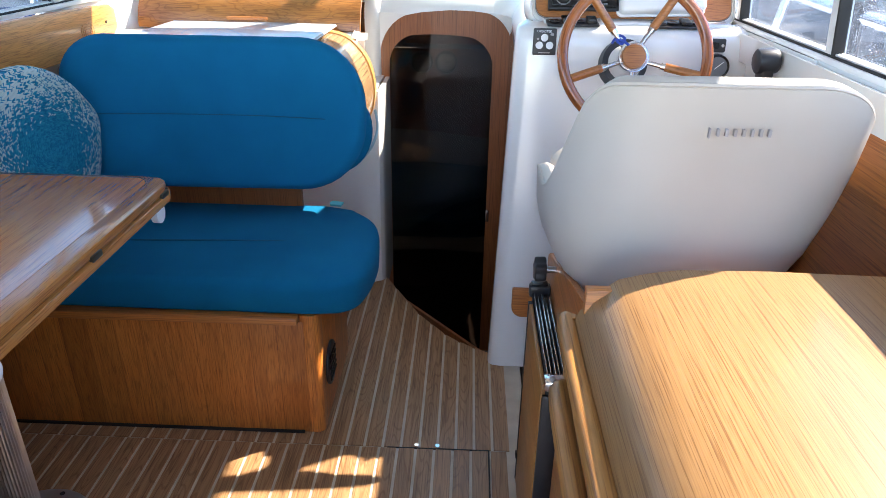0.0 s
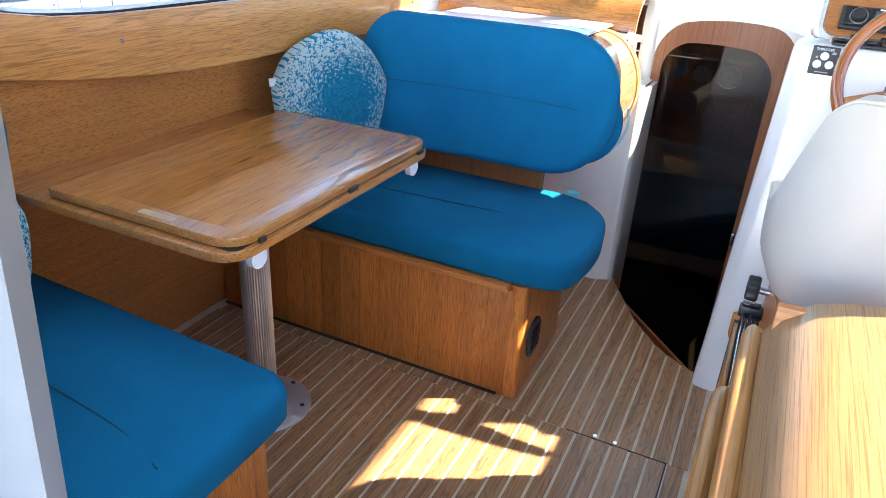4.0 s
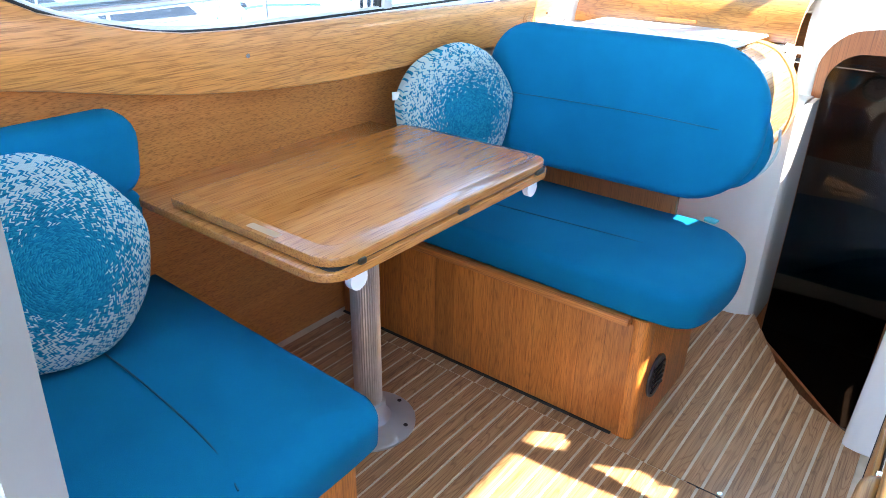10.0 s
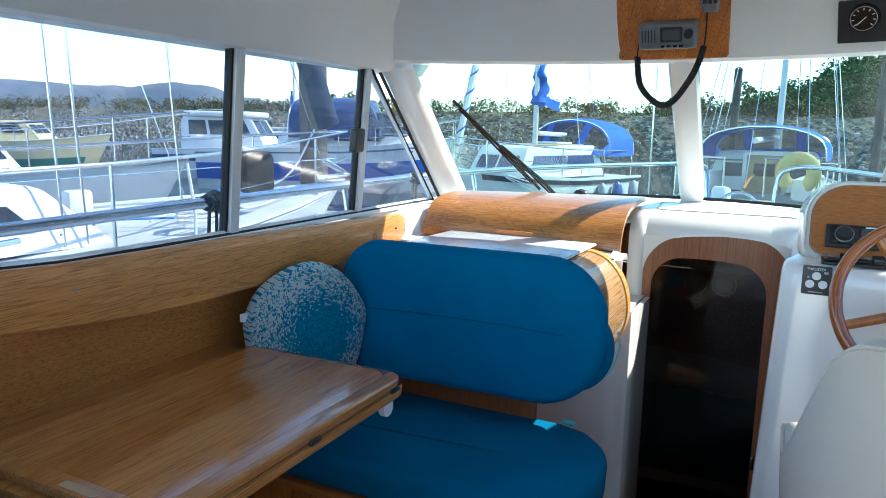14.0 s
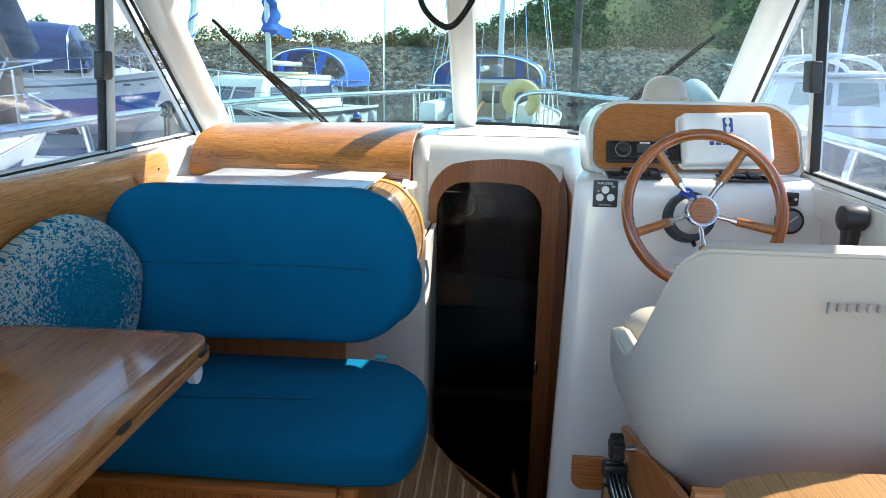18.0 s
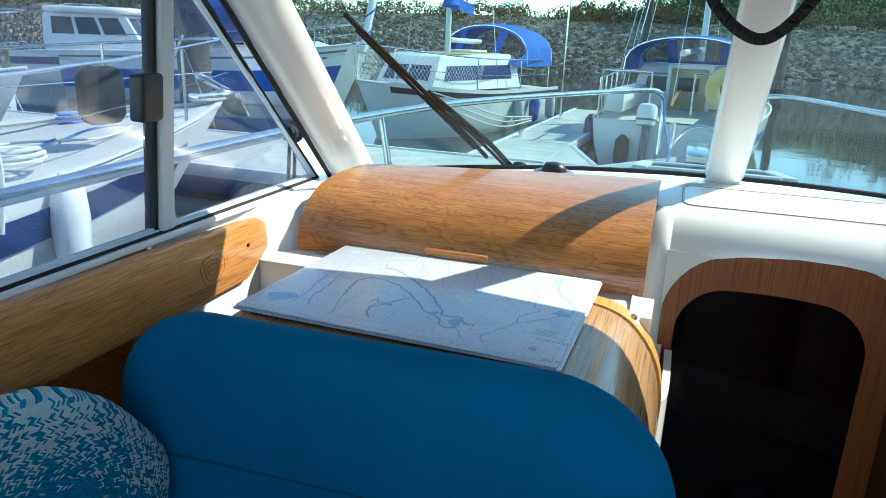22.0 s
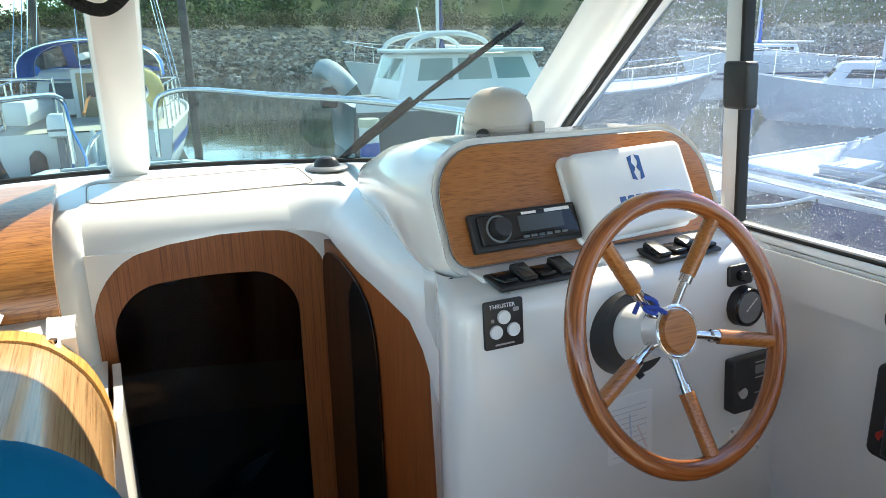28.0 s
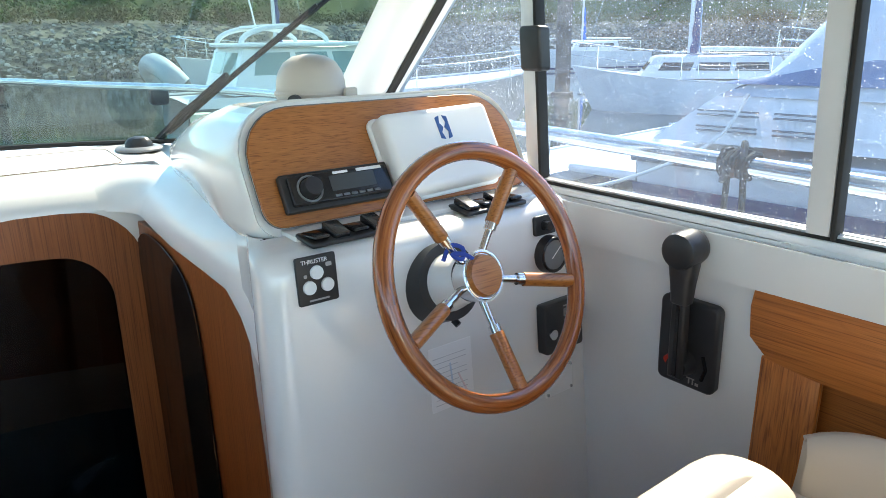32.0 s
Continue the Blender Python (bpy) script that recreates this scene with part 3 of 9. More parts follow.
# lining above and aft of the side windows, under the sills
for sx, nm in ((-1, "port"), (1, "starboard")):
    x = -1.06 if sx < 0 else 0.755
    rows = [[(x + sx * 0.052, y, 1.472), (x + sx * 0.03, y, 1.47), (x - sx * 0.012, y, 1.476), (x - sx * 0.03, y, 1.5), (x - sx * 0.05, y, 1.6), (x - sx * 0.12, y, 1.75), (x - sx * 0.3, y, 1.85)] for y in (-0.25, 0.5, 1.5, 2.0, 2.25, 2.45)]
    tagged(link("wall_upper_" + nm, thick_skin(rows, 0.03 if sx > 0 else 0.03), liner), "white lining over the side windows", "wall", "", "structure")
    poly_wall("wall_aft_" + nm, [(x + sx * 0.03, -0.9, -0.1), (x + sx * 0.03, 0.5, -0.1), (x + sx * 0.03, 0.5, 0.98), (x + sx * 0.03, -0.9, 0.98)], 0.03, gelcoat, label="white coaming beside the aft door")
    if sx > 0:
        sill = thick_skin([[(x + 0.06, y, 0.9), (x + 0.06, y, 0.955), (x - 0.004, y, 0.968), (x, y, 0.9)] for y in (0.4, 1.2, 1.8, 2.1, 2.76)], 0.004)
        tagged(link("sill_" + nm, sill, gelcoat), "white moulded sill under the side window", "sill", "", "structure")
tagged(link("ceiling", box((-1.2, -0.25, 1.85), (0.92, 2.6, 1.9)), liner), "white cabin headlining", "ceiling", "", "structure")
# coaming over the windscreen, in which the radio board and the gauge panel sit
rows = []
for x in (-1.12, -0.9, -0.6, -0.14, 0.3, 0.6, 0.82):
    b = 0.04 - 0.24 * ((x + 0.14) / 0.86) ** 2
    rows.append([(x, 2.56 + b, 1.50), (x, 2.43 + b, 1.474), (x, 2.405 + b, 1.482), (x, 2.39 + b, 1.51), (x, 2.33 + b, 1.65), (x, 2.24 + b, 1.80), (x, 2.1 + b, 1.86)])
tagged(link("header", thick_skin(rows, -0.02), liner), "white coaming over the windscreen", "wall", "", "structure")

# windscreen: two raked panes, a centre post and two corner posts
screen = thing("window_3", "raked two-pane windscreen with white posts", "window", kind="structure")


def ws(u, s):
    """A point of the windscreen: u from -1 (port) to 1, s from 0 (foot) to 1 (head)."""
    bow0, bow1 = 2.985 - 0.165 * u * u, 2.49 - 0.19 * u * u
    return Vector((-0.14 + u * (0.86 - 0.012 * s), bow0 + (bow1 - bow0) * s, 0.985 + 0.035 * (1 - u * u) * (1 - s) + 0.49 * s))


for a, b, nm in ((-1.0, -0.03, "port"), (0.03, 1.0, "starboard")):
    us = [a + (b - a) * k / 8 for k in range(9)]
    ob = part("pane", loft([[ws(u, s) for u in us] for s in (0, 0.5, 1)]), glass_screen, screen)
    ob.visible_shadow = False
    part("lower_gasket", tube([ws(u, 0.0) + Vector((0, -0.004, 0.002)) for u in us], 0.006, 8), rubber, screen)
us = [-1 + k / 8 for k in range(17)]


def post(u0, wl, wr, depth):
    rows = []
    for s in [k / 6 for k in range(-1, 8)]:
        c = ws(u0, s)
        rows.append([c + Vector((x, y, 0)) for x, y in ((-wl, 0.004), (-wl * 0.8, -depth * 0.7), (-wl * 0.3, -depth), (wr * 0.3, -depth), (wr * 0.8, -depth * 0.7), (wr, 0.004))])
    return loft(rows, closed=True, cap=True)


part("centre_post", post(0.0, 0.046, 0.046, 0.03), gelcoat, screen)
for u, wl, wr in ((-1.015, 0.085, 0.045), (1.015, 0.045, 0.085)):
    rows = []
    sgn = -1 if u < 0 else 1
    for s in [k / 6 for k in range(-1, 6)] + [0.97]:
        c = ws(u, s)
        rows.append([c + Vector((sgn * x, y, 0)) for x, y in ((-0.016, 0.004), (-0.013, -0.03), (0.006, -0.065), (0.04, -0.1), (0.06, -0.1), (0.066, -0.06), (0.05, 0.0))])
    part("corner_post", loft(rows, closed=True, cap=True), gelcoat, screen)
    part("post_seal", tube([ws(u, s) + Vector((sgn * 0.064, -0.108, 0)) for s in (0, 0.25, 0.5, 0.75, 1)], 0.006, 8), rubber, screen)

# aft bulkhead with the open doorway in which the walk begins
jamb = thing("door_1", "white alloy frame of the open aft sliding door", "door", kind="structure")
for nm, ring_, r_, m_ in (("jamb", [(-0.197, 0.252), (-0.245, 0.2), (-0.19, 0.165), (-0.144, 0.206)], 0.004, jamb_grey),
                          ("slide_channel", [(-0.2, 0.168), (-0.235, 0.15), (-0.178, 0.138), (-0.166, 0.166)], 0.002, aluminium),
                          ("channel_lip", [(-0.173, 0.152), (-0.187, 0.142), (-0.176, 0.136), (-0.163, 0.149)], 0.002, aluminium),
                          ("edge_seal", [(-0.178, 0.168), (-0.188, 0.16), (-0.17, 0.148), (-0.162, 0.158)], 0.001, rubber),
                          ("sliding_leaf", [(-0.2, 0.14), (-0.345, 0.0), (-0.3, -0.03), (-0.17, 0.118)], 0.006, alu_white)):
    part(nm, slab(ring_, Matrix.Translation((0, 0, -0.02)), 1.86, r_, 2), m_, jamb)
part("leaf_panel", slab([(-0.214, 0.087), (-0.265, 0.029), (-0.262, 0.026), (-0.211, 0.084)], Matrix.Translation((0, 0, 0.2)), 0.72, 0.001, 1), alu_white, jamb, "raised white panel of the door leaf")
part("latch_plate", slab([(-0.186, 0.158), (-0.196, 0.15), (-0.178, 0.134), (-0.17, 0.142)], Matrix.Translation((0, 0, 0.76)), 0.07, 0.002), steel, jamb)
for ob in jamb.children:
    for v in ob.data.vertices:
        v.co.x += 0.09 * (v.co.z - 1.02)
# Open between wall and lintel: an unseen aft window assumed for more light.
for nm, xa, xb, y in (("wall_aft", -1.25, -0.235, 0.222), ("wall_aft_galley", 0.52, 0.8, 0.0)):
    poly_wall(nm, [(xa, y, -0.05), (xb, y, -0.05), (xb, y, 0.98), (xa, y, 0.98)], 0.03, gelcoat, label="white aft bulkhead beside the door")
    poly_wall(nm + "_head", [(xa, y, 1.62), (xb, y, 1.62), (xb, y, 1.85), (xa, y, 1.85)], 0.03, gelcoat, label="white lintel over an assumed, unseen aft window")
# cockpit behind the camera, unseen: white surfaces added to bounce sunlight into the cabin
poly_wall("cockpit_floor", [(-1.3, -3.4, -0.06), (1.1, -3.4, -0.06), (1.1, -0.75, -0.06), (-1.3, -0.75, -0.06)], -0.03, gelcoat, label="unseen white cockpit sole, added to bounce sunlight into the cabin", category="floor")
for xa in (-1.32, 1.05):
    poly_wall("cockpit_coaming", [(xa, -3.4, -0.06), (xa, -0.9, -0.06), (xa, -0.9, 0.72), (xa, -3.4, 0.72)], 0.03, gelcoat, label="unseen white cockpit coaming, added to bounce sunlight")
poly_wall("cockpit_transom", [(-1.3, -3.4, -0.06), (1.1, -3.4, -0.06), (1.1, -3.4, 0.72), (-1.3, -3.4, 0.72)], 0.03, gelcoat, label="unseen white transom coaming, added to bounce sunlight")

# forward moulding: nav-table plinth, dash, door surround
def ring_wall(name, pts, z0, z1, material, label, category="moulding"):
    rows = [[(x, y, z) for x, y in pts] for z in (z0, z1)]
    return tagged(link(name, thick_skin(rows, 0.015), material), label, category, "", "structure")


plinth = [(p.x, p.y) for p in smooth_line([(-1.3, 2.372, 0), (-0.5, 2.372, 0), (-0.32, 2.372, 0), (-0.28, 2.374, 0), (-0.248, 2.388, 0), (-0.23, 2.42, 0), (-0.228, 2.62, 0)], 4)]
ring_wall("plinth", plinth, -0.05, 0.70, gelcoat, "white moulded plinth under the chart table")
poly_wall("plinth_well", [(-1.2, 2.3, 0.70), (-0.24, 2.3, 0.70), (-0.235, 2.66, 0.70), (-1.2, 2.66, 0.70)], 0.01, gelcoat, label="white well behind the chart table", category="moulding")
# sides and ledge between chart table and locker
tray = [[(x, 2.355, 0.70), (x, 2.36, 0.865), (x, 2.375, 0.876), (x, 2.43, 0.878), (x, 2.445, 0.86)] for x in (-1.12, -0.8, -0.5, -0.262)]
tagged(link("ledge", thick_skin(tray, 0.008), gelcoat), "white ledge in front of the locker", "moulding", "", "structure")
# dash top with its rounded fall to the door head
def crown(x):
    """The slight arch of the door head."""
    return 0.002 - 0.6 * (x - 0.02) ** 2


def dash_row(x):
    u = max(-1.0, min(1.0, (x + 0.14) / 0.86))
    foot = 2.985 - 0.165 * u * u + 0.05
    zb = 0.927 + crown(x)
    top = [(x, foot, 1.010), (x, foot - 0.06, 1.009), (x, 2.86, 1.004), (x, 2.79, 0.999), (x, 2.74, 0.994)]
    return top + [(x, y, zb + (0.990 - zb) * f) for y, f in ((2.706, 1.0), (2.686, 0.9), (2.669, 0.74), (2.655, 0.53), (2.645, 0.31), (2.6395, 0.14), (2.6385, 0.0))]


dash = [dash_row(x) for x in (-0.2835, -0.2, -0.1, 0.0, 0.08, 0.149)]
tagged(link("dash_top", thick_skin(dash, 0.012), gelcoat), "white moulded dash over the fore cabin door", "dash", "", "structure")
tagged(link("dash_middle", thick_skin([dash_row(x)[:5] for x in (0.149, 0.22, 0.3)], 0.012), gelcoat), "white dash beside the helm pod", "dash", "", "structure")
dashr = [[(x, 2.985 - 0.165 * ((x + 0.14) / 0.86) ** 2 + 0.05, 1.012 - 0.03 * ((x + 0.14) / 0.86) ** 2), (x, 2.83, 1.0), (x, 2.6, 0.984), (x, 2.3, 0.984), (x, 2.1, 0.975)] for x in (0.29, 0.4, 0.55, 0.7, 0.8)]
tagged(link("dash_starboard", thick_skin(dashr, 0.012), gelcoat), "white dash under the starboard windscreen", "dash", "", "structure")
dashl = [[(x, 3.045 - 0.165 * ((x + 0.14) / 0.86) ** 2, 1.011 - 0.03 * ((x + 0.14) / 0.86) ** 2), (x, 2.85 - 0.1 * max(-(x + 0.72), 0), 1.003), (x, 2.75 - 0.1 * max(-(x + 0.72), 0), 0.984), (x, 2.71 - 0.1 * max(-(x + 0.72), 0), 0.95)] for x in (-1.09, -0.95, -0.7, -0.5, -0.27)]
tagged(link("dash_port", thick_skin(dashl, 0.012), gelcoat), "white dash under the port windscreen", "dash", "", "structure")
corner = [[(-1.14, y, 0.972), (xm - 0.045, y, 0.968), (xm - 0.015, y, 0.94), (xm, y, 0.88), (xm, y, 0.70)] for y, xm in ((2.10, -1.085), (2.34, -1.08), (2.39, -1.06), (2.43, -1.02), (2.47, -1.0), (2.62, -0.995), (2.86, -0.995))]
tagged(link("corner_moulding", thick_skin(corner, -0.01), gelcoat), "white moulding between trim board and locker", "moulding", "", "structure")
PM = Matrix.Translation((0.0, 2.82, 0.9975)) @ Matrix.Rotation(radians(4.1), 4, "X")
dash_panel = thing("dash_panel", "flush white lid in the dash top", "panel", kind="structure")
part("lid", slab(rounded(0.46, 0.16, 0.025), PM, 0.005, 0.002, 1), gelcoat, dash_panel)
part("lid_joint", tube([PM @ Vector((x, y, 0.0045)) for x, y in rounded(0.464, 0.164, 0.027)], 0.0010, 6, True), joint_brown, dash_panel)
# door head corner fillets in white
bm = bmesh.new()
for cx, sx in ((-0.235, 1), ):
    rows = [[(-0.30, y + 0.004, z - 0.003), (-0.284, y - 0.003, z), (-0.27, y - 0.005, z), (-0.258, y - 0.004, z), (-0.25, y + 0.001, z), (-0.2455, y + 0.007, z), (-0.243, y + 0.02, z)] for y, z in ((2.634, 0.66), (2.634, 0.8), (2.634, 0.9), (2.636, 0.922), (2.642, 0.936), (2.652, 0.952), (2.666, 0.97), (2.683, 0.986), (2.703, 0.997))]
    loft(rows, bm=bm)
tagged(link("locker_cheek", bm, gelcoat), "white strip between locker and door", "moulding", "", "structure")

# fore bulkhead door and heads door
def arched(w, h, r, n=8):
    return rounded(w, h, (0.001, 0.001, r, r), n)


def rail_split(pts, n=8):
    """Cuts the long top edge of an arched outline into short pieces."""
    out = []
    for k, p in enumerate(pts):
        q = pts[(k + 1) % len(pts)]
        out.append(p)
        if abs(p[1] - q[1]) < 1e-6 and p[1] > 0.2 and abs(p[0] - q[0]) > 0.05:
            out += [(p[0] + (q[0] - p[0]) * i / n, p[1]) for i in range(1, n)]
    return out


fore = thing("door_2", "closed fore cabin door, black acrylic in a mahogany frame", "door", kind="structure")
X0, X1 = -0.247, 0.222
bm = bmesh.new()
XM = (X0 + X1) / 2
outer = [Vector((x, 0, y + (crown(x + XM) if y > 0.5 else 0))) for x, y in rail_split(arched(X1 - X0, 1.43, 0.10, 10))]
inner = [Vector((x - 0.0185, 0, y - 0.031 + (0.015 - 0.5 * (x + XM + 0.0315) ** 2 if y > 0.5 else 0))) for x, y in rail_split(arched(0.368, 1.302, 0.09, 10))]
c0 = Vector(((X0 + X1) / 2, 2.642, 0.211))
loft([[c0 + p + Vector((0, 0.02, 0)) for p in outer], [c0 + p for p in outer], [c0 + p for p in inner], [c0 + p + Vector((0, 0.02, 0)) for p in inner], [c0 + p + Vector((0, 0.02, 0)) for p in outer]], closed=True, bm=bm)
part("door_frame", bm, door_wood, fore)
pts = [(x, y + (0.014 - 0.5 * (x + 0.019) ** 2 if y > 0.5 else 0)) for x, y in rail_split(arched(0.376, 1.308, 0.092))]
part("panel", slab(pts, axes((-0.031, 2.648, 0.18), (1, 0, 0), (0, 0, 1)), 0.004, 0.001, 1), smoked, fore, "glossy smoked acrylic panel")
for cx, sx in ((X0, 1), (X1, -1)):
    arc = [(cx + sx * 0.105 - sx * 0.105 * math.cos(radians(90 * k / 8)), 0.815 + 0.1115 * math.sin(radians(90 * k / 8))) for k in range(9)]
    arc = [(x, z + crown(x)) for x, z in arc]
    o = [(cx - sx * 0.03, 0.815)] + arc + [(cx + sx * 0.1, 0.929 + crown(cx + sx * 0.1)), (cx - sx * 0.03, 0.92)]
    part("corner_fillet", slab(o if sx > 0 else o[::-1], axes((0, 2.6415, 0), (1, 0, 0), (0, 0, 1)), 0.0036, 0.001, 1), gelcoat, fore, "white moulded corner")
part("latch", slab(rounded(0.014, 0.05, 0.005), axes((0.158, 2.639, 0.165), (1, 0, 0), (0, 0, 1)), 0.012, 0.004), chrome, fore, "small chrome latch")

heads = thing("door_3", "closed heads door, dark acrylic in a mahogany frame", "door", kind="structure")
out = [(1.90, -0.5), (2.66, -0.5), (2.66, 0.89), (2.3, 0.893), (2.16, 0.888)] + [(p.x, p.y) for p in smooth_line([(2.115, 0.876, 0), (2.092, 0.845, 0), (2.083, 0.79, 0), (2.075, 0.6, 0)], 4)] + [(2.04, 0.4), (1.94, 0.0)]
part("door_frame", slab(out, axes((0.215, 0, 0), (0, 1, 0), (0, 0, 1)), 0.02, 0.002, 1), door_wood, heads)
for v in heads.children[0].data.vertices:
    v.co.x = 0.45 - v.co.x
out = [(2.27, -0.5), (2.63, -0.5), (2.64, 0.80)] + [(p.x, p.y) for p in smooth_line([(2.63, 0.855, 0), (2.58, 0.878, 0), (2.48, 0.876, 0), (2.38, 0.85, 0), (2.33, 0.80, 0), (2.31, 0.7, 0), (2.30, 0.5, 0)], 4)]
bm = slab(out, axes((0.2, 0, 0), (0, 1, 0), (0, 0, 1)), 0.004, 0.001, 1)
for v in bm.verts:
    v.co.x = 0.2125 - (v.co.x - 0.2)
part("panel", bm, acrylic, heads, "dark acrylic panel")

# helm console: white moulding with a raised fascia pod
console = thing("helm_console", "white moulded helm console with a raised oak fascia pod", "console", kind="structure")


def console_row(z):
    y = 1.862 + 0.095 * min(z / 0.96, 1.0)
    x = 0.152 + 0.035 * z
    return [(0.24, y + 0.17, z), (0.214, y + 0.15, z), (x + 0.032, y + 0.11, z), (x + 0.012, y + 0.07, z), (x, y + 0.035, z), (x + 0.003, y + 0.015, z), (x + 0.013, y + 0.005, z), (x + 0.038, y, z), (0.4, y, z), (0.6, y, z), (0.79, y, z)]


rows = [console_row(z) for z in (0.0, 0.25, 0.5, 0.75, 0.86, 0.92, 0.945)]
last = console_row(0.945)
for dy, z in ((0.004, 0.957), (0.012, 0.966), (0.03, 0.972), (0.09, 0.976)):
    rows.append([(x + (0.012 if k < 7 else 0.0) * dy / 0.03, y + dy, z) for k, (x, y, _) in enumerate(last)])
part("body", loft(rows), gelcoat, console)
# moulded slope from the pod down to the heads door
z_low = dash_row(0.149)[-1][2]
fall = [((p[1] - 2.6385) / 0.0675, (p[2] - z_low) / (0.990 - z_low)) for p in dash_row(0.149)[5:]]
slope = []
for k in range(9):
    a = radians(90 - 90 * k / 8)
    row = [(0.06 + 0.1015, 0.994)] + [(0.06 + 0.0675 * d, z_low - 0.001 * k + (0.990 - z_low + 0.001 * k) * f) for d, f in fall]
    slope.append([(0.149 + r * math.cos(a), 2.5785 + r * math.sin(a), z) for r, z in row])
for y, w, zt, zb in ((2.5, 0.068, 0.988, 0.902), (2.4, 0.07, 0.983, 0.89), (2.25, 0.068, 0.977, 0.885), (2.15, 0.061, 0.972, 0.88), (2.1, 0.055, 0.968, 0.85), (2.06, 0.048, 0.96, 0.8), (2.0, 0.034, 0.945, 0.75)):
    slope.append([(0.207 + w + 0.05, y, zt + 0.003)] + [(0.207 + w * d, y, zb + (zt - zb) * f) for d, f in fall])
part("side_fall", loft(slope), gelcoat, console)

# fore cabin, seen dimly through the smoked door
poly_wall("fore_bulkhead", [(-1.0, 3.73, -0.5), (0.8, 3.73, -0.5), (0.8, 3.73, 0.84), (-1.0, 3.73, 0.84)], 0.02, teak_x, label="wood-veneered bulkhead of the fore cabin")
fl = [[(-0.95, 3.4, 0.21), (-0.5, 3.62, 0.235), (-0.1, 3.66, 0.205), (0.35, 3.6, 0.17), (0.75, 3.4, 0.2)], [(-0.95, 3.3, -0.45), (-0.5, 3.55, -0.45), (-0.1, 3.6, -0.45), (0.35, 3.55, -0.45), (0.75, 3.3, -0.45)]]
tagged(link("berth_moulding", loft(fl), gelcoat), "white moulding round the fore berth", "moulding", "", "structure")
bw = thing("berth_cushion", "blue upholstered berth cushion in the fore cabin", "cushion")
part("cover", slab([(-0.75, 2.95), (-0.35, 2.8), (0.1, 2.8), (0.5, 2.95), (0.55, 3.35), (0.2, 3.5), (-0.15, 3.56), (-0.6, 3.5), (-0.8, 3.3)], Matrix.Translation((0, 0, -0.02)), 0.1, 0.03, 3, 0.02), blue, bw)
for x, kind in ((-0.17, "clock"), (-0.045, "barometer")):
    dl = thing(kind, "round brass-cased " + kind + " on the fore cabin bulkhead", kind)
    q = lambda r, y, z0=0.55: [(x + r * math.cos(a / 14 * math.pi), y, z0 + r * math.sin(a / 14 * math.pi)) for a in range(28)]
    part("case", loft([q(0.056, 3.728), q(0.056, 3.70), q(0.05, 3.692), q(0.046, 3.70)], closed=True, cap=True), grey_plastic, dl)
    part("face", loft([q(0.045, 3.7015), q(0.045, 3.699)], closed=True, cap=True), white_plastic, dl, "pale dial")
    for k in range(12):
        a = radians(30 * k)
        part("hour_mark", rod((x + 0.034 * math.cos(a), 3.6985, 0.55 + 0.034 * math.sin(a)), (x + 0.041 * math.cos(a), 3.6985, 0.55 + 0.041 * math.sin(a)), 0.003, segs=5), black, dl)
    for a, r in ((100, 0.024), (15, 0.032)):
        part("pointer", rod((x, 3.6975, 0.55), (x + r * math.cos(radians(a)), 3.6975, 0.55 + r * math.sin(radians(a))), 0.0022, segs=5), black, dl)
# fascia pod: tilted oak panel in a white rim, falling away forwards
POD = axes((0.498, 2.106, 1.061), (1, 0.01, 0.0), (0, 0.47, 0.88))  # x across, y up the slope, z towards the helm (aft)
POD = POD @ Matrix.Identity(4)
pod_out = rounded(0.515, 0.182, (0.03, 0.03, 0.085, 0.085), 7)
rim = [(x * 1.045, y * 1.13) for x, y in pod_out]
bm = bmesh.new()
rows = []
for d, sc, z in ((0.004, 0.985, 0.0), (0.0, 1.0, 0.006), (0.0, 1.012, 0.0), (0.0, 1.02, -0.02)):
    rows.append([POD @ Vector((x * sc, y * sc, z)) for x, y in rim])
for f, drop, shrink in ((0.1, 0.0, 1.03), (0.25, 0.03, 1.0), (0.42, 0.085, 0.93), (0.55, 0.15, 0.8)):
    rows.append([Vector(((p.x - 0.498) * shrink + 0.498, p.y + f * (0.4 + 0.6 * max(0.0, (p.z - 0.97) / 0.18)), max(0.96, p.z - drop * max(0.0, (p.z - 0.97) / 0.18)))) for p in rows[3]])
part("pod", loft(rows, closed=True, cap=True), gelcoat, console)
part("fascia", slab(pod_out, POD @ Matrix.Translation((0, 0, 0.0055)), 0.004, 0.002, 1), fascia_oak, console, "tilted oak-veneer fascia")
part("pod_foot", box((0.262, 2.012, 0.962), (0.745, 2.12, 0.981), 0.004), gelcoat, console)
part("pod_seal", tube([POD @ Vector((x * 1.004, y * 1.01, 0.0066)) for x, y in pod_out], 0.0009, 6, True), grey_plastic, console)

# car stereo
st = thing("car_stereo", "black car stereo with a round knob, set in the fascia", "stereo")
M = POD @ Matrix.Translation((-0.133, -0.046, 0.0098)) @ Matrix.Rotation(radians(0), 4, "Z")
part("bezel", slab(rounded(0.187, 0.058, 0.004), M, 0.012, 0.003), black, st)
part("face", slab(rounded(0.17, 0.045, 0.004), M @ Matrix.Translation((0, 0, 0.0123)), 0.010, 0.003), black_gloss, st)
part("knob", rod(M @ Vector((-0.055, 0, 0.022)), M @ Vector((-0.055, 0, 0.038)), 0.0155, 0.0135, 24), black, st)
part("knob_ring", tube([M @ Vector((-0.055 + 0.019 * math.cos(a / 12 * math.pi), 0.019 * math.sin(a / 12 * math.pi), 0.0228)) for a in range(24)], 0.0018, 6, True), grey_plastic, st)
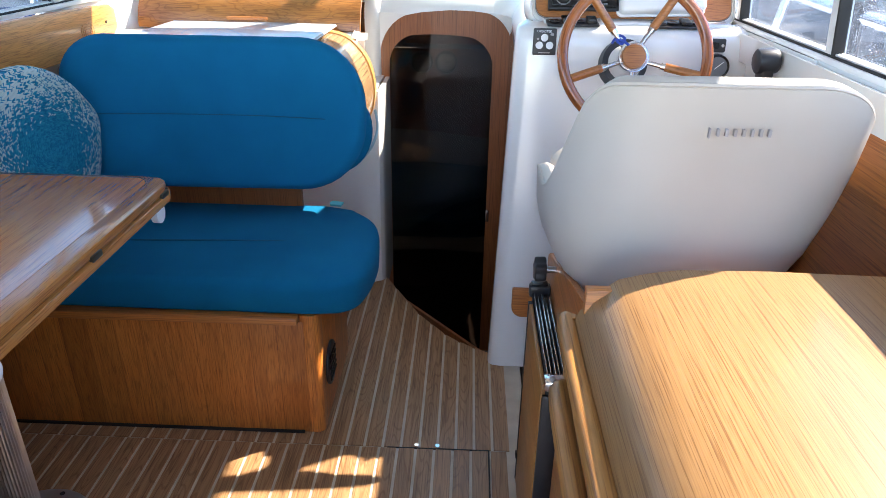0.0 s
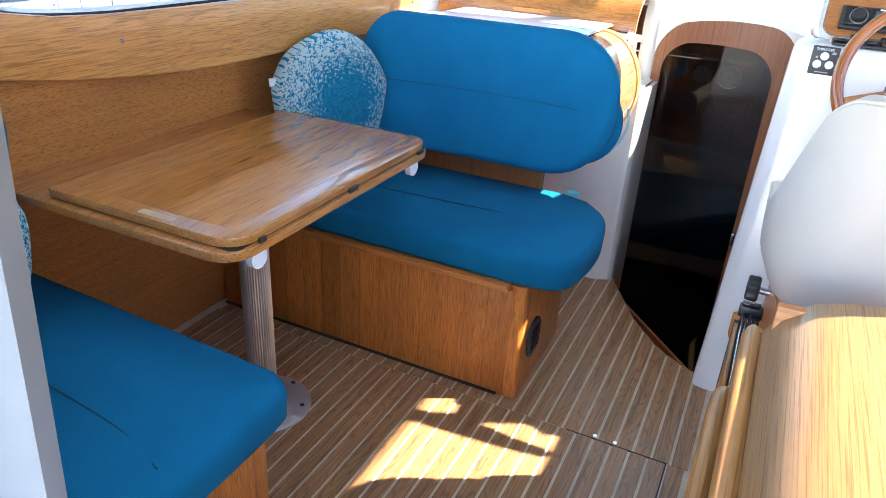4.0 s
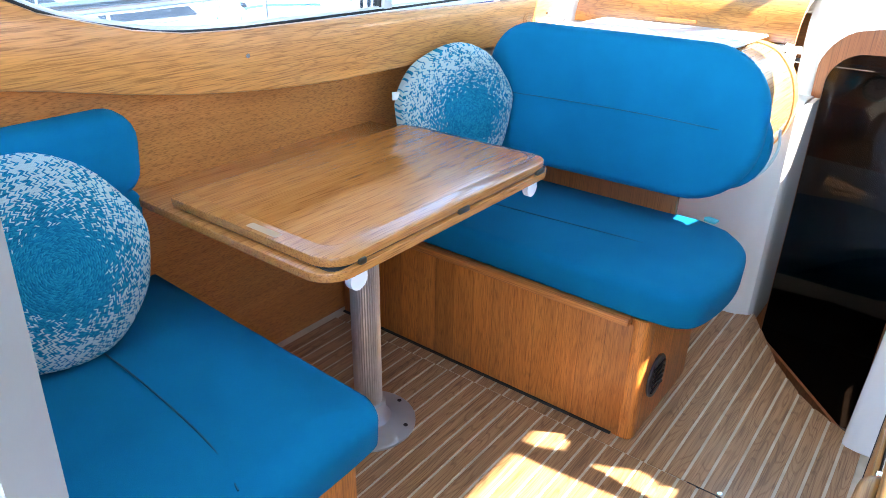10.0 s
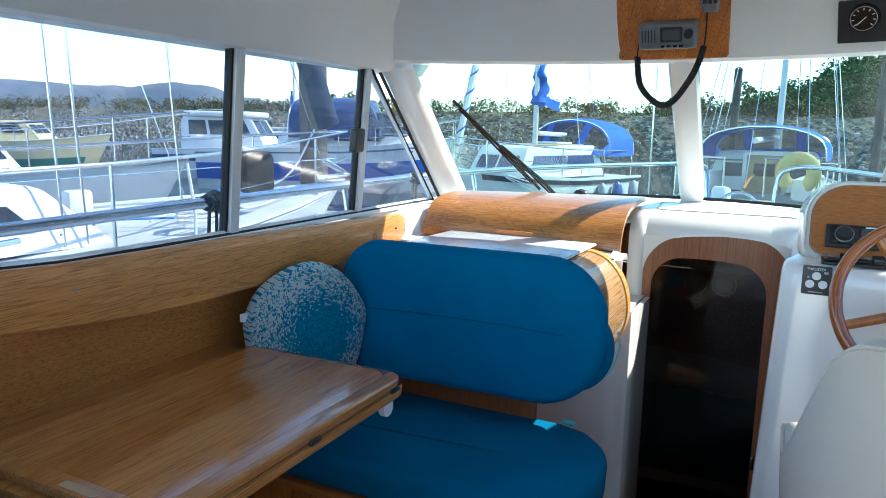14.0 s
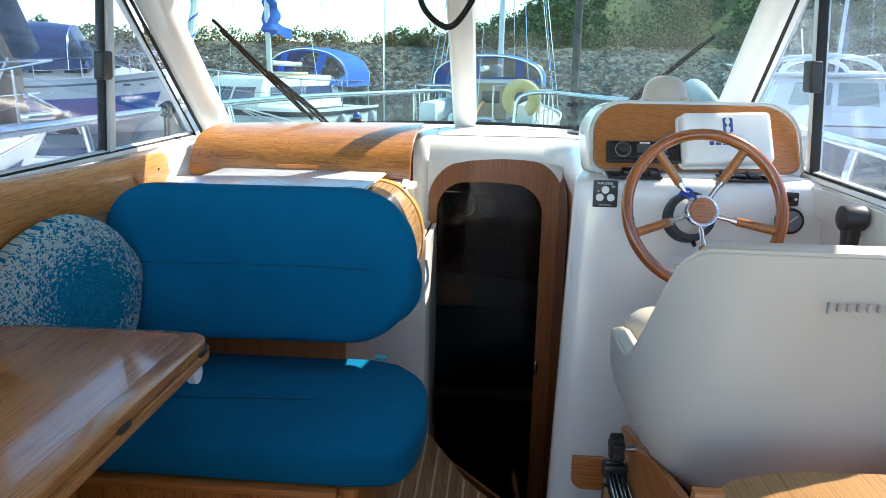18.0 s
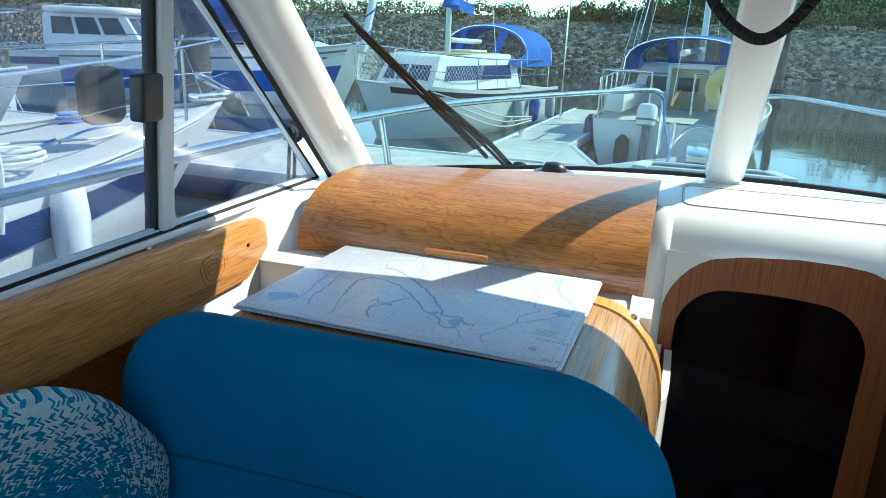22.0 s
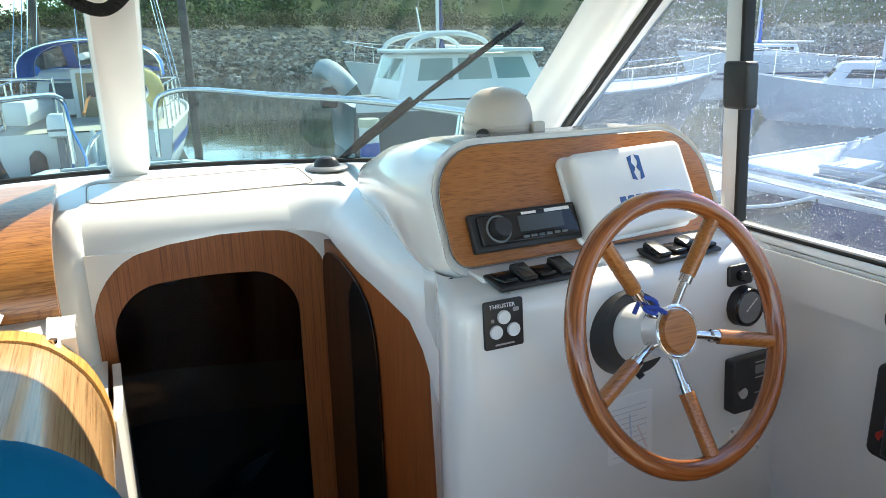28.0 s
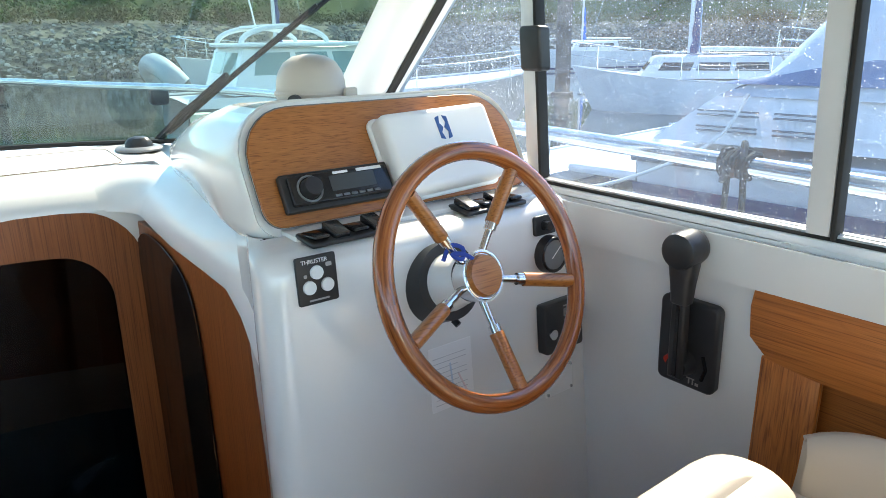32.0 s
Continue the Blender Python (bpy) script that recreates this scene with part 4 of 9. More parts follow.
part("display", slab(rounded(0.078, 0.024, 0.002), M @ Matrix.Translation((0.018, 0.003, 0.0224)), 0.001, 0.0004, 1), mat("stereo_display", (0.06, 0.07, 0.075), 0.2), st)
part("brand_bar", slab(rounded(0.026, 0.004, 0.001), M @ Matrix.Translation((0.0, 0.0185, 0.0224)), 0.0008, 0.0003, 1), print_white, st)
part("sticker", slab(rounded(0.045, 0.005, 0.001), M @ Matrix.Translation((0.05, 0.0185, 0.0224)), 0.0008, 0.0003, 1), print_white, st)
for k in range(6):
    part("button", slab(rounded(0.011, 0.004, 0.001), M @ Matrix.Translation((-0.013 + 0.0135 * k, -0.0165, 0.0224)), 0.002, 0.0008, 1), grey_plastic, st)

# white cover of the plotter
pl = thing("plotter_cover", "white plastic cover over the chart plotter, with a blue mark", "plotter cover")
M = POD @ Matrix.Translation((0.068, -0.013, 0.0098)) @ Matrix.Rotation(radians(2.0), 4, "Z")
part("cover", slab(rounded(0.224, 0.136, 0.014), M, 0.042, 0.012, 4), white_plastic, pl)
part("flange", slab(rounded(0.234, 0.146, 0.016), M, 0.007, 0.003), white_plastic, pl)
Z = M @ Matrix.Translation((0, 0, 0.0424))
for sx in (-1, 1):
    o = [(0.003, -0.021), (0.012, -0.018), (0.0125, 0.018), (0.003, 0.021), (0.0065, 0.008), (0.001, 0.0), (0.0065, -0.008)]
    o = [(sx * a, b) for a, b in o]
    part("mark", slab(o if sx > 0 else o[::-1], Z @ Matrix.Translation((0.002, 0.03, 0)), 0.001, 0.0002, 1), print_blue, pl)
for k, w in enumerate((0.012, 0.013, 0.013, 0.013, 0.013, 0.014)):
    part("letter_bar", slab(rounded(w, 0.0105, 0.002), Z @ Matrix.Translation((-0.041 + 0.0165 * k, -0.018, 0)), 0.001, 0.0002, 1), print_blue, pl)

# switch panels below the fascia
def switches(x, n_rock, up):
    s = thing("switch_panel", "black rocker switch panel on the console", "switch panel", group="switch panels on the console")
    m = axes((x, 1.998, 0.9745), (1, 0.03, 0), (0, 0.9, 0.1)) @ Matrix.Diagonal((0.93, 1.0, 1.0, 1.0))
    part("plate", slab(rounded(0.145, 0.052, 0.006), m, 0.007, 0.003), black, s)
    for k in range(n_rock):
        mm = m @ Matrix.Translation((-0.052 + 0.0345 * k, 0, 0.006)) @ Matrix.Rotation(radians(9 if k in up else -9), 4, "X")
        part("rocker", slab(rounded(0.028, 0.04, 0.004), mm, 0.011 if k in up else 0.006, 0.003), black_gloss, s)


switches(0.332, 4, (1, 3))
switches(0.603, 4, (0, 2))

# thruster panel
FACE = axes((0.257, 1.9545, 0.935), (1, -0.01, 0.0), (0, 0.1, 1))
tp = thing("thruster_panel", "small black bow thruster panel with three white buttons", "control panel")
FACE = FACE @ Matrix.Translation((0.002, 0.002, 0)) @ Matrix.Scale(0.82, 4)
part("plate", slab(rounded(0.072, 0.08, 0.004), FACE, 0.006, 0.002), black, tp)
Z = FACE @ Matrix.Translation((0, 0, 0.0062))
text("word", "THRUSTER", Z @ Matrix.Translation((-0.003, 0.0305, 0)), 0.0098, print_white, tp)
for x, y in ((-0.001, 0.012), (-0.016, -0.011), (0.016, -0.011)):
    part("button", rod(Z @ Vector((x, y, -0.001)), Z @ Vector((x, y, 0.004)), 0.0095, 0.009, 20), white_plastic, tp)
part("print_bar", slab(rounded(0.036, 0.003, 0.001), Z @ Matrix.Translation((0, -0.033, -0.0004)), 0.0008, 0.0002, 1), print_grey, tp)
part("lamp_mark", slab(rounded(0.006, 0.006, 0.002), Z @ Matrix.Translation((-0.021, 0.008, -0.0004)), 0.0008, 0.0002, 1), print_grey, tp)
part("rope_mark", slab(rounded(0.011, 0.007, 0.002), Z @ Matrix.Translation((0.022, 0.022, -0.0004)), 0.0008, 0.0002, 1), print_grey, tp)

# steering wheel
wh = thing("steering_wheel", "ship-style steering wheel with teak rim and five spokes", "steering wheel")
HUB = Vector((0.466, 1.859, 0.920))
M = axes(HUB, (1, 0.05, 0), Vector((0, 0.36, 0.93)))
R = 0.1755
rim_ob = part("rim", tube([Vector((R * math.cos(a / 32 * math.pi), R * math.sin(a / 32 * math.pi), 0.019)) for a in range(64)], 0.0135, 14, True), rim_wood, wh, "varnished teak rim")
rim_ob.matrix_local = M
part("hub", rod(M @ Vector((0, 0, -0.025)), M @ Vector((0, 0, 0.006)), 0.034, 0.037, 32), chrome, wh, "polished steel hub")
part("hub_edge", tube([M @ Vector((0.033 * math.cos(a / 16 * math.pi), 0.033 * math.sin(a / 16 * math.pi), 0.006)) for a in range(32)], 0.0016, 8, True), chrome, wh)
part("hub_disc", rod(M @ Vector((0, 0, 0.006)), M @ Vector((0, 0, 0.013)), 0.0305, 0.028, 28), grip_wood, wh, "wooden hub disc")
for k in range(5):
    a = radians(128 + 72 * k)
    d = Vector((math.cos(a), math.sin(a), 0))
    f = lambda s, z: M @ (d * s + Vector((0, 0, z)))
    sp = part("spoke", tube([f(0.03, -0.012), f(0.06, -0.007), f(0.174, 0.019)], 0.006, 10), chrome, wh)
    part("collar", rod(f(0.072, -0.004), f(0.084, -0.0015), 0.0092, segs=14), chrome, sp)
    part("grip", tube([f(0.083, -0.002), f(0.095, 0.001), f(0.12, 0.0067), f(0.155, 0.0147), f(0.165, 0.017)], 0.0105, 12), grip_wood, sp, "turned wooden grip")
    part("end_cap", rod(f(0.163, 0.0165), f(0.175, 0.019), 0.008, segs=12), chrome, sp)
part("boss", rod(M @ Vector((0, 0, -0.075)), M @ Vector((0, 0, -0.022)), 0.045, 0.031, 28), white_plastic, wh)
part("bezel", rod(M @ Vector((0, 0.004, -0.128)), M @ Vector((0, 0, -0.07)), 0.066, 0.058, 32), black, wh, "black plastic steering bezel")
part("tilt_lever", tube([M @ Vector((0.012, -0.06, -0.1)), M @ Vector((0.014, -0.069, -0.094))], 0.0055, 10), black, wh)
part("blue_tie", tube(smooth_line([M @ Vector((-0.05, 0.034, -0.012)), M @ Vector((-0.036, 0.052, -0.006)), M @ Vector((-0.022, 0.044, 0.002)), M @ Vector((-0.03, 0.03, 0.004)), M @ Vector((-0.042, 0.04, 0.0)), M @ Vector((-0.026, 0.036, 0.006)), M @ Vector((-0.012, 0.026, 0.006))], 4), 0.0032, 8), mat("blue_cord", (0.02, 0.06, 0.35), 0.7), wh, "blue cord tied to a spoke")

# instruments right of the wheel
FR = lambda x, z: axes((x, 1.862 + 0.095 * z / 0.96 + 0.0005, z), (1, 0, 0), (0, 0.1, 1))
sw = thing("trim_switch", "small black switch plate on the console", "switch")
part("plate", slab(rounded(0.052, 0.034, 0.005), FR(0.69, 0.937), 0.006, 0.002), black, sw)
part("knob", rod(FR(0.69, 0.937) @ Vector((-0.003, 0, 0.005)), FR(0.69, 0.937) @ Vector((-0.003, 0, 0.02)), 0.009, 0.008), black_gloss, sw)
part("dot", rod(FR(0.69, 0.937) @ Vector((0.018, 0.0, 0.005)), FR(0.69, 0.937) @ Vector((0.018, 0.0, 0.008)), 0.004), steel, sw)
gg = thing("round_gauge", "round black engine gauge on the console", "gauge")
m = FR(0.698, 0.885)
part("bezel", rod(m @ Vector((0, 0, 0)), m @ Vector((0, 0, 0.016)), 0.033, 0.031, 32), black, gg)
part("ring", tube([m @ Vector((0.028 * math.cos(a / 16 * math.pi), 0.028 * math.sin(a / 16 * math.pi), 0.016)) for a in range(32)], 0.003, 8, True), black_gloss, gg)
part("dial", rod(m @ Vector((0, 0, 0.014)), m @ Vector((0, 0, 0.0168)), 0.027, segs=28), grey_plastic, gg, "dark grey dial")
part("needle", slab(rounded(0.03, 0.0022, 0.001), m @ Matrix.Translation((0.004, 0.004, 0.0172)) @ Matrix.Rotation(radians(40), 4, "Z"), 0.0006, 0.0002, 1), print_white, gg)
ke = thing("key_panel", "black engine panel with a key switch", "control panel")
m = FR(0.71, 0.758) @ Matrix.Diagonal((0.9, 0.8, 1.0, 1.0))
part("housing", slab(rounded(0.105, 0.112, 0.008), m, 0.022, 0.004), black, ke)
part("window", slab(rounded(0.03, 0.018, 0.002), m @ Matrix.Translation((0.012, 0.03, 0.0225)), 0.001, 0.0003, 1), grey_plastic, ke)
part("key_switch", rod(m @ Vector((-0.036, -0.01, 0.021)), m @ Vector((-0.036, -0.01, 0.028)), 0.009, segs=18), steel, ke)
for k in range(3):
    part("print_bar", slab(rounded(0.03, 0.0025, 0.001), m @ Matrix.Translation((0.012, 0.045 - 0.032 * k, 0.0225)), 0.0006, 0.0002, 1), print_grey, ke)
# notice and small plate low on the console
nt = thing("notice", "small printed paper notice stuck on the console", "notice")
m = FR(0.472, 0.735)
part("sheet", slab(rounded(0.085, 0.105, 0.002), m, 0.0012, 0.0004, 1), mat("notice_paper", (0.79, 0.79, 0.78), 0.5), nt)
faint = mat("faded_print", (0.52, 0.52, 0.53), 0.6)
for k in range(10):
    part("text_line", slab(rounded(0.066 - 0.02 * (k % 3 == 2), 0.0012, 0.0004), m @ Matrix.Translation((-0.002 - 0.008 * (k % 3 == 2), 0.034 - 0.0085 * k, 0.0013)), 0.0005, 0.0002, 1), faint, nt)
part("figure", obox(m @ Matrix.Translation((0.0, -0.004, 0.0014)) @ Matrix.Rotation(radians(4), 4, "Z"), (0.003, 0.05, 0.0006), 0.0002, 1), mat("faded_blue_print", (0.5, 0.6, 0.7), 0.6), nt)
part("figure", obox(m @ Matrix.Translation((0.022, -0.02, 0.0014)) @ Matrix.Rotation(radians(24), 4, "Z"), (0.003, 0.045, 0.0006), 0.0002, 1), mat("faded_pink_print", (0.74, 0.6, 0.6), 0.6), nt)
bp = thing("builder_plate", "clear builder plate held by small rivets", "plate")
m = FR(0.712, 0.652)
part("plate", slab(rounded(0.07, 0.055, 0.003), m, 0.0015, 0.0005, 1), white_plastic, bp)
for x in (-0.03, 0.03):
    for y in (-0.022, 0.022):
        part("rivet", rod(m @ Vector((x, y, 0.001)), m @ Vector((x, y, 0.004)), 0.003, segs=10), steel, bp)

# starboard side: white wall ahead, oak lining aft
wall_s = thick_skin([[(0.79, y, 0.0), (0.782, y, 0.5), (0.775, y, 0.9), (0.772, y, 0.97)] for y in (1.58, 1.8, 2.0, 2.2)], -0.02)
tagged(link("wall_starboard", wall_s, gelcoat), "white wall beside the helm", "wall", "", "structure")
wall_s2 = thick_skin([[(0.81, y, 0.0), (0.805, y, 0.5), (0.80, y, 0.97)] for y in (-0.1, 0.5, 1.0, 1.585)], -0.02)
tagged(link("wall_starboard_aft", wall_s2, teak_y), "oak-veneered lining beside the helm seat", "wall", "", "structure")
# Added to close the gap that let a sun sliver onto the lid.
quarter = [(-0.1, 0.88), (1.6, 0.88), (1.6, 0.982), (1.08, 0.982), (0.93, 0.99), (0.83, 1.004), (0.67, 1.05), (0.52, 1.15), (0.45, 1.285), (0.47, 1.42), (0.5, 1.475), (-0.1, 1.475)]
tagged(link("wall_quarter_starboard", slab(quarter, axes((0.774, 0, 0), (0, 1, 0), (0, 0, 1)), 0.02, 0.001, 1), gelcoat), "white filler round the aft corner of the starboard window, added to block sun", "wall", "", "structure")
tr = thing("trim_starboard", "oak trim board and stile under the starboard window", "trim", kind="structure")
o = [(1.618, 0.825)] + [(p.x, p.y) for p in smooth_line([(1.622, 0.87, 0), (1.614, 0.915, 0), (1.592, 0.935, 0), (1.555, 0.942, 0)], 3)] + [(0.2, 0.945), (0.2, 0.79), (1.52, 0.79), (1.588, 0.798)]
bm = slab(o, axes((0.765, 0, 0), (0, 1, 0), (0, 0, 1)), 0.02, 0.005, 2)
part("board", bm, teak_y, tr)
part("stile", box((0.772, 1.515, 0.0), (0.785, 1.6, 0.80), 0.003), teak_z, tr)
part("screw_head", rod((0.762, 1.50, 0.905), (0.766, 1.50, 0.905), 0.004, segs=10), steel, tr)

# throttle on the white wall
th = thing("throttle_lever", "black engine control lever on a black plate", "control lever")
W = axes((0.7745, 1.708, 0.784), (0, -1, 0), (-0.03, 0, 1))
part("plate", slab(rounded(0.1, 0.145, 0.012), W, 0.02, 0.006, 3), black, th)
part("pivot", rod(W @ Vector((0.0, -0.03, 0.018)), W @ Vector((0.0, -0.03, 0.045)), 0.021, 0.017, 24), black, th)
part("arm", slab([(-0.012, -0.045), (0.012, -0.045), (0.0125, 0.03), (0.011, 0.095), (-0.011, 0.095), (-0.0125, 0.03)], W @ Matrix.Translation((0.002, 0, 0.036)), 0.018, 0.005), black, th)
part("arm_ridge", slab([(-0.004, -0.04), (0.004, -0.04), (0.003, 0.088), (-0.003, 0.088)], W @ Matrix.Translation((0.004, 0, 0.0535)), 0.003, 0.001, 1), black_gloss, th)


def grip_row(y, hw, hd):
    return [W @ Vector((0.004 + hw * math.copysign(abs(math.cos(a / 10 * math.pi)) ** 0.6, math.cos(a / 10 * math.pi)), y, 0.047 + hd * math.copysign(abs(math.sin(a / 10 * math.pi)) ** 0.6, math.sin(a / 10 * math.pi)))) for a in range(20)]


part("grip", loft([grip_row(0.078, 0.0125, 0.011), grip_row(0.08, 0.0145, 0.013), grip_row(0.11, 0.017, 0.015), grip_row(0.14, 0.022, 0.016), grip_row(0.158, 0.024, 0.016)], closed=True, cap=True), black, th, "tapered black grip")
part("knob", loft([[W @ Vector((0.004 + r * math.cos(a / 16 * math.pi), 0.162 + r * math.sin(a / 16 * math.pi), z)) for a in range(32)] for r, z in ((0.022, 0.022), (0.026, 0.026), (0.0275, 0.034), (0.0275, 0.062), (0.026, 0.068), (0.021, 0.071))], closed=True, cap=True), black, th, "round black knob")
part("red_button", rod(W @ Vector((-0.026, -0.032, 0.018)), W @ Vector((-0.026, -0.032, 0.028)), 0.0075, 0.007, 18), red, th)
part("ribs", tube([W @ Vector((0.03, -0.05, 0.021)), W @ Vector((0.036, -0.03, 0.021)), W @ Vector((0.03, -0.01, 0.021))], 0.003, 6), black_gloss, th)
for k, (x, y, w, h) in enumerate(((0.012, -0.0535, 0.014, 0.0022), (0.0095, -0.0585, 0.0024, 0.009), (0.016, -0.0585, 0.0024, 0.009), (0.023, -0.0605, 0.006, 0.005))):
    part("maker_mark", slab(rounded(w, h, 0.0004), W @ Matrix.Translation((x, y, 0.0198)), 0.0008, 0.0002, 1), print_grey, th)

# ---- dinette ----
base = thing("dinette_bench", "teak-veneered bench plinth of the forward dinette seat", "bench")
part("front", box((-1.30, 1.535, 0.0), (-0.298, 1.553, 0.335), 0.002), teak_z, base)
part("corner_post", slab(rounded(0.05, 0.05, (0.02, 0.02, 0.004, 0.004), 5), Matrix.Translation((-0.302, 1.559, 0.0)), 0.352, 0.003), teak_z, base)
part("side", box((-0.297, 1.586, 0.0), (-0.279, 1.92, 0.352), 0.002), teak_z, base)
part("back", box((-1.30, 1.905, 0.0), (-0.3, 1.92, 0.34)), teak_z, base)
part("lip", box((-1.30, 1.515, 0.335), (-0.322, 1.56, 0.356), 0.005), teak_x, base)
part("top", box((-1.30, 1.56, 0.336), (-0.285, 2.08, 0.352), 0.002), teak_x, base)
part("toe_trim", box((-1.30, 1.528, 0.0), (-0.33, 1.536, 0.006), 0.001), rubber, base)
vt = thing("air_vent", "oval black heater vent in the seat plinth", "vent")
part("ring", slab([(0.056 * math.cos(a / 12 * math.pi), 0.062 * math.sin(a / 12 * math.pi)) for a in range(24)], axes((-0.2792, 1.648, 0.145), (0, 1, 0), (0, 0, 1)), 0.008, 0.003), black, vt)
for k in range(5):
    part("slat", box((-0.272, 1.612, 0.108 + 0.0165 * k), (-0.267, 1.684, 0.1155 + 0.0165 * k), 0.002), black_gloss, vt)

seat = thing("seat_cushion", "royal blue upholstered seat cushion with stitched seam", "cushion", group="dinette seat cushions")
sc_out = [(-1.24, 1.528), (-0.30, 1.52)] + [(p.x, p.y) for p in smooth_line([(-0.225, 1.528, 0), (-0.18, 1.562, 0), (-0.158, 1.65, 0), (-0.155, 1.78, 0), (-0.18, 1.9, 0), (-0.25, 1.985, 0)], 4)] + [(-0.33, 2.01), (-1.24, 2.02)]
part("cover", slab(sc_out, Matrix.Translation((0, 0, 0.356)), 0.095, 0.026, 4, 0.012), blue, seat)
part("seam", tube(smooth_line([(-1.2, 1.685, 0.4625), (-0.8, 1.695, 0.4642), (-0.5, 1.715, 0.4635), (-0.32, 1.73, 0.459), (-0.26, 1.75, 0.455)], 5), 0.0016, 6), seam_dark, seat, "sunken dark seam")
part("tape", slab([(-0.018, -0.008), (0.014, -0.012), (0.02, 0.005), (-0.01, 0.01), (-0.02, 0.003)], Matrix.Translation((-0.305, 1.992, 0.456)) @ Matrix.Rotation(radians(14), 4, "X"), 0.008, 0.002), teal_tape, seat, "scrap of teal tape")
# Puckers: shade in the creases drawn as dark lines on the cover.
for k in range(4):
    part("pucker", tube([(-0.3 - 0.012 * k, 1.715 - 0.004 * k, 0.4605), (-0.22 - 0.01 * k, 1.705 + 0.012 * k, 0.457)], 0.0014, 5), seam_dark, seat)

back = thing("backrest", "royal blue upholstered backrest with rounded ends", "backrest")
br = rounded(0.80, 0.398, (0.13, 0.175, 0.17, 0.13), 10)
B = axes((-0.600, 1.918, 0.739), (1, 0.02, 0), (0, 0.12, 1))
part("cover", slab(br, B @ Matrix.Translation((0, 0, -0.03)), 0.072, 0.03, 5, 0.012), blue, back)
part("back_shell", slab(rounded(0.79, 0.24, (0.11, 0.115, 0.115, 0.11), 8), B @ Matrix.Translation((0.013, -0.05, -0.095)), 0.062, 0.018, 4), blue, back)
part("piping", tube([B @ Vector((x * 0.988, y * 0.976, 0.018)) for x, y in br], 0.0035, 6, True), blue, back, "blue piping")
# A soft crease; its shade is drawn as a dark line.
part("seam", tube(smooth_line([B @ Vector((-0.30, 0.0, 0.0545)), B @ Vector((-0.1, 0.004, 0.0552)), B @ Vector((0.12, 0.004, 0.0552)), B @ Vector((0.30, -0.002, 0.0545))], 5), 0.0013, 6), seam_dark, back)
# Pale strip paints the sun caught by the pad's back edge.
part("light_edge", tube(smooth_line([(-0.185, 1.99, 0.74), (-0.18, 1.995, 0.69), (-0.195, 1.99, 0.64), (-0.225, 1.985, 0.6)], 5), 0.004, 6), mat("pale_blue_sunlit_edge", (0.35, 0.5, 0.55), 0.8), back, "sunlit back edge of the pad, painted as a pale strip")
rail = thing("back_board", "dark teak board carrying the backrest", "board")
part("board", box((-1.2, 1.985, 0.43), (-0.405, 2.005, 0.565), 0.003), door_wood, rail)
part("bracket", box((-0.52, 1.965, 0.522), (-0.455, 1.984, 0.535), 0.002), steel, rail)

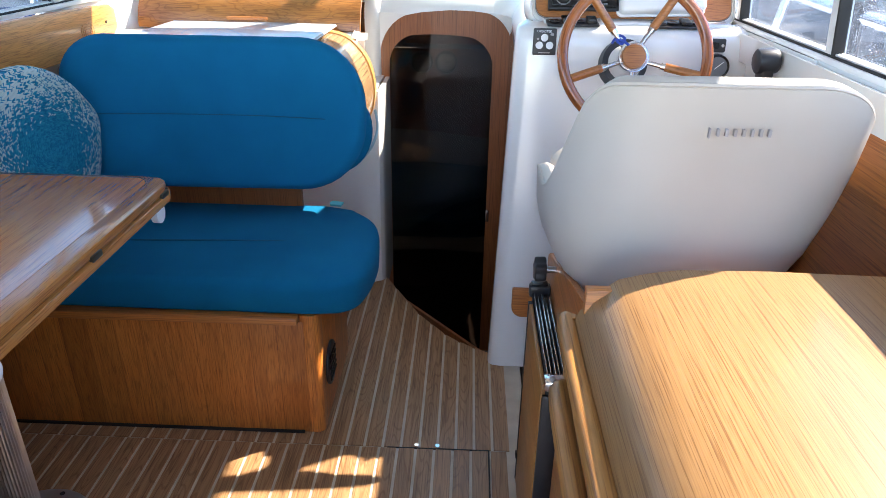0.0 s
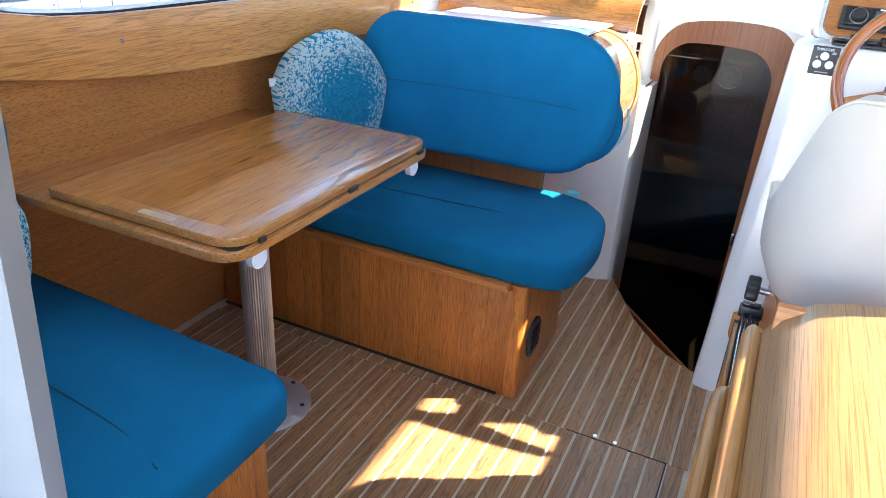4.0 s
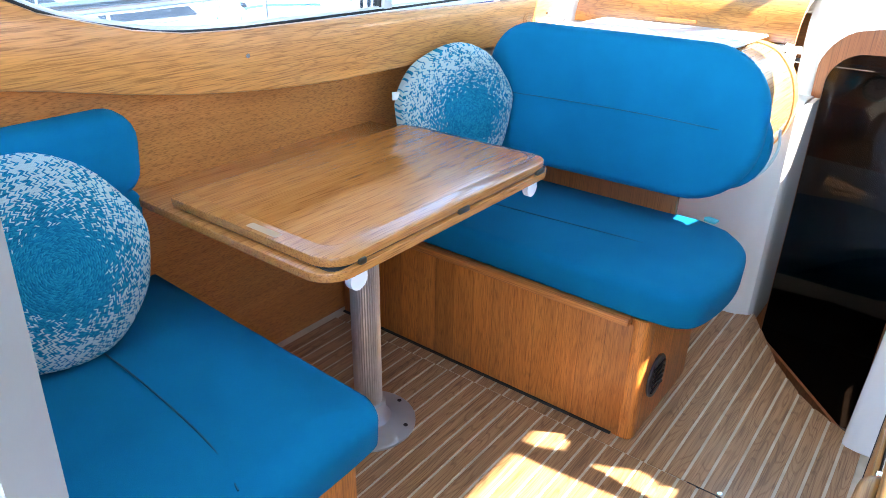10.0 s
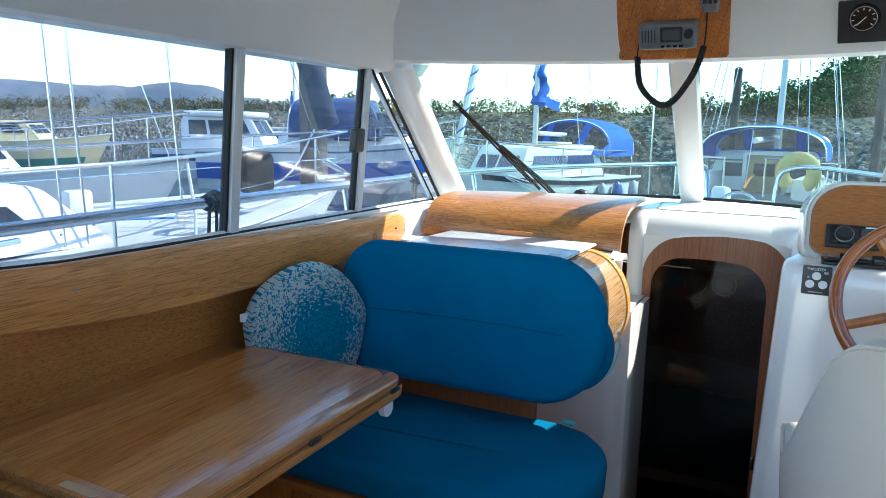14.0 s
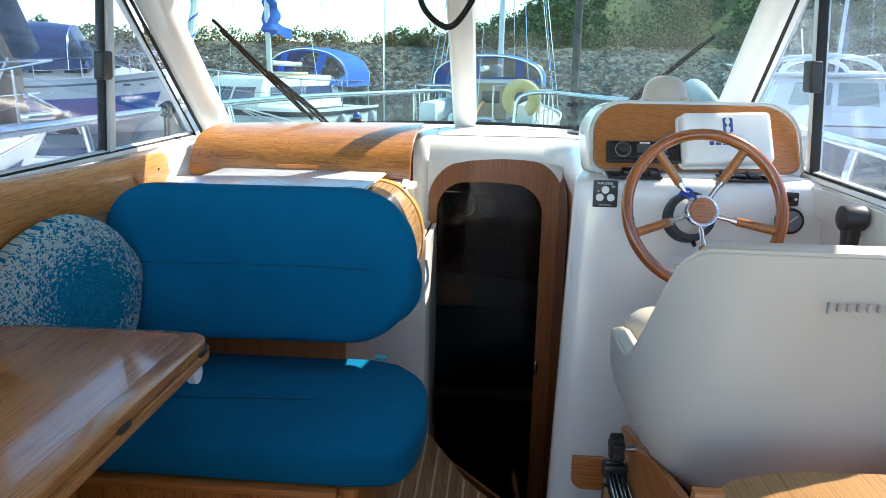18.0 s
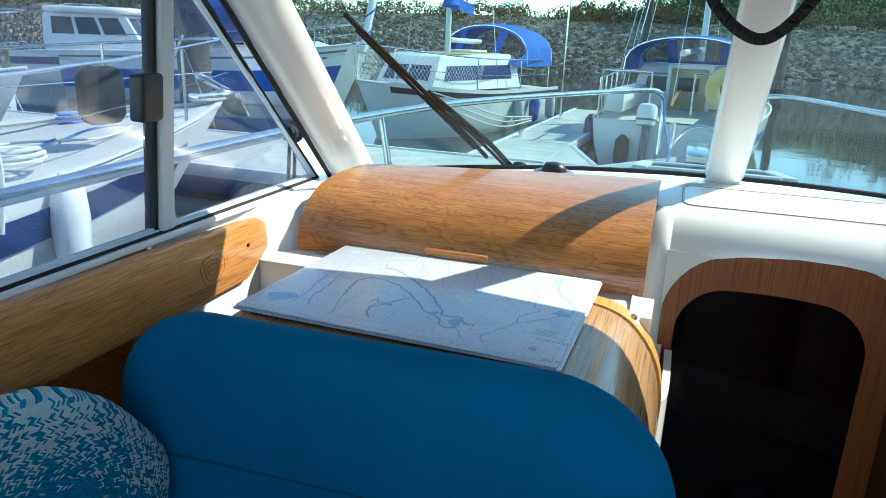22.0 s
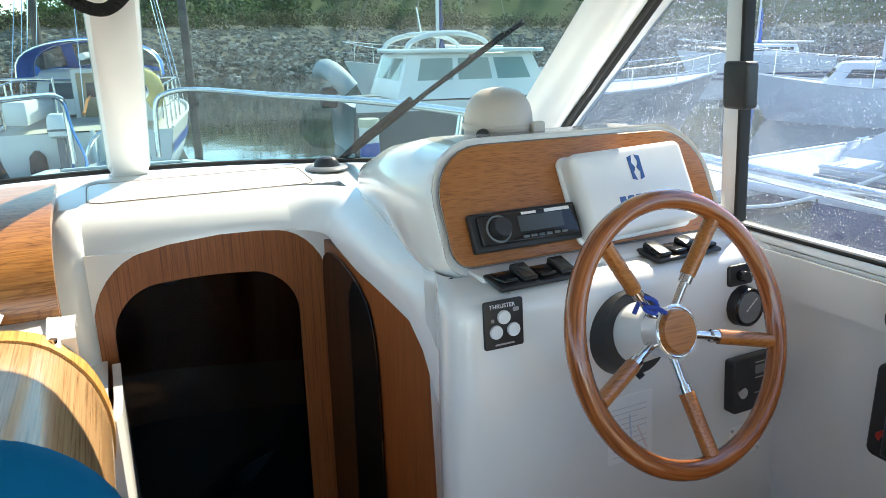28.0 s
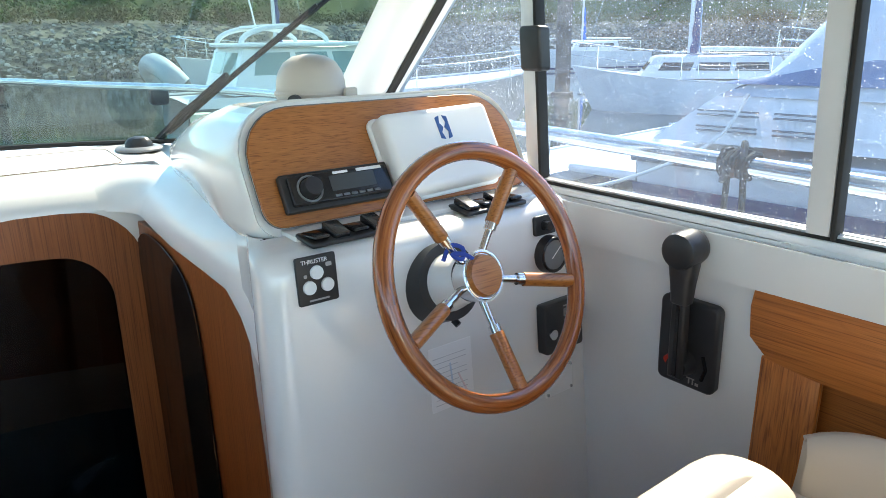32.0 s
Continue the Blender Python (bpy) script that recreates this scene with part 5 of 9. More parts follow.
# round woven cushions
def woven(name, c, normal, r, label, drop=1.0):
    m = bpy.data.materials.get("woven_cotton")
    if not m:
        m = mat("woven_cotton", (0.1, 0.4, 0.6), 0.95, spec=0.15)
        t, b = nodes(m)
        tc = t.nodes.new("ShaderNodeTexCoord")
        ln = t.nodes.new("ShaderNodeVectorMath")
        ln.operation = "LENGTH"
        flat = t.nodes.new("ShaderNodeVectorMath")
        flat.operation = "MULTIPLY"
        flat.inputs[1].default_value = (1, 1, 0)
        off = t.nodes.new("ShaderNodeVectorMath")
        off.operation = "SUBTRACT"
        off.inputs[1].default_value = (0.022, -0.009, 0)
        t.links.new(tc.outputs["Object"], off.inputs[0])
        t.links.new(off.outputs[0], flat.inputs[0])
        t.links.new(flat.outputs[0], ln.inputs[0])
        # coiled braid: rings of slanted stitches, the slant turning from ring to ring
        def op(kind, x, y=None):
            nd = t.nodes.new("ShaderNodeMath")
            nd.operation = kind
            for k_, val in enumerate((x, y)):
                if val is None:
                    continue
                if isinstance(val, (int, float)):
                    nd.inputs[k_].default_value = val
                else:
                    t.links.new(val, nd.inputs[k_])
            return nd.outputs[0]

        wob = add(t, "ShaderNodeTexNoise", Scale=30.0, Detail=2.0)
        t.links.new(tc.outputs["Object"], wob.inputs["Vector"])
        sx = t.nodes.new("ShaderNodeSeparateXYZ")
        t.links.new(off.outputs[0], sx.inputs[0])
        ringf = op("MULTIPLY", op("ADD", ln.outputs["Value"], op("MULTIPLY", wob.outputs[0], 0.003)), 240.0)
        ring = op("FLOOR", ringf)
        inner = op("FRACT", ringf)
        slant = op("MULTIPLY", op("SUBTRACT", op("MULTIPLY", op("MODULO", ring, 2.0), 3.0), 1.5), inner)
        turn_ = op("MULTIPLY", op("ARCTAN2", sx.outputs[1], sx.outputs[0]), op("MULTIPLY", ring, 1.25))
        along = op("ADD", turn_, slant)
        cell = op("FLOOR", along)
        cv = t.nodes.new("ShaderNodeCombineXYZ")
        t.links.new(ring, cv.inputs[0])
        t.links.new(cell, cv.inputs[1])
        n = t.nodes.new("ShaderNodeTexWhiteNoise")
        n.noise_dimensions = "2D"
        t.links.new(cv.outputs[0], n.inputs["Vector"])
        rise = op("MULTIPLY", op("SINE", op("MULTIPLY", inner, math.pi)), op("SINE", op("MULTIPLY", op("FRACT", along), math.pi)))
        # how much white yarn is woven in grows from the middle to the rim
        grow = t.nodes.new("ShaderNodeMapRange")
        grow.inputs["From Min"].default_value, grow.inputs["From Max"].default_value = 0.065, 0.155
        grow.inputs["To Min"].default_value, grow.inputs["To Max"].default_value = -0.03, 0.62
        t.links.new(ln.outputs["Value"], grow.inputs["Value"])
        pick = t.nodes.new("ShaderNodeMath")
        pick.operation = "LESS_THAN"
        sep = t.nodes.new("ShaderNodeSeparateColor")
        t.links.new(n.outputs["Color"], sep.inputs[0])
        even = op("MULTIPLY", op("ABSOLUTE", op("MODULO", cell, 2.0)), 0.15)
        t.links.new(op("ADD", op("MULTIPLY", sep.outputs[0], 0.85), even), pick.inputs[0])
        t.links.new(grow.outputs[0], pick.inputs[1])
        tone = ramp(t, sep.outputs[1], [(0.0, (0.0, 0.18, 0.33)), (0.5, (0.002, 0.265, 0.43)), (1.0, (0.012, 0.345, 0.51))])
        c2 = mix(t, "MIX", pick.outputs[0], tone, (0.56, 0.71, 0.69))
        t.links.new(c2, b.inputs["Base Color"])
        bump(t, b, rise, 0.8, 0.004)
    bm = bmesh.new()
    rows = []
    for s in range(25):
        a = math.pi * s / 24 - math.pi / 2
        prof = math.copysign(abs(math.sin(a)) ** 0.75, math.sin(a)) * 0.058
        rad = r * abs(math.cos(a)) ** 0.42
        rows.append([((rad * (1 + 0.018 * math.sin(5 * q * math.pi / 24 + 1) + 0.014 * math.sin(9 * q * math.pi / 24))) * math.cos(q * math.pi / 24), rad * (1 + 0.018 * math.sin(5 * q * math.pi / 24 + 1)) * math.sin(q * math.pi / 24) * (drop if q > 24 else 1.0), prof) for q in range(48)])
    loft(rows, closed=True, bm=bm)
    ob = link(name, bm, m)
    z = Vector(normal).normalized()
    side = Vector((0, 0, 1)).cross(z).normalized()
    ob.matrix_world = axes(c, side, z.cross(side))
    tagged(ob, label, "cushion", "round woven cushions")
    tag_bm = obox(Matrix.Translation((-r * 0.985, r * 0.30, 0.0)), (0.03, 0.022, 0.004), 0.001)
    link("care_tag", tag_bm, rope_white, ob, "white care label")
    return ob


woven("round_cushion", (-0.986, 1.703, 0.711), (0.909, -0.418, 0.0), 0.18, "round woven cushion, blue with a white rim, against the port lining", 1.36)
woven("round_cushion", (-1.045, 0.56, 0.642), (0.93, -0.12, 0.26), 0.195, "round woven cushion, blue with a white rim, on the aft seat")

# table
tb = thing("dinette_table", "folding oak dinette table with rounded corners", "table")
leaf = rounded(0.640, 0.755, (0.012, 0.06, 0.06, 0.012), 7)
T = Matrix.Translation((-0.898, 1.193, 0.0))
part("lower_leaf", slab(leaf, T @ Matrix.Translation((0, 0, 0.648)), 0.019, 0.004, 2), table_rim, tb)
part("fold_gap", slab(rounded(0.455, 0.715, 0.02, 5), Matrix.Translation((-0.816, 1.194, 0.6672)), 0.0035, 0.0005, 1), rubber, tb)
leaf2 = rounded(0.472, 0.728, (0.018, 0.055, 0.055, 0.018), 7)
part("upper_leaf", slab(leaf2, Matrix.Translation((-0.818, 1.194, 0.6708)), 0.0195, 0.005, 2), table_rim, tb, "folded oak leaf")
part("veneer_field", slab(rounded(0.412, 0.672, (0.012, 0.04, 0.04, 0.012), 6), Matrix.Translation((-0.83, 1.204, 0.6898)), 0.0012, 0.0005, 1), table_wood, tb, "darker polished veneer field")
part("worn_patch", slab(rounded(0.085, 0.018, 0.006, 3), Matrix.Translation((-0.775, 0.847, 0.6900)), 0.0008, 0.0003, 1), mat("worn_bare_oak", (0.56, 0.36, 0.2), 0.55), tb, "worn bare patch on the edge")
for y in (0.90, 1.197, 1.50):
    part("hinge", box((-0.586, y - (0.018 if y > 1 else 0.009), 0.663), (-0.5785, y + (0.018 if y > 1 else 0.009), 0.676), 0.002), mat("dark_bronze", (0.1, 0.09, 0.06), 0.4, 0.8) if y < 0.91 else bpy.data.materials["dark_bronze"], tb)
for y in (0.893, 1.474):
    part("roller", rod((-0.598, y, 0.636), (-0.584, y, 0.636), 0.021, segs=20), white_plastic, tb, "white plastic disc")
leg = []
for k in range(72):
    a = 2 * math.pi * k / 72
    q = 0.0365 if k % 2 else 0.0345
    leg.append((q * math.cos(a), q * math.sin(a)))
LG = (-0.852, 1.178)
part("leg", slab(leg, Matrix.Translation((*LG, 0.02)), 0.628, 0.0005, 1), alu_leg, tb, "ribbed alloy pedestal")
part("base_plate", loft([[(LG[0] + r * math.cos(a / 24 * math.pi), LG[1] + r * math.sin(a / 24 * math.pi), z) for a in range(48)] for r, z in ((0.122, 0.0), (0.122, 0.006), (0.116, 0.011), (0.058, 0.02), (0.046, 0.034), (0.043, 0.07), (0.036, 0.072))], closed=True, cap=True), mottled(mat("grey_cast_alloy", (0.42, 0.44, 0.47), 0.4, 0.6), (0.38, 0.4, 0.43), (0.46, 0.48, 0.51), 10.0), tb)
for k in range(6):
    a = radians(20 + 60 * k)
    part("screw", rod((LG[0] + 0.102 * math.cos(a), LG[1] + 0.102 * math.sin(a), 0.011), (LG[0] + 0.102 * math.cos(a), LG[1] + 0.102 * math.sin(a), 0.0145), 0.006, segs=10), rubber, tb)
ws_ = thing("wall_shelf", "narrow oak shelf between table and lining", "shelf")
part("board", box((-1.238, 0.82, 0.655), (-1.219, 1.60, 0.668), 0.003), oak_y, ws_)

# aft seat
ab = thing("dinette_bench", "teak-veneered bench plinth of the aft dinette seat", "bench")
part("front", box((-1.3, 0.79, 0.0), (-0.55, 0.81, 0.352), 0.002), teak_z, ab)
part("side", box((-0.549, 0.27, 0.0), (-0.53, 0.812, 0.352), 0.004), teak_z, ab)
part("top", box((-1.3, 0.27, 0.336), (-0.55, 0.789, 0.351), 0.002), teak_x, ab)
asx = thing("seat_cushion", "royal blue aft seat cushion with a stitched seam", "cushion", group="dinette seat cushions")
o = [(-1.235, 0.275), (-0.492, 0.275)] + [(p.x, p.y) for p in smooth_line([(-0.474, 0.32, 0), (-0.47, 0.6, 0), (-0.474, 0.782, 0), (-0.487, 0.829, 0), (-0.527, 0.852, 0)], 4)] + [(-1.235, 0.876)]
part("cover", slab(o, Matrix.Translation((0, 0, 0.354)), 0.094, 0.03, 4, 0.012), blue, asx)
part("seam", tube(smooth_line([(-1.15, 0.615, 0.459), (-0.85, 0.605, 0.4625), (-0.62, 0.585, 0.459), (-0.51, 0.555, 0.454)], 5), 0.0018, 6), seam_dark, asx)
ak = thing("backrest", "royal blue aft backrest along the lining", "backrest")
part("cover", slab(rounded(0.53, 0.25, (0.02, 0.03, 0.03, 0.03), 6), axes((-1.25, 0.565, 0.575), (0, 1, 0), (0.18, 0, 1)), 0.10, 0.03, 4, 0.01), blue, ak)
part("headroll", slab(rounded(0.55, 0.19, (0.05, 0.06, 0.07, 0.05), 6), axes((-1.222, 0.56, 0.782), (0, 1, 0), (0.18, 0, 1)), 0.115, 0.045, 5, 0.012), blue, ak, "rounded upper roll")
a2 = thing("backrest", "small blue backrest with a white stud at the aft bulkhead", "backrest")
part("cover", slab(rounded(0.5, 0.44, 0.05, 6), axes((-0.82, 0.30, 0.70), (1, 0, 0), (0, -0.05, 1)), 0.05, 0.02, 3, 0.008), blue, a2)
part("stud", rod((-0.6, 0.258, 0.84), (-0.6, 0.248, 0.84), 0.011, segs=14), white_plastic, a2)

# ---- chart table, chart, locker ----
ct = thing("chart_table", "curved oak chart table lid with a golden rim", "chart table")
prof = [(-0.895, 0.893), (-0.7, 0.893)] + [(p.x, p.z) for p in smooth_line([(-0.40, 0, 0.893), (-0.35, 0, 0.889), (-0.30, 0, 0.868), (-0.258, 0, 0.818), (-0.237, 0, 0.76), (-0.232, 0, 0.70), (-0.243, 0, 0.645), (-0.265, 0, 0.60)], 3)]
part("lid", thick_skin([[(x, y, z) for x, z in prof] for y in (1.985, 2.1, 2.2, 2.32)], 0.018), wood("grey_oak", (0.33, 0.18, 0.085), (0.46, 0.28, 0.145), (0.56, 0.38, 0.225), "y", rough=0.22, coat=0.6), ct)
part("rim", thick_skin([[(x + (0.004 if z < 0.89 else 0), y, z + 0.003) for x, z in prof] for y in (2.322, 2.362)], 0.022), oak_rim, ct, "golden solid oak rim")
stp = thing("lid_strap", "white plastic strap holding the chart table lid", "strap")
part("strap", thick_skin([[(-0.300, 2.43, 0.883), (-0.301, 2.405, 0.888), (-0.301, 2.365, 0.878), (-0.300, 2.338, 0.870)], [(-0.284, 2.431, 0.881), (-0.284, 2.405, 0.884), (-0.283, 2.365, 0.869), (-0.282, 2.338, 0.860)]], 0.002), white_plastic, stp)
for y, z in ((2.423, 0.884), (2.347, 0.867)):
    part("stud", rod((-0.292, y, z), (-0.291, y, z + 0.006), 0.006, segs=12), steel, stp)

# the folded chart
paper = mat("chart_paper", (0.7, 0.76, 0.84), 0.3, coat=0.6)
rng = random.Random(5)
t, b = nodes(paper)
v = coords(t, (1, 1, 1))
n1 = add(t, "ShaderNodeTexNoise", Scale=5.0, Detail=6.0, Roughness=0.65)
t.links.new(v, n1.inputs["Vector"])
c = ramp(t, n1.outputs[0], [(0.0, (0.62, 0.70, 0.80)), (0.47, (0.68, 0.74, 0.82)), (0.50, (0.74, 0.78, 0.83)), (0.60, (0.75, 0.79, 0.84)), (0.63, (0.6, 0.72, 0.84)), (0.7, (0.7, 0.77, 0.84))])
n4 = add(t, "ShaderNodeTexNoise", Scale=260.0, Detail=2.0)
t.links.new(v, n4.inputs["Vector"])
c = mix(t, "MULTIPLY", 1.0, c, ramp(t, n4.outputs[0], [(0.30, (0.72, 0.74, 0.8)), (0.42, (1, 1, 1))]))
n6 = add(t, "ShaderNodeTexNoise", Scale=16.0, Detail=5.0, Roughness=0.6)
t.links.new(v, n6.inputs["Vector"])
for level in (0.42, 0.5, 0.58):
    c = mix(t, "MULTIPLY", 0.5, c, ramp(t, n6.outputs[0], [(level - 0.006, (1, 1, 1)), (level, (0.66, 0.74, 0.8)), (level + 0.006, (1, 1, 1))]))
vs = t.nodes.new("ShaderNodeTexVoronoi")
vs.inputs["Scale"].default_value = 130.0
t.links.new(v, vs.inputs["Vector"])
c = mix(t, "MULTIPLY", 0.45, c, ramp(t, vs.outputs["Distance"], [(0.1, (0.62, 0.68, 0.75)), (0.2, (1, 1, 1))]))
t.links.new(c, b.inputs["Base Color"])
ink_blue = mat("chart_blue_ink", (0.24, 0.44, 0.62), 0.4)
ink_green = mat("chart_green_ink", (0.5, 0.66, 0.6), 0.4)
ink_grey = mat("chart_grey_ink", (0.42, 0.47, 0.53), 0.5)
ink_wash = mottled(mat("chart_blue_wash", (0.3, 0.54, 0.77), 0.4), (0.24, 0.49, 0.75), (0.45, 0.63, 0.8), 90.0)
ink_pale = mat("chart_pale_ink", (0.36, 0.52, 0.67), 0.4)
ink_dark = mat("chart_dark_ink", (0.33, 0.38, 0.44), 0.5)
ch = thing("sea_chart", "folded laminated sea chart lying on the chart table", "chart")
CH = Matrix.Translation((-0.63, 2.229, 0.8985)) @ Matrix.Rotation(radians(-2.4), 4, "Z")
part("lower_sheet", slab(rounded(0.535, 0.392, 0.004), CH @ Matrix.Rotation(radians(0.6), 4, "Z"), 0.003, 0.001, 1), paper, ch)
part("sheet", slab(rounded(0.527, 0.388, 0.006), CH @ Matrix.Translation((0, 0, 0.0034)), 0.0035, 0.0015, 2), paper, ch)
CT = CH @ Matrix.Translation((0, 0, 0.0071))


def ink(pts, w, m, name="coast_line"):
    """A printed line through points of the sheet (in fractions of it, from its aft port corner)."""
    ps = smooth_line([((u - 0.5) * 0.522, (v - 0.5) * 0.382, 0) for u, v in pts], 5)
    a, bb = [], []
    if name == "coast_line":
        ps = [p + Vector((rng.uniform(-1, 1), rng.uniform(-1, 1), 0)) * 0.0022 for p in ps]
    for i, p in enumerate(ps):
        d = (ps[min(i + 1, len(ps) - 1)] - ps[max(i - 1, 0)]).normalized()
        s = Vector((-d.y, d.x, 0)) * (w * (0.95 + 0.8 * abs(math.sin(i * 1.7))) if name == "coast_line" else w)
        a.append(CT @ (p + s))
        bb.append(CT @ (p - s))
    part(name, loft([a, bb]), m, ch)


ink([(0.27, 0.70), (0.31, 0.70), (0.40, 0.61), (0.47, 0.52), (0.54, 0.41), (0.59, 0.32), (0.61, 0.26), (0.66, 0.27), (0.69, 0.22), (0.72, 0.22)], 0.0016, ink_blue)
ink([(0.26, 0.29), (0.24, 0.39), (0.24, 0.51), (0.28, 0.55), (0.36, 0.52), (0.42, 0.46), (0.48, 0.38), (0.55, 0.27), (0.60, 0.23), (0.63, 0.16), (0.67, 0.16), (0.68, 0.21)], 0.0011, ink_blue)
ink([(0.27, 0.70), (0.24, 0.81), (0.27, 0.86), (0.31, 0.87), (0.32, 0.91), (0.30, 0.94), (0.24, 0.94), (0.20, 0.95)], 0.0013, ink_pale)
ink([(0.20, 0.12), (0.17, 0.22), (0.17, 0.33), (0.16, 0.44), (0.14, 0.58), (0.11, 0.74), (0.09, 0.86), (0.05, 0.86)], 0.0009, ink_pale)
ink([(0.14, 0.10), (0.14, 0.25), (0.11, 0.47), (0.11, 0.64)], 0.0007, ink_pale)
ink([(0.30, 0.08), (0.26, 0.26), (0.26, 0.29)], 0.0006, ink_green)
ink([(0.41, 0.11), (0.38, 0.21), (0.40, 0.25), (0.42, 0.29), (0.44, 0.35), (0.46, 0.38)], 0.0012, ink_blue)
ink([(0.36, 0.27), (0.37, 0.30), (0.39, 0.27), (0.38, 0.24)], 0.001, ink_pale)
ink([(0.35, 0.92), (0.38, 0.79), (0.43, 0.72)], 0.0005, ink_pale)
ink([(0.43, 0.93), (0.48, 0.82), (0.49, 0.66), (0.55, 0.54)], 0.0006, ink_pale)
ink([(0.51, 0.78), (0.54, 0.65), (0.59, 0.60)], 0.0005, ink_pale)
ink([(0.57, 0.98), (0.58, 0.82), (0.61, 0.70), (0.62, 0.59)], 0.0006, ink_pale)
ink([(0.59, 0.97), (0.63, 0.86), (0.65, 0.72), (0.65, 0.62)], 0.0006, ink_pale)
ink([(0.70, 0.94), (0.76, 0.83), (0.80, 0.75), (0.83, 0.67), (0.85, 0.53), (0.87, 0.49), (0.83, 0.40), (0.82, 0.31), (0.79, 0.21), (0.76, 0.14), (0.78, 0.08)], 0.0009, ink_pale)
ink([(0.83, 0.97), (0.87, 0.86), (0.90, 0.73), (0.95, 0.64), (0.97, 0.55), (0.94, 0.47), (0.88, 0.38), (0.83, 0.32)], 0.0013, ink_pale)
ink([(0.68, 0.16), (0.70, 0.12), (0.71, 0.09), (0.72, 0.09)], 0.0008, ink_pale)
ink([(0.57, 0.26), (0.58, 0.20), (0.61, 0.23)], 0.0008, ink_pale)
for ring_ in (((0.29, 0.07), (0.30, 0.39), (0.46, 0.39), (0.47, 0.08)), ((0.35, 0.94), (0.34, 0.75), (0.50, 0.53), (0.61, 0.52), (0.52, 0.95)), ((0.53, 0.95), (0.66, 0.93), (0.69, 0.53), (0.62, 0.52))):
    for a0, b0 in zip(ring_, ring_[1:] + ring_[:1]):
        ink([a0, b0], 0.0003, ink_dark, "inset_border")
for a0, b0 in (((0.015, 0.02), (0.985, 0.02)), ((0.985, 0.02), (0.985, 0.98)), ((0.985, 0.98), (0.015, 0.98)), ((0.015, 0.98), (0.015, 0.02))):
    ink([a0, b0], 0.0003, ink_dark, "border")
for k, (u, v, w, h) in enumerate(((0.084, 0.15, 0.034, 0.022), (0.64, 0.6, 0.009, 0.016), (0.41, 0.275, 0.016, 0.007), (0.94, 0.5, 0.02, 0.012), (0.66, 0.22, 0.014, 0.014), (0.58, 0.265, 0.009, 0.008), (0.282, 0.9, 0.014, 0.006), (0.07, 0.86, 0.012, 0.01), (0.87, 0.9, 0.006, 0.022))):
    part("depth_patch", slab([(0.7 * w * math.cos(q) * (1 + 0.3 * math.sin(3 * q + k)), h * math.sin(q) * (1 + 0.3 * math.sin(2 * q + k))) for q in [j * math.pi / 8 for j in range(16)]], CT @ Matrix.Translation(((u - 0.5) * 0.522, (v - 0.5) * 0.382, -0.0003)), 0.0004, 0.0001, 1), ink_green if k == 6 else ink_wash, ch)
for k in range(5):
    part("title_bar", slab(rounded(0.04 - 0.006 * (k % 3), 0.0012, 0.0003), CT @ Matrix.Translation((0.222, -0.098 + 0.005 * k, 0)), 0.0003, 0.0001, 1), ink_grey, ch)
text("title", "KYLES OF BUTE", CT @ Matrix.Translation((0.247, -0.113, 0)) @ Matrix.Rotation(math.pi, 4, "Z"), 0.0095, ink_grey, ch, 0.0002)
text("sheet_number", "5610.8", CT @ Matrix.Translation((0.253, -0.178, 0)) @ Matrix.Rotation(math.pi, 4, "Z"), 0.010, ink_dark, ch, 0.0002)
part("seal", slab([(0.006 * math.cos(k / 8 * math.pi), 0.006 * math.sin(k / 8 * math.pi)) for k in range(16)], CT @ Matrix.Translation((0.219, -0.151, 0)), 0.0004, 0.0001, 1), ink_grey, ch)

# curved oak locker under the windscreen
lk = thing("dash_locker", "curved oak locker lid under the port windscreen", "locker")
lp = [(2.402, 0.882), (2.405, 0.905), (2.413, 0.93), (2.432, 0.957), (2.465, 0.982), (2.51, 0.999), (2.58, 1.010), (2.66, 1.014), (2.747, 1.015)]
rows = []
for y, z in lp:
    f = (y - 2.402) / 0.345
    row = []
    for u in [k / 8 for k in range(9)]:
        xl = -1.002 + 0.035 * f
        x = xl + u * (-0.283 - xl)
        head = 2.69 + 0.13 * (1 - (1 - u) ** 1.4)
        row.append((x, 2.432 + (head - 2.432) * f, 0.882 + (z - 0.882) * (0.97 + 0.03 * u)))
    rows.append(row)
part("lid", thick_skin(rows, -0.016), wood("flamed_oak", (0.22, 0.076, 0.017), (0.44, 0.182, 0.048), (0.57, 0.272, 0.083), "x", rough=0.32, coat=0.4, rings=0.5, dash=18.0, flow=2.2), lk)
part("handle", box((-0.713, 2.414, 0.910), (-0.58, 2.442, 0.922), 0.004), teak_x, lk, "narrow wooden finger pull")
part("cheek", slab([(2.44, 0.70), (2.67, 0.70), (2.67, 0.985)] + [(2.442 + (y - 2.402) * 0.66, z - 0.018) for y, z in lp[::-1]], axes((-1.016, 0, 0), (0, 1, 0), (0, 0, 1)), 0.012, 0.001, 1), gelcoat, lk)
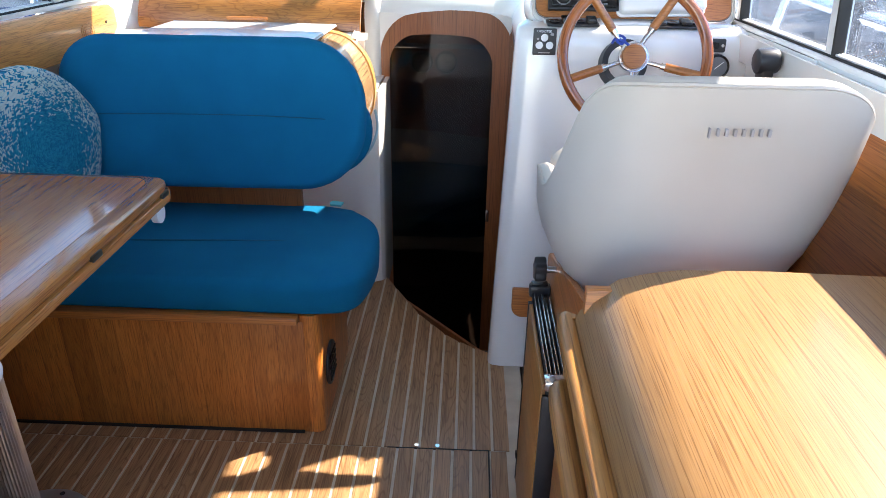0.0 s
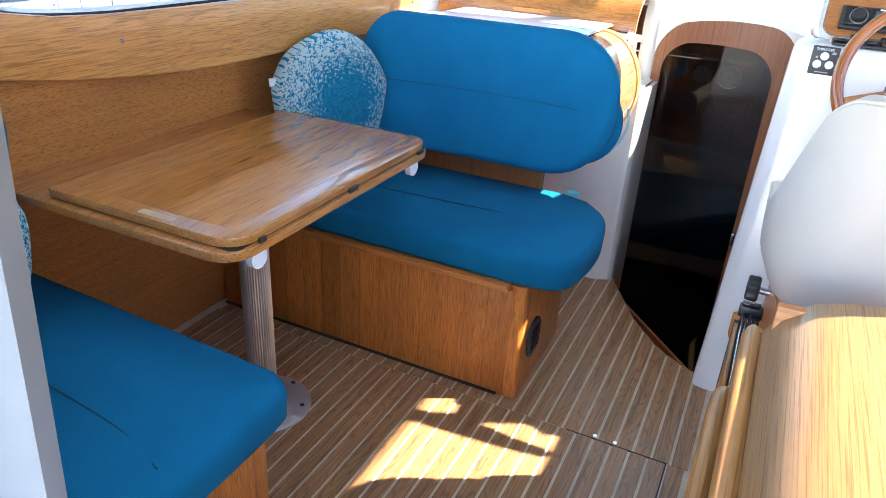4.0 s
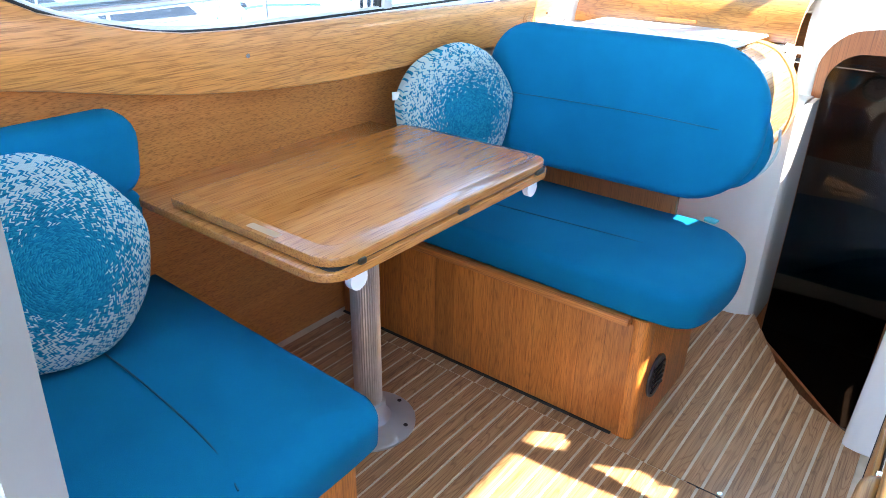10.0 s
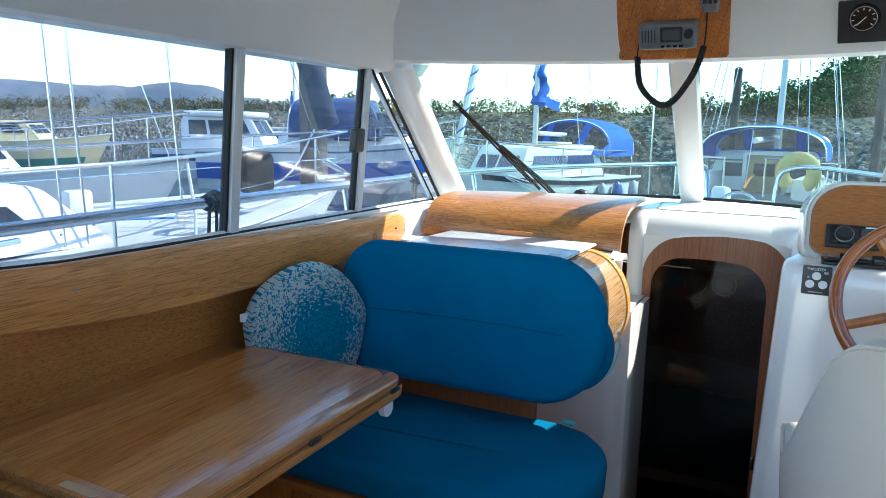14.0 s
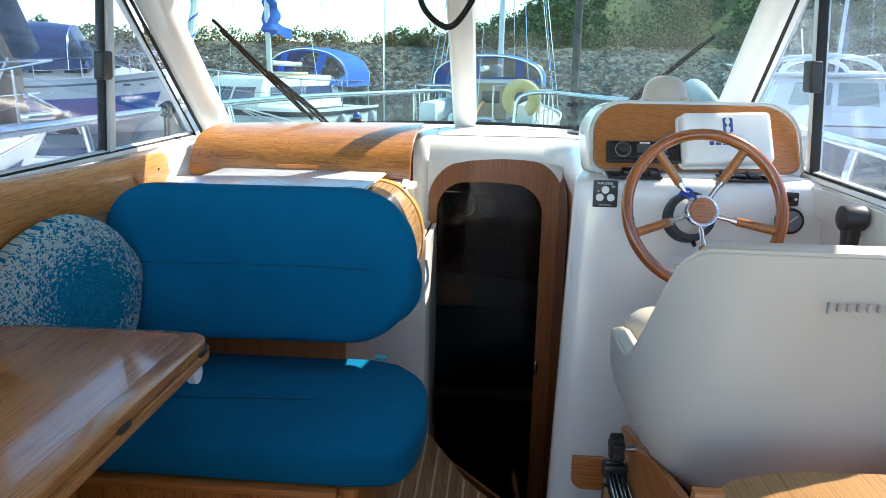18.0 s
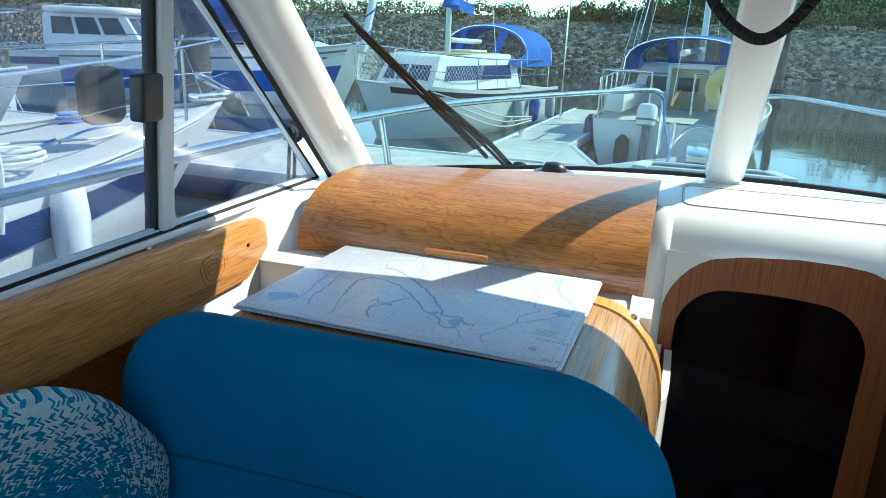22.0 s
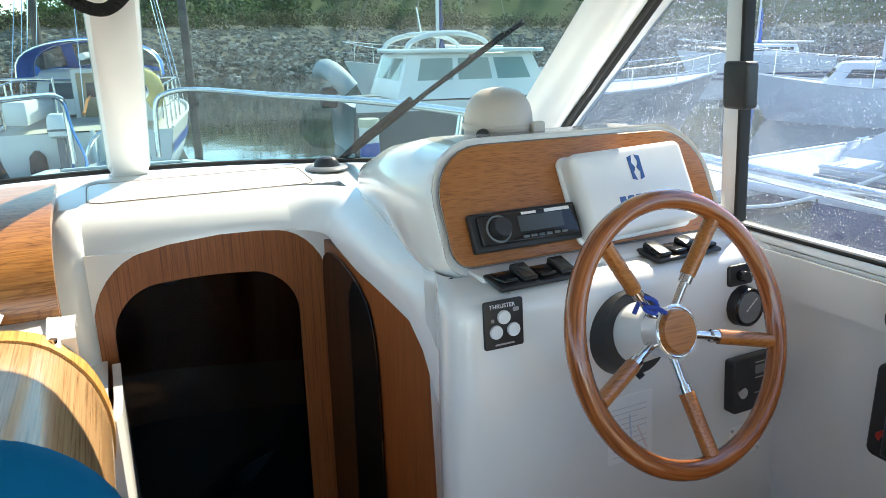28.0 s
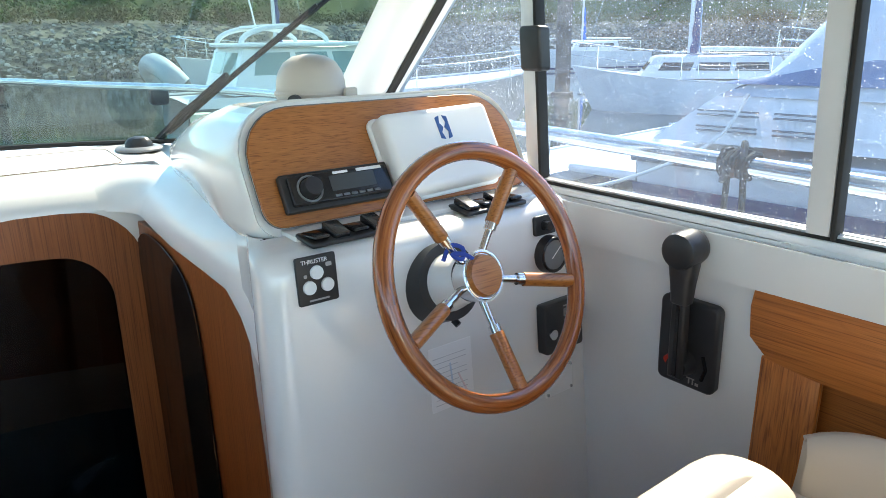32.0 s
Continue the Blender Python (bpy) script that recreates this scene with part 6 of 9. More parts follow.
# lidded vents on the dash
for x, y in ((-0.54, 2.868), (0.295, 2.858)):
    d = thing("dash_vent", "round black demister vent on the dash", "vent", group="demister vents")
    zz = 0.016 if x < 0 else 0.009
    part("ring", loft([[(x + r * math.cos(a / 16 * math.pi), y + r * math.sin(a / 16 * math.pi), z + zz) for a in range(32)] for r, z in ((0.052, 0.995), (0.052, 0.999), (0.047, 1.003), (0.034, 1.004), (0.031, 1.001))], closed=True, cap=True), grey_plastic, d)
    part("cap", loft([[(x + r * math.cos(a / 12 * math.pi), y + r * 0.8 * math.sin(a / 12 * math.pi), z + zz) for a in range(24)] for r, z in ((0.031, 1.0), (0.0295, 1.012), (0.021, 1.022), (0.004, 1.026))], closed=True, cap=True), black, d)
    part("foot", box((x - 0.04, y - 0.02, 0.9845), (x + 0.04, y + 0.02, 0.996 + zz), 0.004), black, d)

# ---- overhead: radio board, gauge panel ----
HD = axes((-0.165, 2.39, 1.573), (1, 0, 0), (0, -0.42, 0.91))
rb = thing("radio_board", "teak board over the windscreen", "board")
part("board", slab(rounded(0.318, 0.19, 0.012), HD, 0.014, 0.004), teak_z, rb)
for x in (-0.145, 0.145):
    part("screw", rod(HD @ Vector((x, -0.082, 0.013)), HD @ Vector((x, -0.082, 0.017)), 0.004, segs=10), steel, rb)
vr = thing("radio_set", "grey marine radio with a small display", "radio")
m = HD @ Matrix.Translation((-0.005, -0.012, 0.0145))
part("body", slab(rounded(0.165, 0.075, 0.012), m, 0.05, 0.01, 3), grey_plastic, vr)
part("screen_bezel", slab(rounded(0.062, 0.044, 0.005), m @ Matrix.Translation((0.012, 0.008, 0.0502)), 0.004, 0.001), black, vr)
part("display", slab(rounded(0.048, 0.03, 0.003), m @ Matrix.Translation((0.012, 0.008, 0.0544)), 0.001, 0.0004, 1), mat("radio_display", (0.1, 0.11, 0.11), 0.2), vr)
part("knob", rod(m @ Vector((0.06, 0.01, 0.049)), m @ Vector((0.06, 0.01, 0.064)), 0.013, 0.012, 20), black, vr)
for k in range(5):
    part("speaker_slot", slab(rounded(0.003, 0.036, 0.001), m @ Matrix.Translation((-0.07 + 0.009 * k, 0.004, 0.0502)), 0.001, 0.0004, 1), black, vr)
for k in range(4):
    part("button", slab(rounded(0.011, 0.007, 0.002), m @ Matrix.Translation((-0.012 + 0.017 * k, -0.026, 0.0502)), 0.003, 0.001, 1), black_gloss, vr)
mk = thing("radio_microphone", "grey handheld radio microphone in its clip", "microphone")
m2 = HD @ Matrix.Translation((0.108, 0.092, 0.0145))
part("case", slab([(-0.02, -0.045), (0.02, -0.045), (0.03, 0.0), (0.032, 0.045), (-0.032, 0.045), (-0.03, 0.0)], m2, 0.035, 0.008, 3), grey_plastic, mk)
for x in (-0.014, 0.0, 0.014):
    part("button", slab(rounded(0.01, 0.014, 0.002), m2 @ Matrix.Translation((x, -0.012, 0.0352)), 0.003, 0.001, 1), black, mk)
a0, a1 = HD @ Vector((-0.088, -0.02, 0.03)), HD @ Vector((0.1, 0.05, 0.04))
guide = smooth_line([a0, a0 + Vector((0.0, -0.02, -0.06)), a0 + Vector((0.02, -0.03, -0.15)), (a0 + a1) / 2 + Vector((0, -0.03, -0.23)), a1 + Vector((-0.03, -0.03, -0.19)), a1 + Vector((0, -0.02, -0.1)), a1], 26)
part("lead", tube(guide[:28], 0.0022, 6), rubber, mk)
coil = []
for i, p in enumerate(guide[26:-26]):
    d = (guide[27 + i] - guide[25 + i]).normalized()
    s = d.orthogonal().normalized()
    s = Vector((0, -1, 0)) - d * d.dot(Vector((0, -1, 0)))
    s.normalize()
    u = d.cross(s)
    for j in range(5):
        a = 2 * math.pi * (i * 5 + j) / 6
        coil.append(p + d * 0.0 + (s * math.cos(a) + u * math.sin(a)) * 0.0072)
part("coil", tube(coil, 0.003, 6), rubber, mk, "coiled black lead")
part("lead_end", tube(guide[-28:], 0.0022, 6), rubber, mk)

gp = thing("gauge_panel", "black panel with a round gauge and heater knobs over the windscreen", "control panel")
m = axes((0.392, 2.300, 1.5545), (1, -0.22, 0), (0, -0.42, 0.91))
part("plate", slab(rounded(0.27, 0.11, 0.004), m, 0.006, 0.002), black, gp)
for x, r in ((-0.075, 0.036), (0.02, 0.02), (0.085, 0.02)):
    part("bezel", rod(m @ Vector((x, 0.01 if r > 0.03 else -0.02, 0.005)), m @ Vector((x, 0.01 if r > 0.03 else -0.02, 0.016)), r, r * 0.95, 28), black_gloss, gp)
part("dial_ring", tube([m @ Vector((-0.075 + 0.03 * math.cos(a / 14 * math.pi), 0.01 + 0.03 * math.sin(a / 14 * math.pi), 0.0165)) for a in range(28)], 0.0009, 6, True), print_grey, gp)
for k in range(9):
    a = radians(-40 + 260 * k / 8)
    part("tick", tube([m @ Vector((-0.075 + 0.021 * math.cos(a), 0.01 + 0.021 * math.sin(a), 0.0168)), m @ Vector((-0.075 + 0.027 * math.cos(a), 0.01 + 0.027 * math.sin(a), 0.0168))], 0.001, 5), print_white, gp)
part("needle", tube([m @ Vector((-0.069, 0.014, 0.0172)), m @ Vector((-0.09, -0.006, 0.0172))], 0.0011, 5), print_white, gp)
part("knob_light", rod(m @ Vector((0.085, -0.02, 0.016)), m @ Vector((0.085, -0.02, 0.026)), 0.011, 0.01, 18), grey_plastic, gp)
part("socket", slab(rounded(0.09, 0.024, 0.003), m @ Matrix.Translation((0.055, 0.03, 0.0062)), 0.003, 0.001, 1), black_gloss, gp)
part("print_bar", slab(rounded(0.06, 0.005, 0.001), m @ Matrix.Translation((0.05, -0.047, 0.0062)), 0.0008, 0.0002, 1), print_white, gp)

# ---- galley unit and helm seat ----
galley_rail = wood("galley_solid_oak", (0.33, 0.14, 0.036), (0.46, 0.215, 0.06), (0.55, 0.29, 0.1), "y", rough=0.4, coat=0.15, rings=0.1)
GX = 0.016
ga = thing("galley_unit", "oak galley unit with a curved lid and handrail", "cabinet")
prof = [(0.235, 0.60), (0.237, 0.645), (0.243, 0.676), (0.258, 0.703), (0.289, 0.728), (0.325, 0.738), (0.37, 0.745), (0.5, 0.747), (0.8, 0.742)]
part("lid", thick_skin([[(x, y, z) for x, z in prof] for y in (0.02, 0.3, 0.7, 1.03)], -0.018), galley_oak, ga, "pale oak lid with a curved front")
part("side", box((0.214, 0.0, 0.0), (0.232, 1.03, 0.60), 0.003), oak_y, ga)
part("fore_board", slab([(1.03, 0.0), (1.52, 0.0), (1.52, 0.545), (1.505, 0.556), (1.4, 0.585), (1.2, 0.645), (1.03, 0.69)], axes((0.242, 0, 0), (0, 1, 0), (0, 0, 1)), 0.014, 0.003), teak_y, ga)
part("fore_end", box((0.232, 1.01, 0.0), (0.79, 1.028, 0.735), 0.002), teak_x, ga)
part("handrail", tube(smooth_line([(0.212, 0.0, 0.655), (0.212, 0.5, 0.655), (0.212, 1.0, 0.66), (0.222, 1.03, 0.66)], 5), 0.016, 12), galley_rail, ga, "rounded pale handrail")
part("pull", tube(smooth_line([(0.215, 0.95, 0.60), (0.2, 0.935, 0.612), (0.19, 0.89, 0.617), (0.188, 0.6, 0.615), (0.188, 0.25, 0.613), (0.2, 0.2, 0.605), (0.215, 0.185, 0.585)], 5), 0.015, 12), galley_rail, ga, "long wooden pull")
fb = thing("folding_rack", "black folding rack with ribbed leaves, oak-faced, against the galley side", "rack")
part("oak_face", box((0.194, 1.112, 0.0), (0.202, 1.395, 0.488), 0.002), galley_rail, fb, "oak-veneered outer face")
part("edge_strip", box((0.1925, 1.396, 0.0), (0.203, 1.404, 0.49), 0.001), black, fb)
part("end_plate", box((0.196, 1.104, 0.0), (0.240, 1.1115, 0.47), 0.002), black, fb)
for k in range(5):
    part("leaf", box((0.2035 + 0.0075 * k, 1.112, 0.01), (0.2085 + 0.0075 * k, 1.43, 0.497 - 0.004 * (k % 2)), 0.0015), black, fb)
    part("leaf_edge", box((0.2047 + 0.0075 * k, 1.12, 0.4965 - 0.004 * (k % 2)), (0.2072 + 0.0075 * k, 1.42, 0.4995 - 0.004 * (k % 2)), 0.0008), steel, fb, "thin metal edge")
part("top_clip", box((0.196, 1.425, 0.485), (0.242, 1.45, 0.512), 0.005), black, fb)
part("top_latch", box((0.20, 1.43, 0.511), (0.235, 1.445, 0.518), 0.002), black_gloss, fb)
part("clasp", box((0.198, 1.098, 0.484), (0.242, 1.126, 0.504), 0.004), chrome, fb)
part("hinge_pin", box((0.19, 1.392, 0.065), (0.196, 1.408, 0.08), 0.002), rubber, fb)
sd = thing("fold_step", "small rounded oak footrest flap on the console", "footrest")
part("board", slab(rounded(0.085, 0.088, (0.03, 0.004, 0.004, 0.006), 5), axes((0.255, 1.878, 0.218), (1, 0, 0), (0, 0.1, 1)), 0.018, 0.004), teak_x, sd)
kb = thing("clamp_knob", "black star knob on the seat slide", "knob")
part("knob", slab([(0.024 * (1 + 0.12 * math.cos(5 * a)) * math.cos(a), 0.024 * (1 + 0.12 * math.cos(5 * a)) * math.sin(a)) for a in [k * math.pi / 20 for k in range(40)]], axes((0.233, 1.383, 0.576), (0, 1, 0), (0, 0, 1)) @ Matrix.Translation((0, 0, -0.02)), 0.024, 0.005), black, kb)
part("stem", rod((0.225, 1.383, 0.576), (0.27, 1.383, 0.576), 0.007), steel, kb)
for unit in (ga, fb):
    for ob in unit.children:
        for v in ob.data.vertices:
            v.co.x += GX

hs = thing("helm_seat", "cream vinyl helm seat with a wraparound shell back", "seat")
# the shell: a bowl bent about a vertical axis, higher in the middle
rows_o, rows_i = [], []
SX, SY = 0.445, 1.36
SIDES = ((0.60, 0.295, 0.60), (0.65, 0.238, 0.63), (0.71, 0.21, 0.672), (0.78, 0.206, 0.697), (0.86, 0.216, 0.715), (0.95, 0.23, 0.725), (1.02, 0.238, 0.728))


def seat_side(z):
    for (a, p, q), (b_, r, w) in zip(SIDES, SIDES[1:]):
        if z <= b_:
            f = (z - a) / (b_ - a)
            return p + (r - p) * f, q + (w - q) * f
    return SIDES[-1][1:]


for j in range(13):
    v = j / 12
    ro, ri = [], []
    for i in range(57):
        u = -1 + 2 * i / 56
        a = u * radians(112)
        d = abs(math.degrees(a))
        # rim: tall and gently arched behind, falling to the arms
        if a > 0 and 10 < d < 84:
            rim_z = 1.006 - 0.09 * ((d - 10) / 52) ** 1.8 if d < 62 else 0.916 - 0.132 * (1 - (1 - (d - 62) / 22) ** 1.4)
        elif d < 40:
            rim_z = 1.006 - 0.008 * (d / 40) ** 2
        elif d < 62:
            rim_z = 0.998 - 0.045 * ((d - 40) / 22) ** 2
        elif d < 84:
            f = (d - 62) / 22
            rim_z = 0.953 - 0.169 * (1 - (1 - f) ** 1.6)
        else:
            rim_z = 0.784 - 0.03 * ((d - 84) / 28) ** 2
        z = 0.60 + (rim_z - 0.60) * v
        xl, xr = seat_side(z)
        cx, w = (xl + xr) / 2, (xr - xl) / 2
        wy = 0.235 * (0.9 + 0.1 * v)
        sa, ca = math.copysign(abs(math.sin(a)) ** 0.62, a), math.copysign(abs(math.cos(a)) ** 0.62, math.cos(a))
        th_ = 0.05 - 0.012 * v
        ro.append((cx + w * sa, SY - wy * ca, z))
        ri.append((cx + (w - th_) * sa, SY - (wy - th_) * ca, z))
    rows_o.append(ro)
    rows_i.append(ri)
top_mid = [tuple((Vector(p) + Vector(q)) / 2 + Vector((0, 0, 0.014))) for p, q in zip(rows_o[-1], rows_i[-1])]
part("shell", loft(rows_o + [[tuple((Vector(p) * 0.8 + Vector(q) * 0.2) + Vector((0, 0, 0.010))) for p, q in zip(rows_o[-1], rows_i[-1])], top_mid, [tuple((Vector(p) * 0.2 + Vector(q) * 0.8) + Vector((0, 0, 0.010))) for p, q in zip(rows_o[-1], rows_i[-1])]] + rows_i[::-1]), vinyl, hs, "smooth cream vinyl shell")
part("piping", tube([tuple(Vector(p) * 0.92 + Vector(q) * 0.08 + Vector((0, 0, 0.004))) for p, q in zip(rows_o[-1], rows_i[-1])], 0.004, 6), vinyl, hs)
part("seat_pad", slab(rounded(0.36, 0.38, 0.1, 6), Matrix.Translation((SX, 1.37, 0.62)), 0.11, 0.035, 4, 0.015), vinyl, hs)
part("bolster", slab(rounded(0.30, 0.13, 0.06, 6), Matrix.Translation((0.385, 1.465, 0.655)), 0.155, 0.05, 5, 0.01), vinyl, hs, "raised front bolster")
part("seat_box", box((SX - 0.13, 1.25, 0.54), (SX + 0.13, 1.50, 0.65), 0.01), black, hs)
part("pedestal", rod((SX, 1.38, 0.0), (SX, 1.38, 0.58), 0.05, segs=24), aluminium, hs)
part("foot", rod((SX, 1.38, 0.0), (SX, 1.38, 0.02), 0.13, 0.12, 28), aluminium, hs)
LM = axes((0.459, 1.1165, 0.945), (1, 0.03, 0), (0, -0.03, 1))
for k, (w, h) in enumerate(((0.006, 0.018), (0.010, 0.013), (0.011, 0.013), (0.011, 0.013), (0.011, 0.013), (0.010, 0.013), (0.011, 0.013), (0.011, 0.013))):
    part("logo_bar", slab(rounded(w * 0.42, h * 0.85, 0.001), LM @ Matrix.Translation((-0.04 + 0.0125 * k, 0.0 if k else -0.001, -0.004)), 0.006, 0.0002, 1), print_grey, hs)
# ---- outside: water, own foredeck ----
water = mat("harbour_water", (0.025, 0.04, 0.042), 0.05)
t, b = nodes(water)
nz = add(t, "ShaderNodeTexNoise", Scale=1.6, Detail=3.0)
t.links.new(coords(t, (1, 1, 1)), nz.inputs["Vector"])
bump(t, b, nz.outputs[0], 0.05, 0.05)
WL = -0.5
bm = bmesh.new()
bm.faces.new([bm.verts.new(p) for p in ((-900, -900, WL), (900, -900, WL), (900, 900, WL), (-900, 900, WL))])
tagged(link("water", bm, water, smooth=False), "calm harbour water", "water", "", "structure")

own = thing("own_hull", "white hull and foredeck of the motor cruiser", "boat hull", kind="structure")
CX = -0.14


def half(y):
    pts = [(-3.5, 1.3), (0.0, 1.35), (2.5, 1.33), (3.6, 1.22), (4.5, 0.95), (5.3, 0.55), (5.8, 0.2), (6.0, 0.02)]
    for (a, p), (c, q) in zip(pts, pts[1:]):
        if y <= c:
            return p + (q - p) * (y - a) / (c - a)
    return 0.02


ys = (-3.5, -1, 1, 2.2, 3.0, 3.6, 4.1, 4.5, 4.9, 5.3, 5.6, 5.8, 6.0)
part("topsides_port", loft([[(CX - half(y) * f, y - g, z) for f, g, z in ((1.0, 0, 0.62), (0.99, 0.02, 0.5), (0.9, 0.15, 0.0), (0.72, 0.4, WL - 0.1))] for y in ys]), hull_white, own)
part("topsides_starboard", loft([[(CX + half(y) * f, y - g, z) for f, g, z in ((1.0, 0, 0.62), (0.99, 0.02, 0.5), (0.9, 0.15, 0.0), (0.72, 0.4, WL - 0.1))] for y in ys]), hull_white, own)
part("side_deck", loft([[(CX + half(y) * u, y, 0.63 + 0.02 * (1 - u * u)) for u in (-1, -0.8, 0.8, 1)] for y in ys[5:]]), nonslip, own, "grey nonslip deck")
for sx, q in ((-1, ((1.22, 0.64), (1.1, 0.8), (0.985, 0.955))), (1, ((0.99, 0.64), (0.985, 0.8), (0.965, 0.955)))):
    part("side_deck", loft([[(CX + sx * half(y), y, 0.63)] + [(CX + sx * w * (1 if y < 3 else 0.9), y, z if y < 3 else 0.64) for w, z in q] for y in (-3.4, 0, 1.5, 2.75, 3.6)]), hull_white, own)
PROFILE = ((2.98, 0.93, 0.955), (3.2, 0.9, 0.945), (3.53, 0.845, 0.918), (3.97, 0.728, 0.864), (4.3, 0.6, 0.80), (4.5, 0.5, 0.72), (4.6, 0.46, 0.64))
rows = []
for y, w, z in PROFILE:
    rows.append([(CX + (w * u * (1.06 if abs(u) == 1 else 1) if abs(u) > 0.3 else 0.2 * u / 0.3), y - 0.28 * (u * u if y < 3.1 else 0.6 * u * u if y < 3.3 else 0), z - (0.32 if abs(u) == 1 else 0.03 * u * u)) for u in (-1, -0.96, -0.6, -0.3, 0.3, 0.6, 0.96, 1)])
bm = loft(rows)
# Unseen hatch, cut and glazed to let daylight into the fore cabin.
hole = [f for f in bm.faces if abs(f.calc_center_median().x - CX) < 0.05 and 3.6 < f.calc_center_median().y < 3.9]
bmesh.ops.delete(bm, geom=hole, context="FACES_ONLY")
part("coachroof", bm, nonslip, own, "grey nonslip coachroof")
HM = Matrix.Translation((CX, 3.75, 0.892)) @ Matrix.Rotation(radians(-7), 4, "X")
for x0, y0, w0, h0 in ((-0.225, 0, 0.05, 0.52), (0.225, 0, 0.05, 0.52), (0, -0.245, 0.4, 0.05), (0, 0.245, 0.4, 0.05)):
    part("hatch_frame", obox(HM @ Matrix.Translation((x0, y0, 0.012)), (w0, h0, 0.03), 0.008), aluminium, own)
hl = part("hatch_lens", slab(rounded(0.41, 0.44, 0.02), HM @ Matrix.Translation((0, 0, 0.012)), 0.006, 0.001, 1), glass("smoked_hatch", 0.0, (0.5, 0.48, 0.45)), own)
hl.visible_shadow = False
RAIL_P = smooth_line([(-1.33, 0.6, 1.02), (-1.335, 2.4, 1.045), (-1.31, 3.2, 1.05), (-1.19, 4.1, 1.05), (-0.89, 4.9, 1.05), (-0.5, 5.7, 1.05), (-0.4, 5.85, 1.03), (-0.375, 5.9, 0.95), (-0.37, 5.88, 0.64)], 6)
RAIL_S = smooth_line([(0.86, 0.6, 1.02), (0.95, 2.2, 1.045), (1.03, 3.2, 1.05), (0.93, 4.2, 1.05), (0.62, 5.0, 1.05), (0.36, 5.75, 1.05), (0.2, 5.9, 1.03), (0.12, 5.93, 0.95), (0.1, 5.9, 0.64)], 6)
KSTAN = 14
for nm, line in (("port", RAIL_P), ("starboard", RAIL_S)):
    rl = thing("bow_rail", "stainless steel bow rail on its stanchions", "rail", group="bow rails")
    part("top_rail", tube(line, 0.016, 10), steel, rl)
    for k in (6, KSTAN):
        p = line[k]
        f = Vector((CX + (p.x - CX) * 0.93, p.y - 0.02, 0.64))
        part("stanchion", rod(p, f, 0.0125, segs=10), steel, rl)
        part("foot", rod(f, f + Vector((0, 0, 0.015)), 0.035, 0.03, 14), steel, rl)
bl = thing("bow_roller", "stainless anchor roller and hoop at the bow", "anchor roller")
part("cheeks", box((-0.2, 5.6, 0.64), (-0.06, 6.2, 0.70), 0.01), steel, bl)
part("hoop", tube([(-0.13 + 0.17 * math.cos(k / 12 * math.pi), 5.75, 0.65 + 0.2 * math.sin(k / 12 * math.pi)) for k in range(13)], 0.011, 8), steel, bl)
cl = thing("deck_cleat", "stainless mooring cleat on the foredeck", "cleat")
part("horn", tube([(-0.86, 4.52, 0.72), (-0.8, 4.57, 0.715), (-0.7, 4.65, 0.715), (-0.64, 4.7, 0.72)], 0.011, 8), steel, cl)
for x, y in ((-0.79, 4.58), (-0.71, 4.64)):
    part("post", rod((x, y, 0.645), (x, y, 0.715), 0.014, segs=10), steel, cl)
ml = thing("mooring_line", "blue mooring line led over the bow", "rope")
part("line", tube(smooth_line([(-0.7, 4.64, 0.73), (-0.5, 5.0, 0.68), (-0.3, 5.4, 0.67), (-0.35, 5.8, 0.85), (-0.38, 5.9, 0.98), (-0.4, 6.1, 0.5), (-0.6, 7.0, -0.05)], 6), 0.008, 6), rope_blue, ml)


wiper_black = mottled(mat("wiper_black", (0.006, 0.006, 0.007), 0.8, spec=0.1), (0.004, 0.004, 0.005), (0.009, 0.009, 0.01), 30.0)


def wiper(name, base, tip, mid, low, label):
    w = thing("wiper", label, "wiper", group="windscreen wipers")
    b0, t0, m0, l0 = Vector(base), Vector(tip), Vector(mid), Vector(low)
    side = (t0 - l0).normalized().cross(Vector((0, 0.7, 0.7))) * 0.009
    part("arm", tube([b0, b0.lerp(m0, 0.35) + Vector((0, 0.014, 0.01)), m0 + Vector((0, 0.01, 0.008))], 0.007, 8), wiper_black, w)
    part("arm_rod", tube([b0 + side * 1.6, b0.lerp(m0, 0.5) + side * 1.2 + Vector((0, 0.01, 0.008)), m0 + side], 0.0042, 8), wiper_black, w)
    part("blade", tube([l0, l0.lerp(t0, 0.5) + Vector((0, 0.004, 0.004)), t0], 0.0055, 6), wiper_black, w)
    part("blade_spine", tube([l0.lerp(t0, 0.08) + side, l0.lerp(t0, 0.5) + side * 1.2, l0.lerp(t0, 0.92) + side], 0.004, 6), wiper_black, w)
    for f in (0.25, 0.75):
        c = l0.lerp(t0, f)
        part("claw", tube([c - side * 0.5, c + side * 0.6 + Vector((0, 0.008, 0.006)), c + side * 1.3], 0.0045, 6), wiper_black, w)
    part("pivot", rod(b0 - Vector((0, 0.01, 0.02)), b0 + Vector((0, 0.02, 0.02)), 0.02, segs=14), black, w)


def on_screen(u, s, d=0.025):
    return ws(u, s) + Vector((0, d * 0.7, d))


wiper("wiper", on_screen(-0.60, -0.1, 0.02), on_screen(-0.92, 0.72), on_screen(-0.8, 0.36), on_screen(-0.685, 0.0), "black windscreen wiper parked across the port pane")
wiper("wiper", on_screen(0.58, -0.1, 0.02), on_screen(0.915, 0.66), on_screen(0.735, 0.28), on_screen(0.62, -0.01), "black windscreen wiper across the starboard pane")

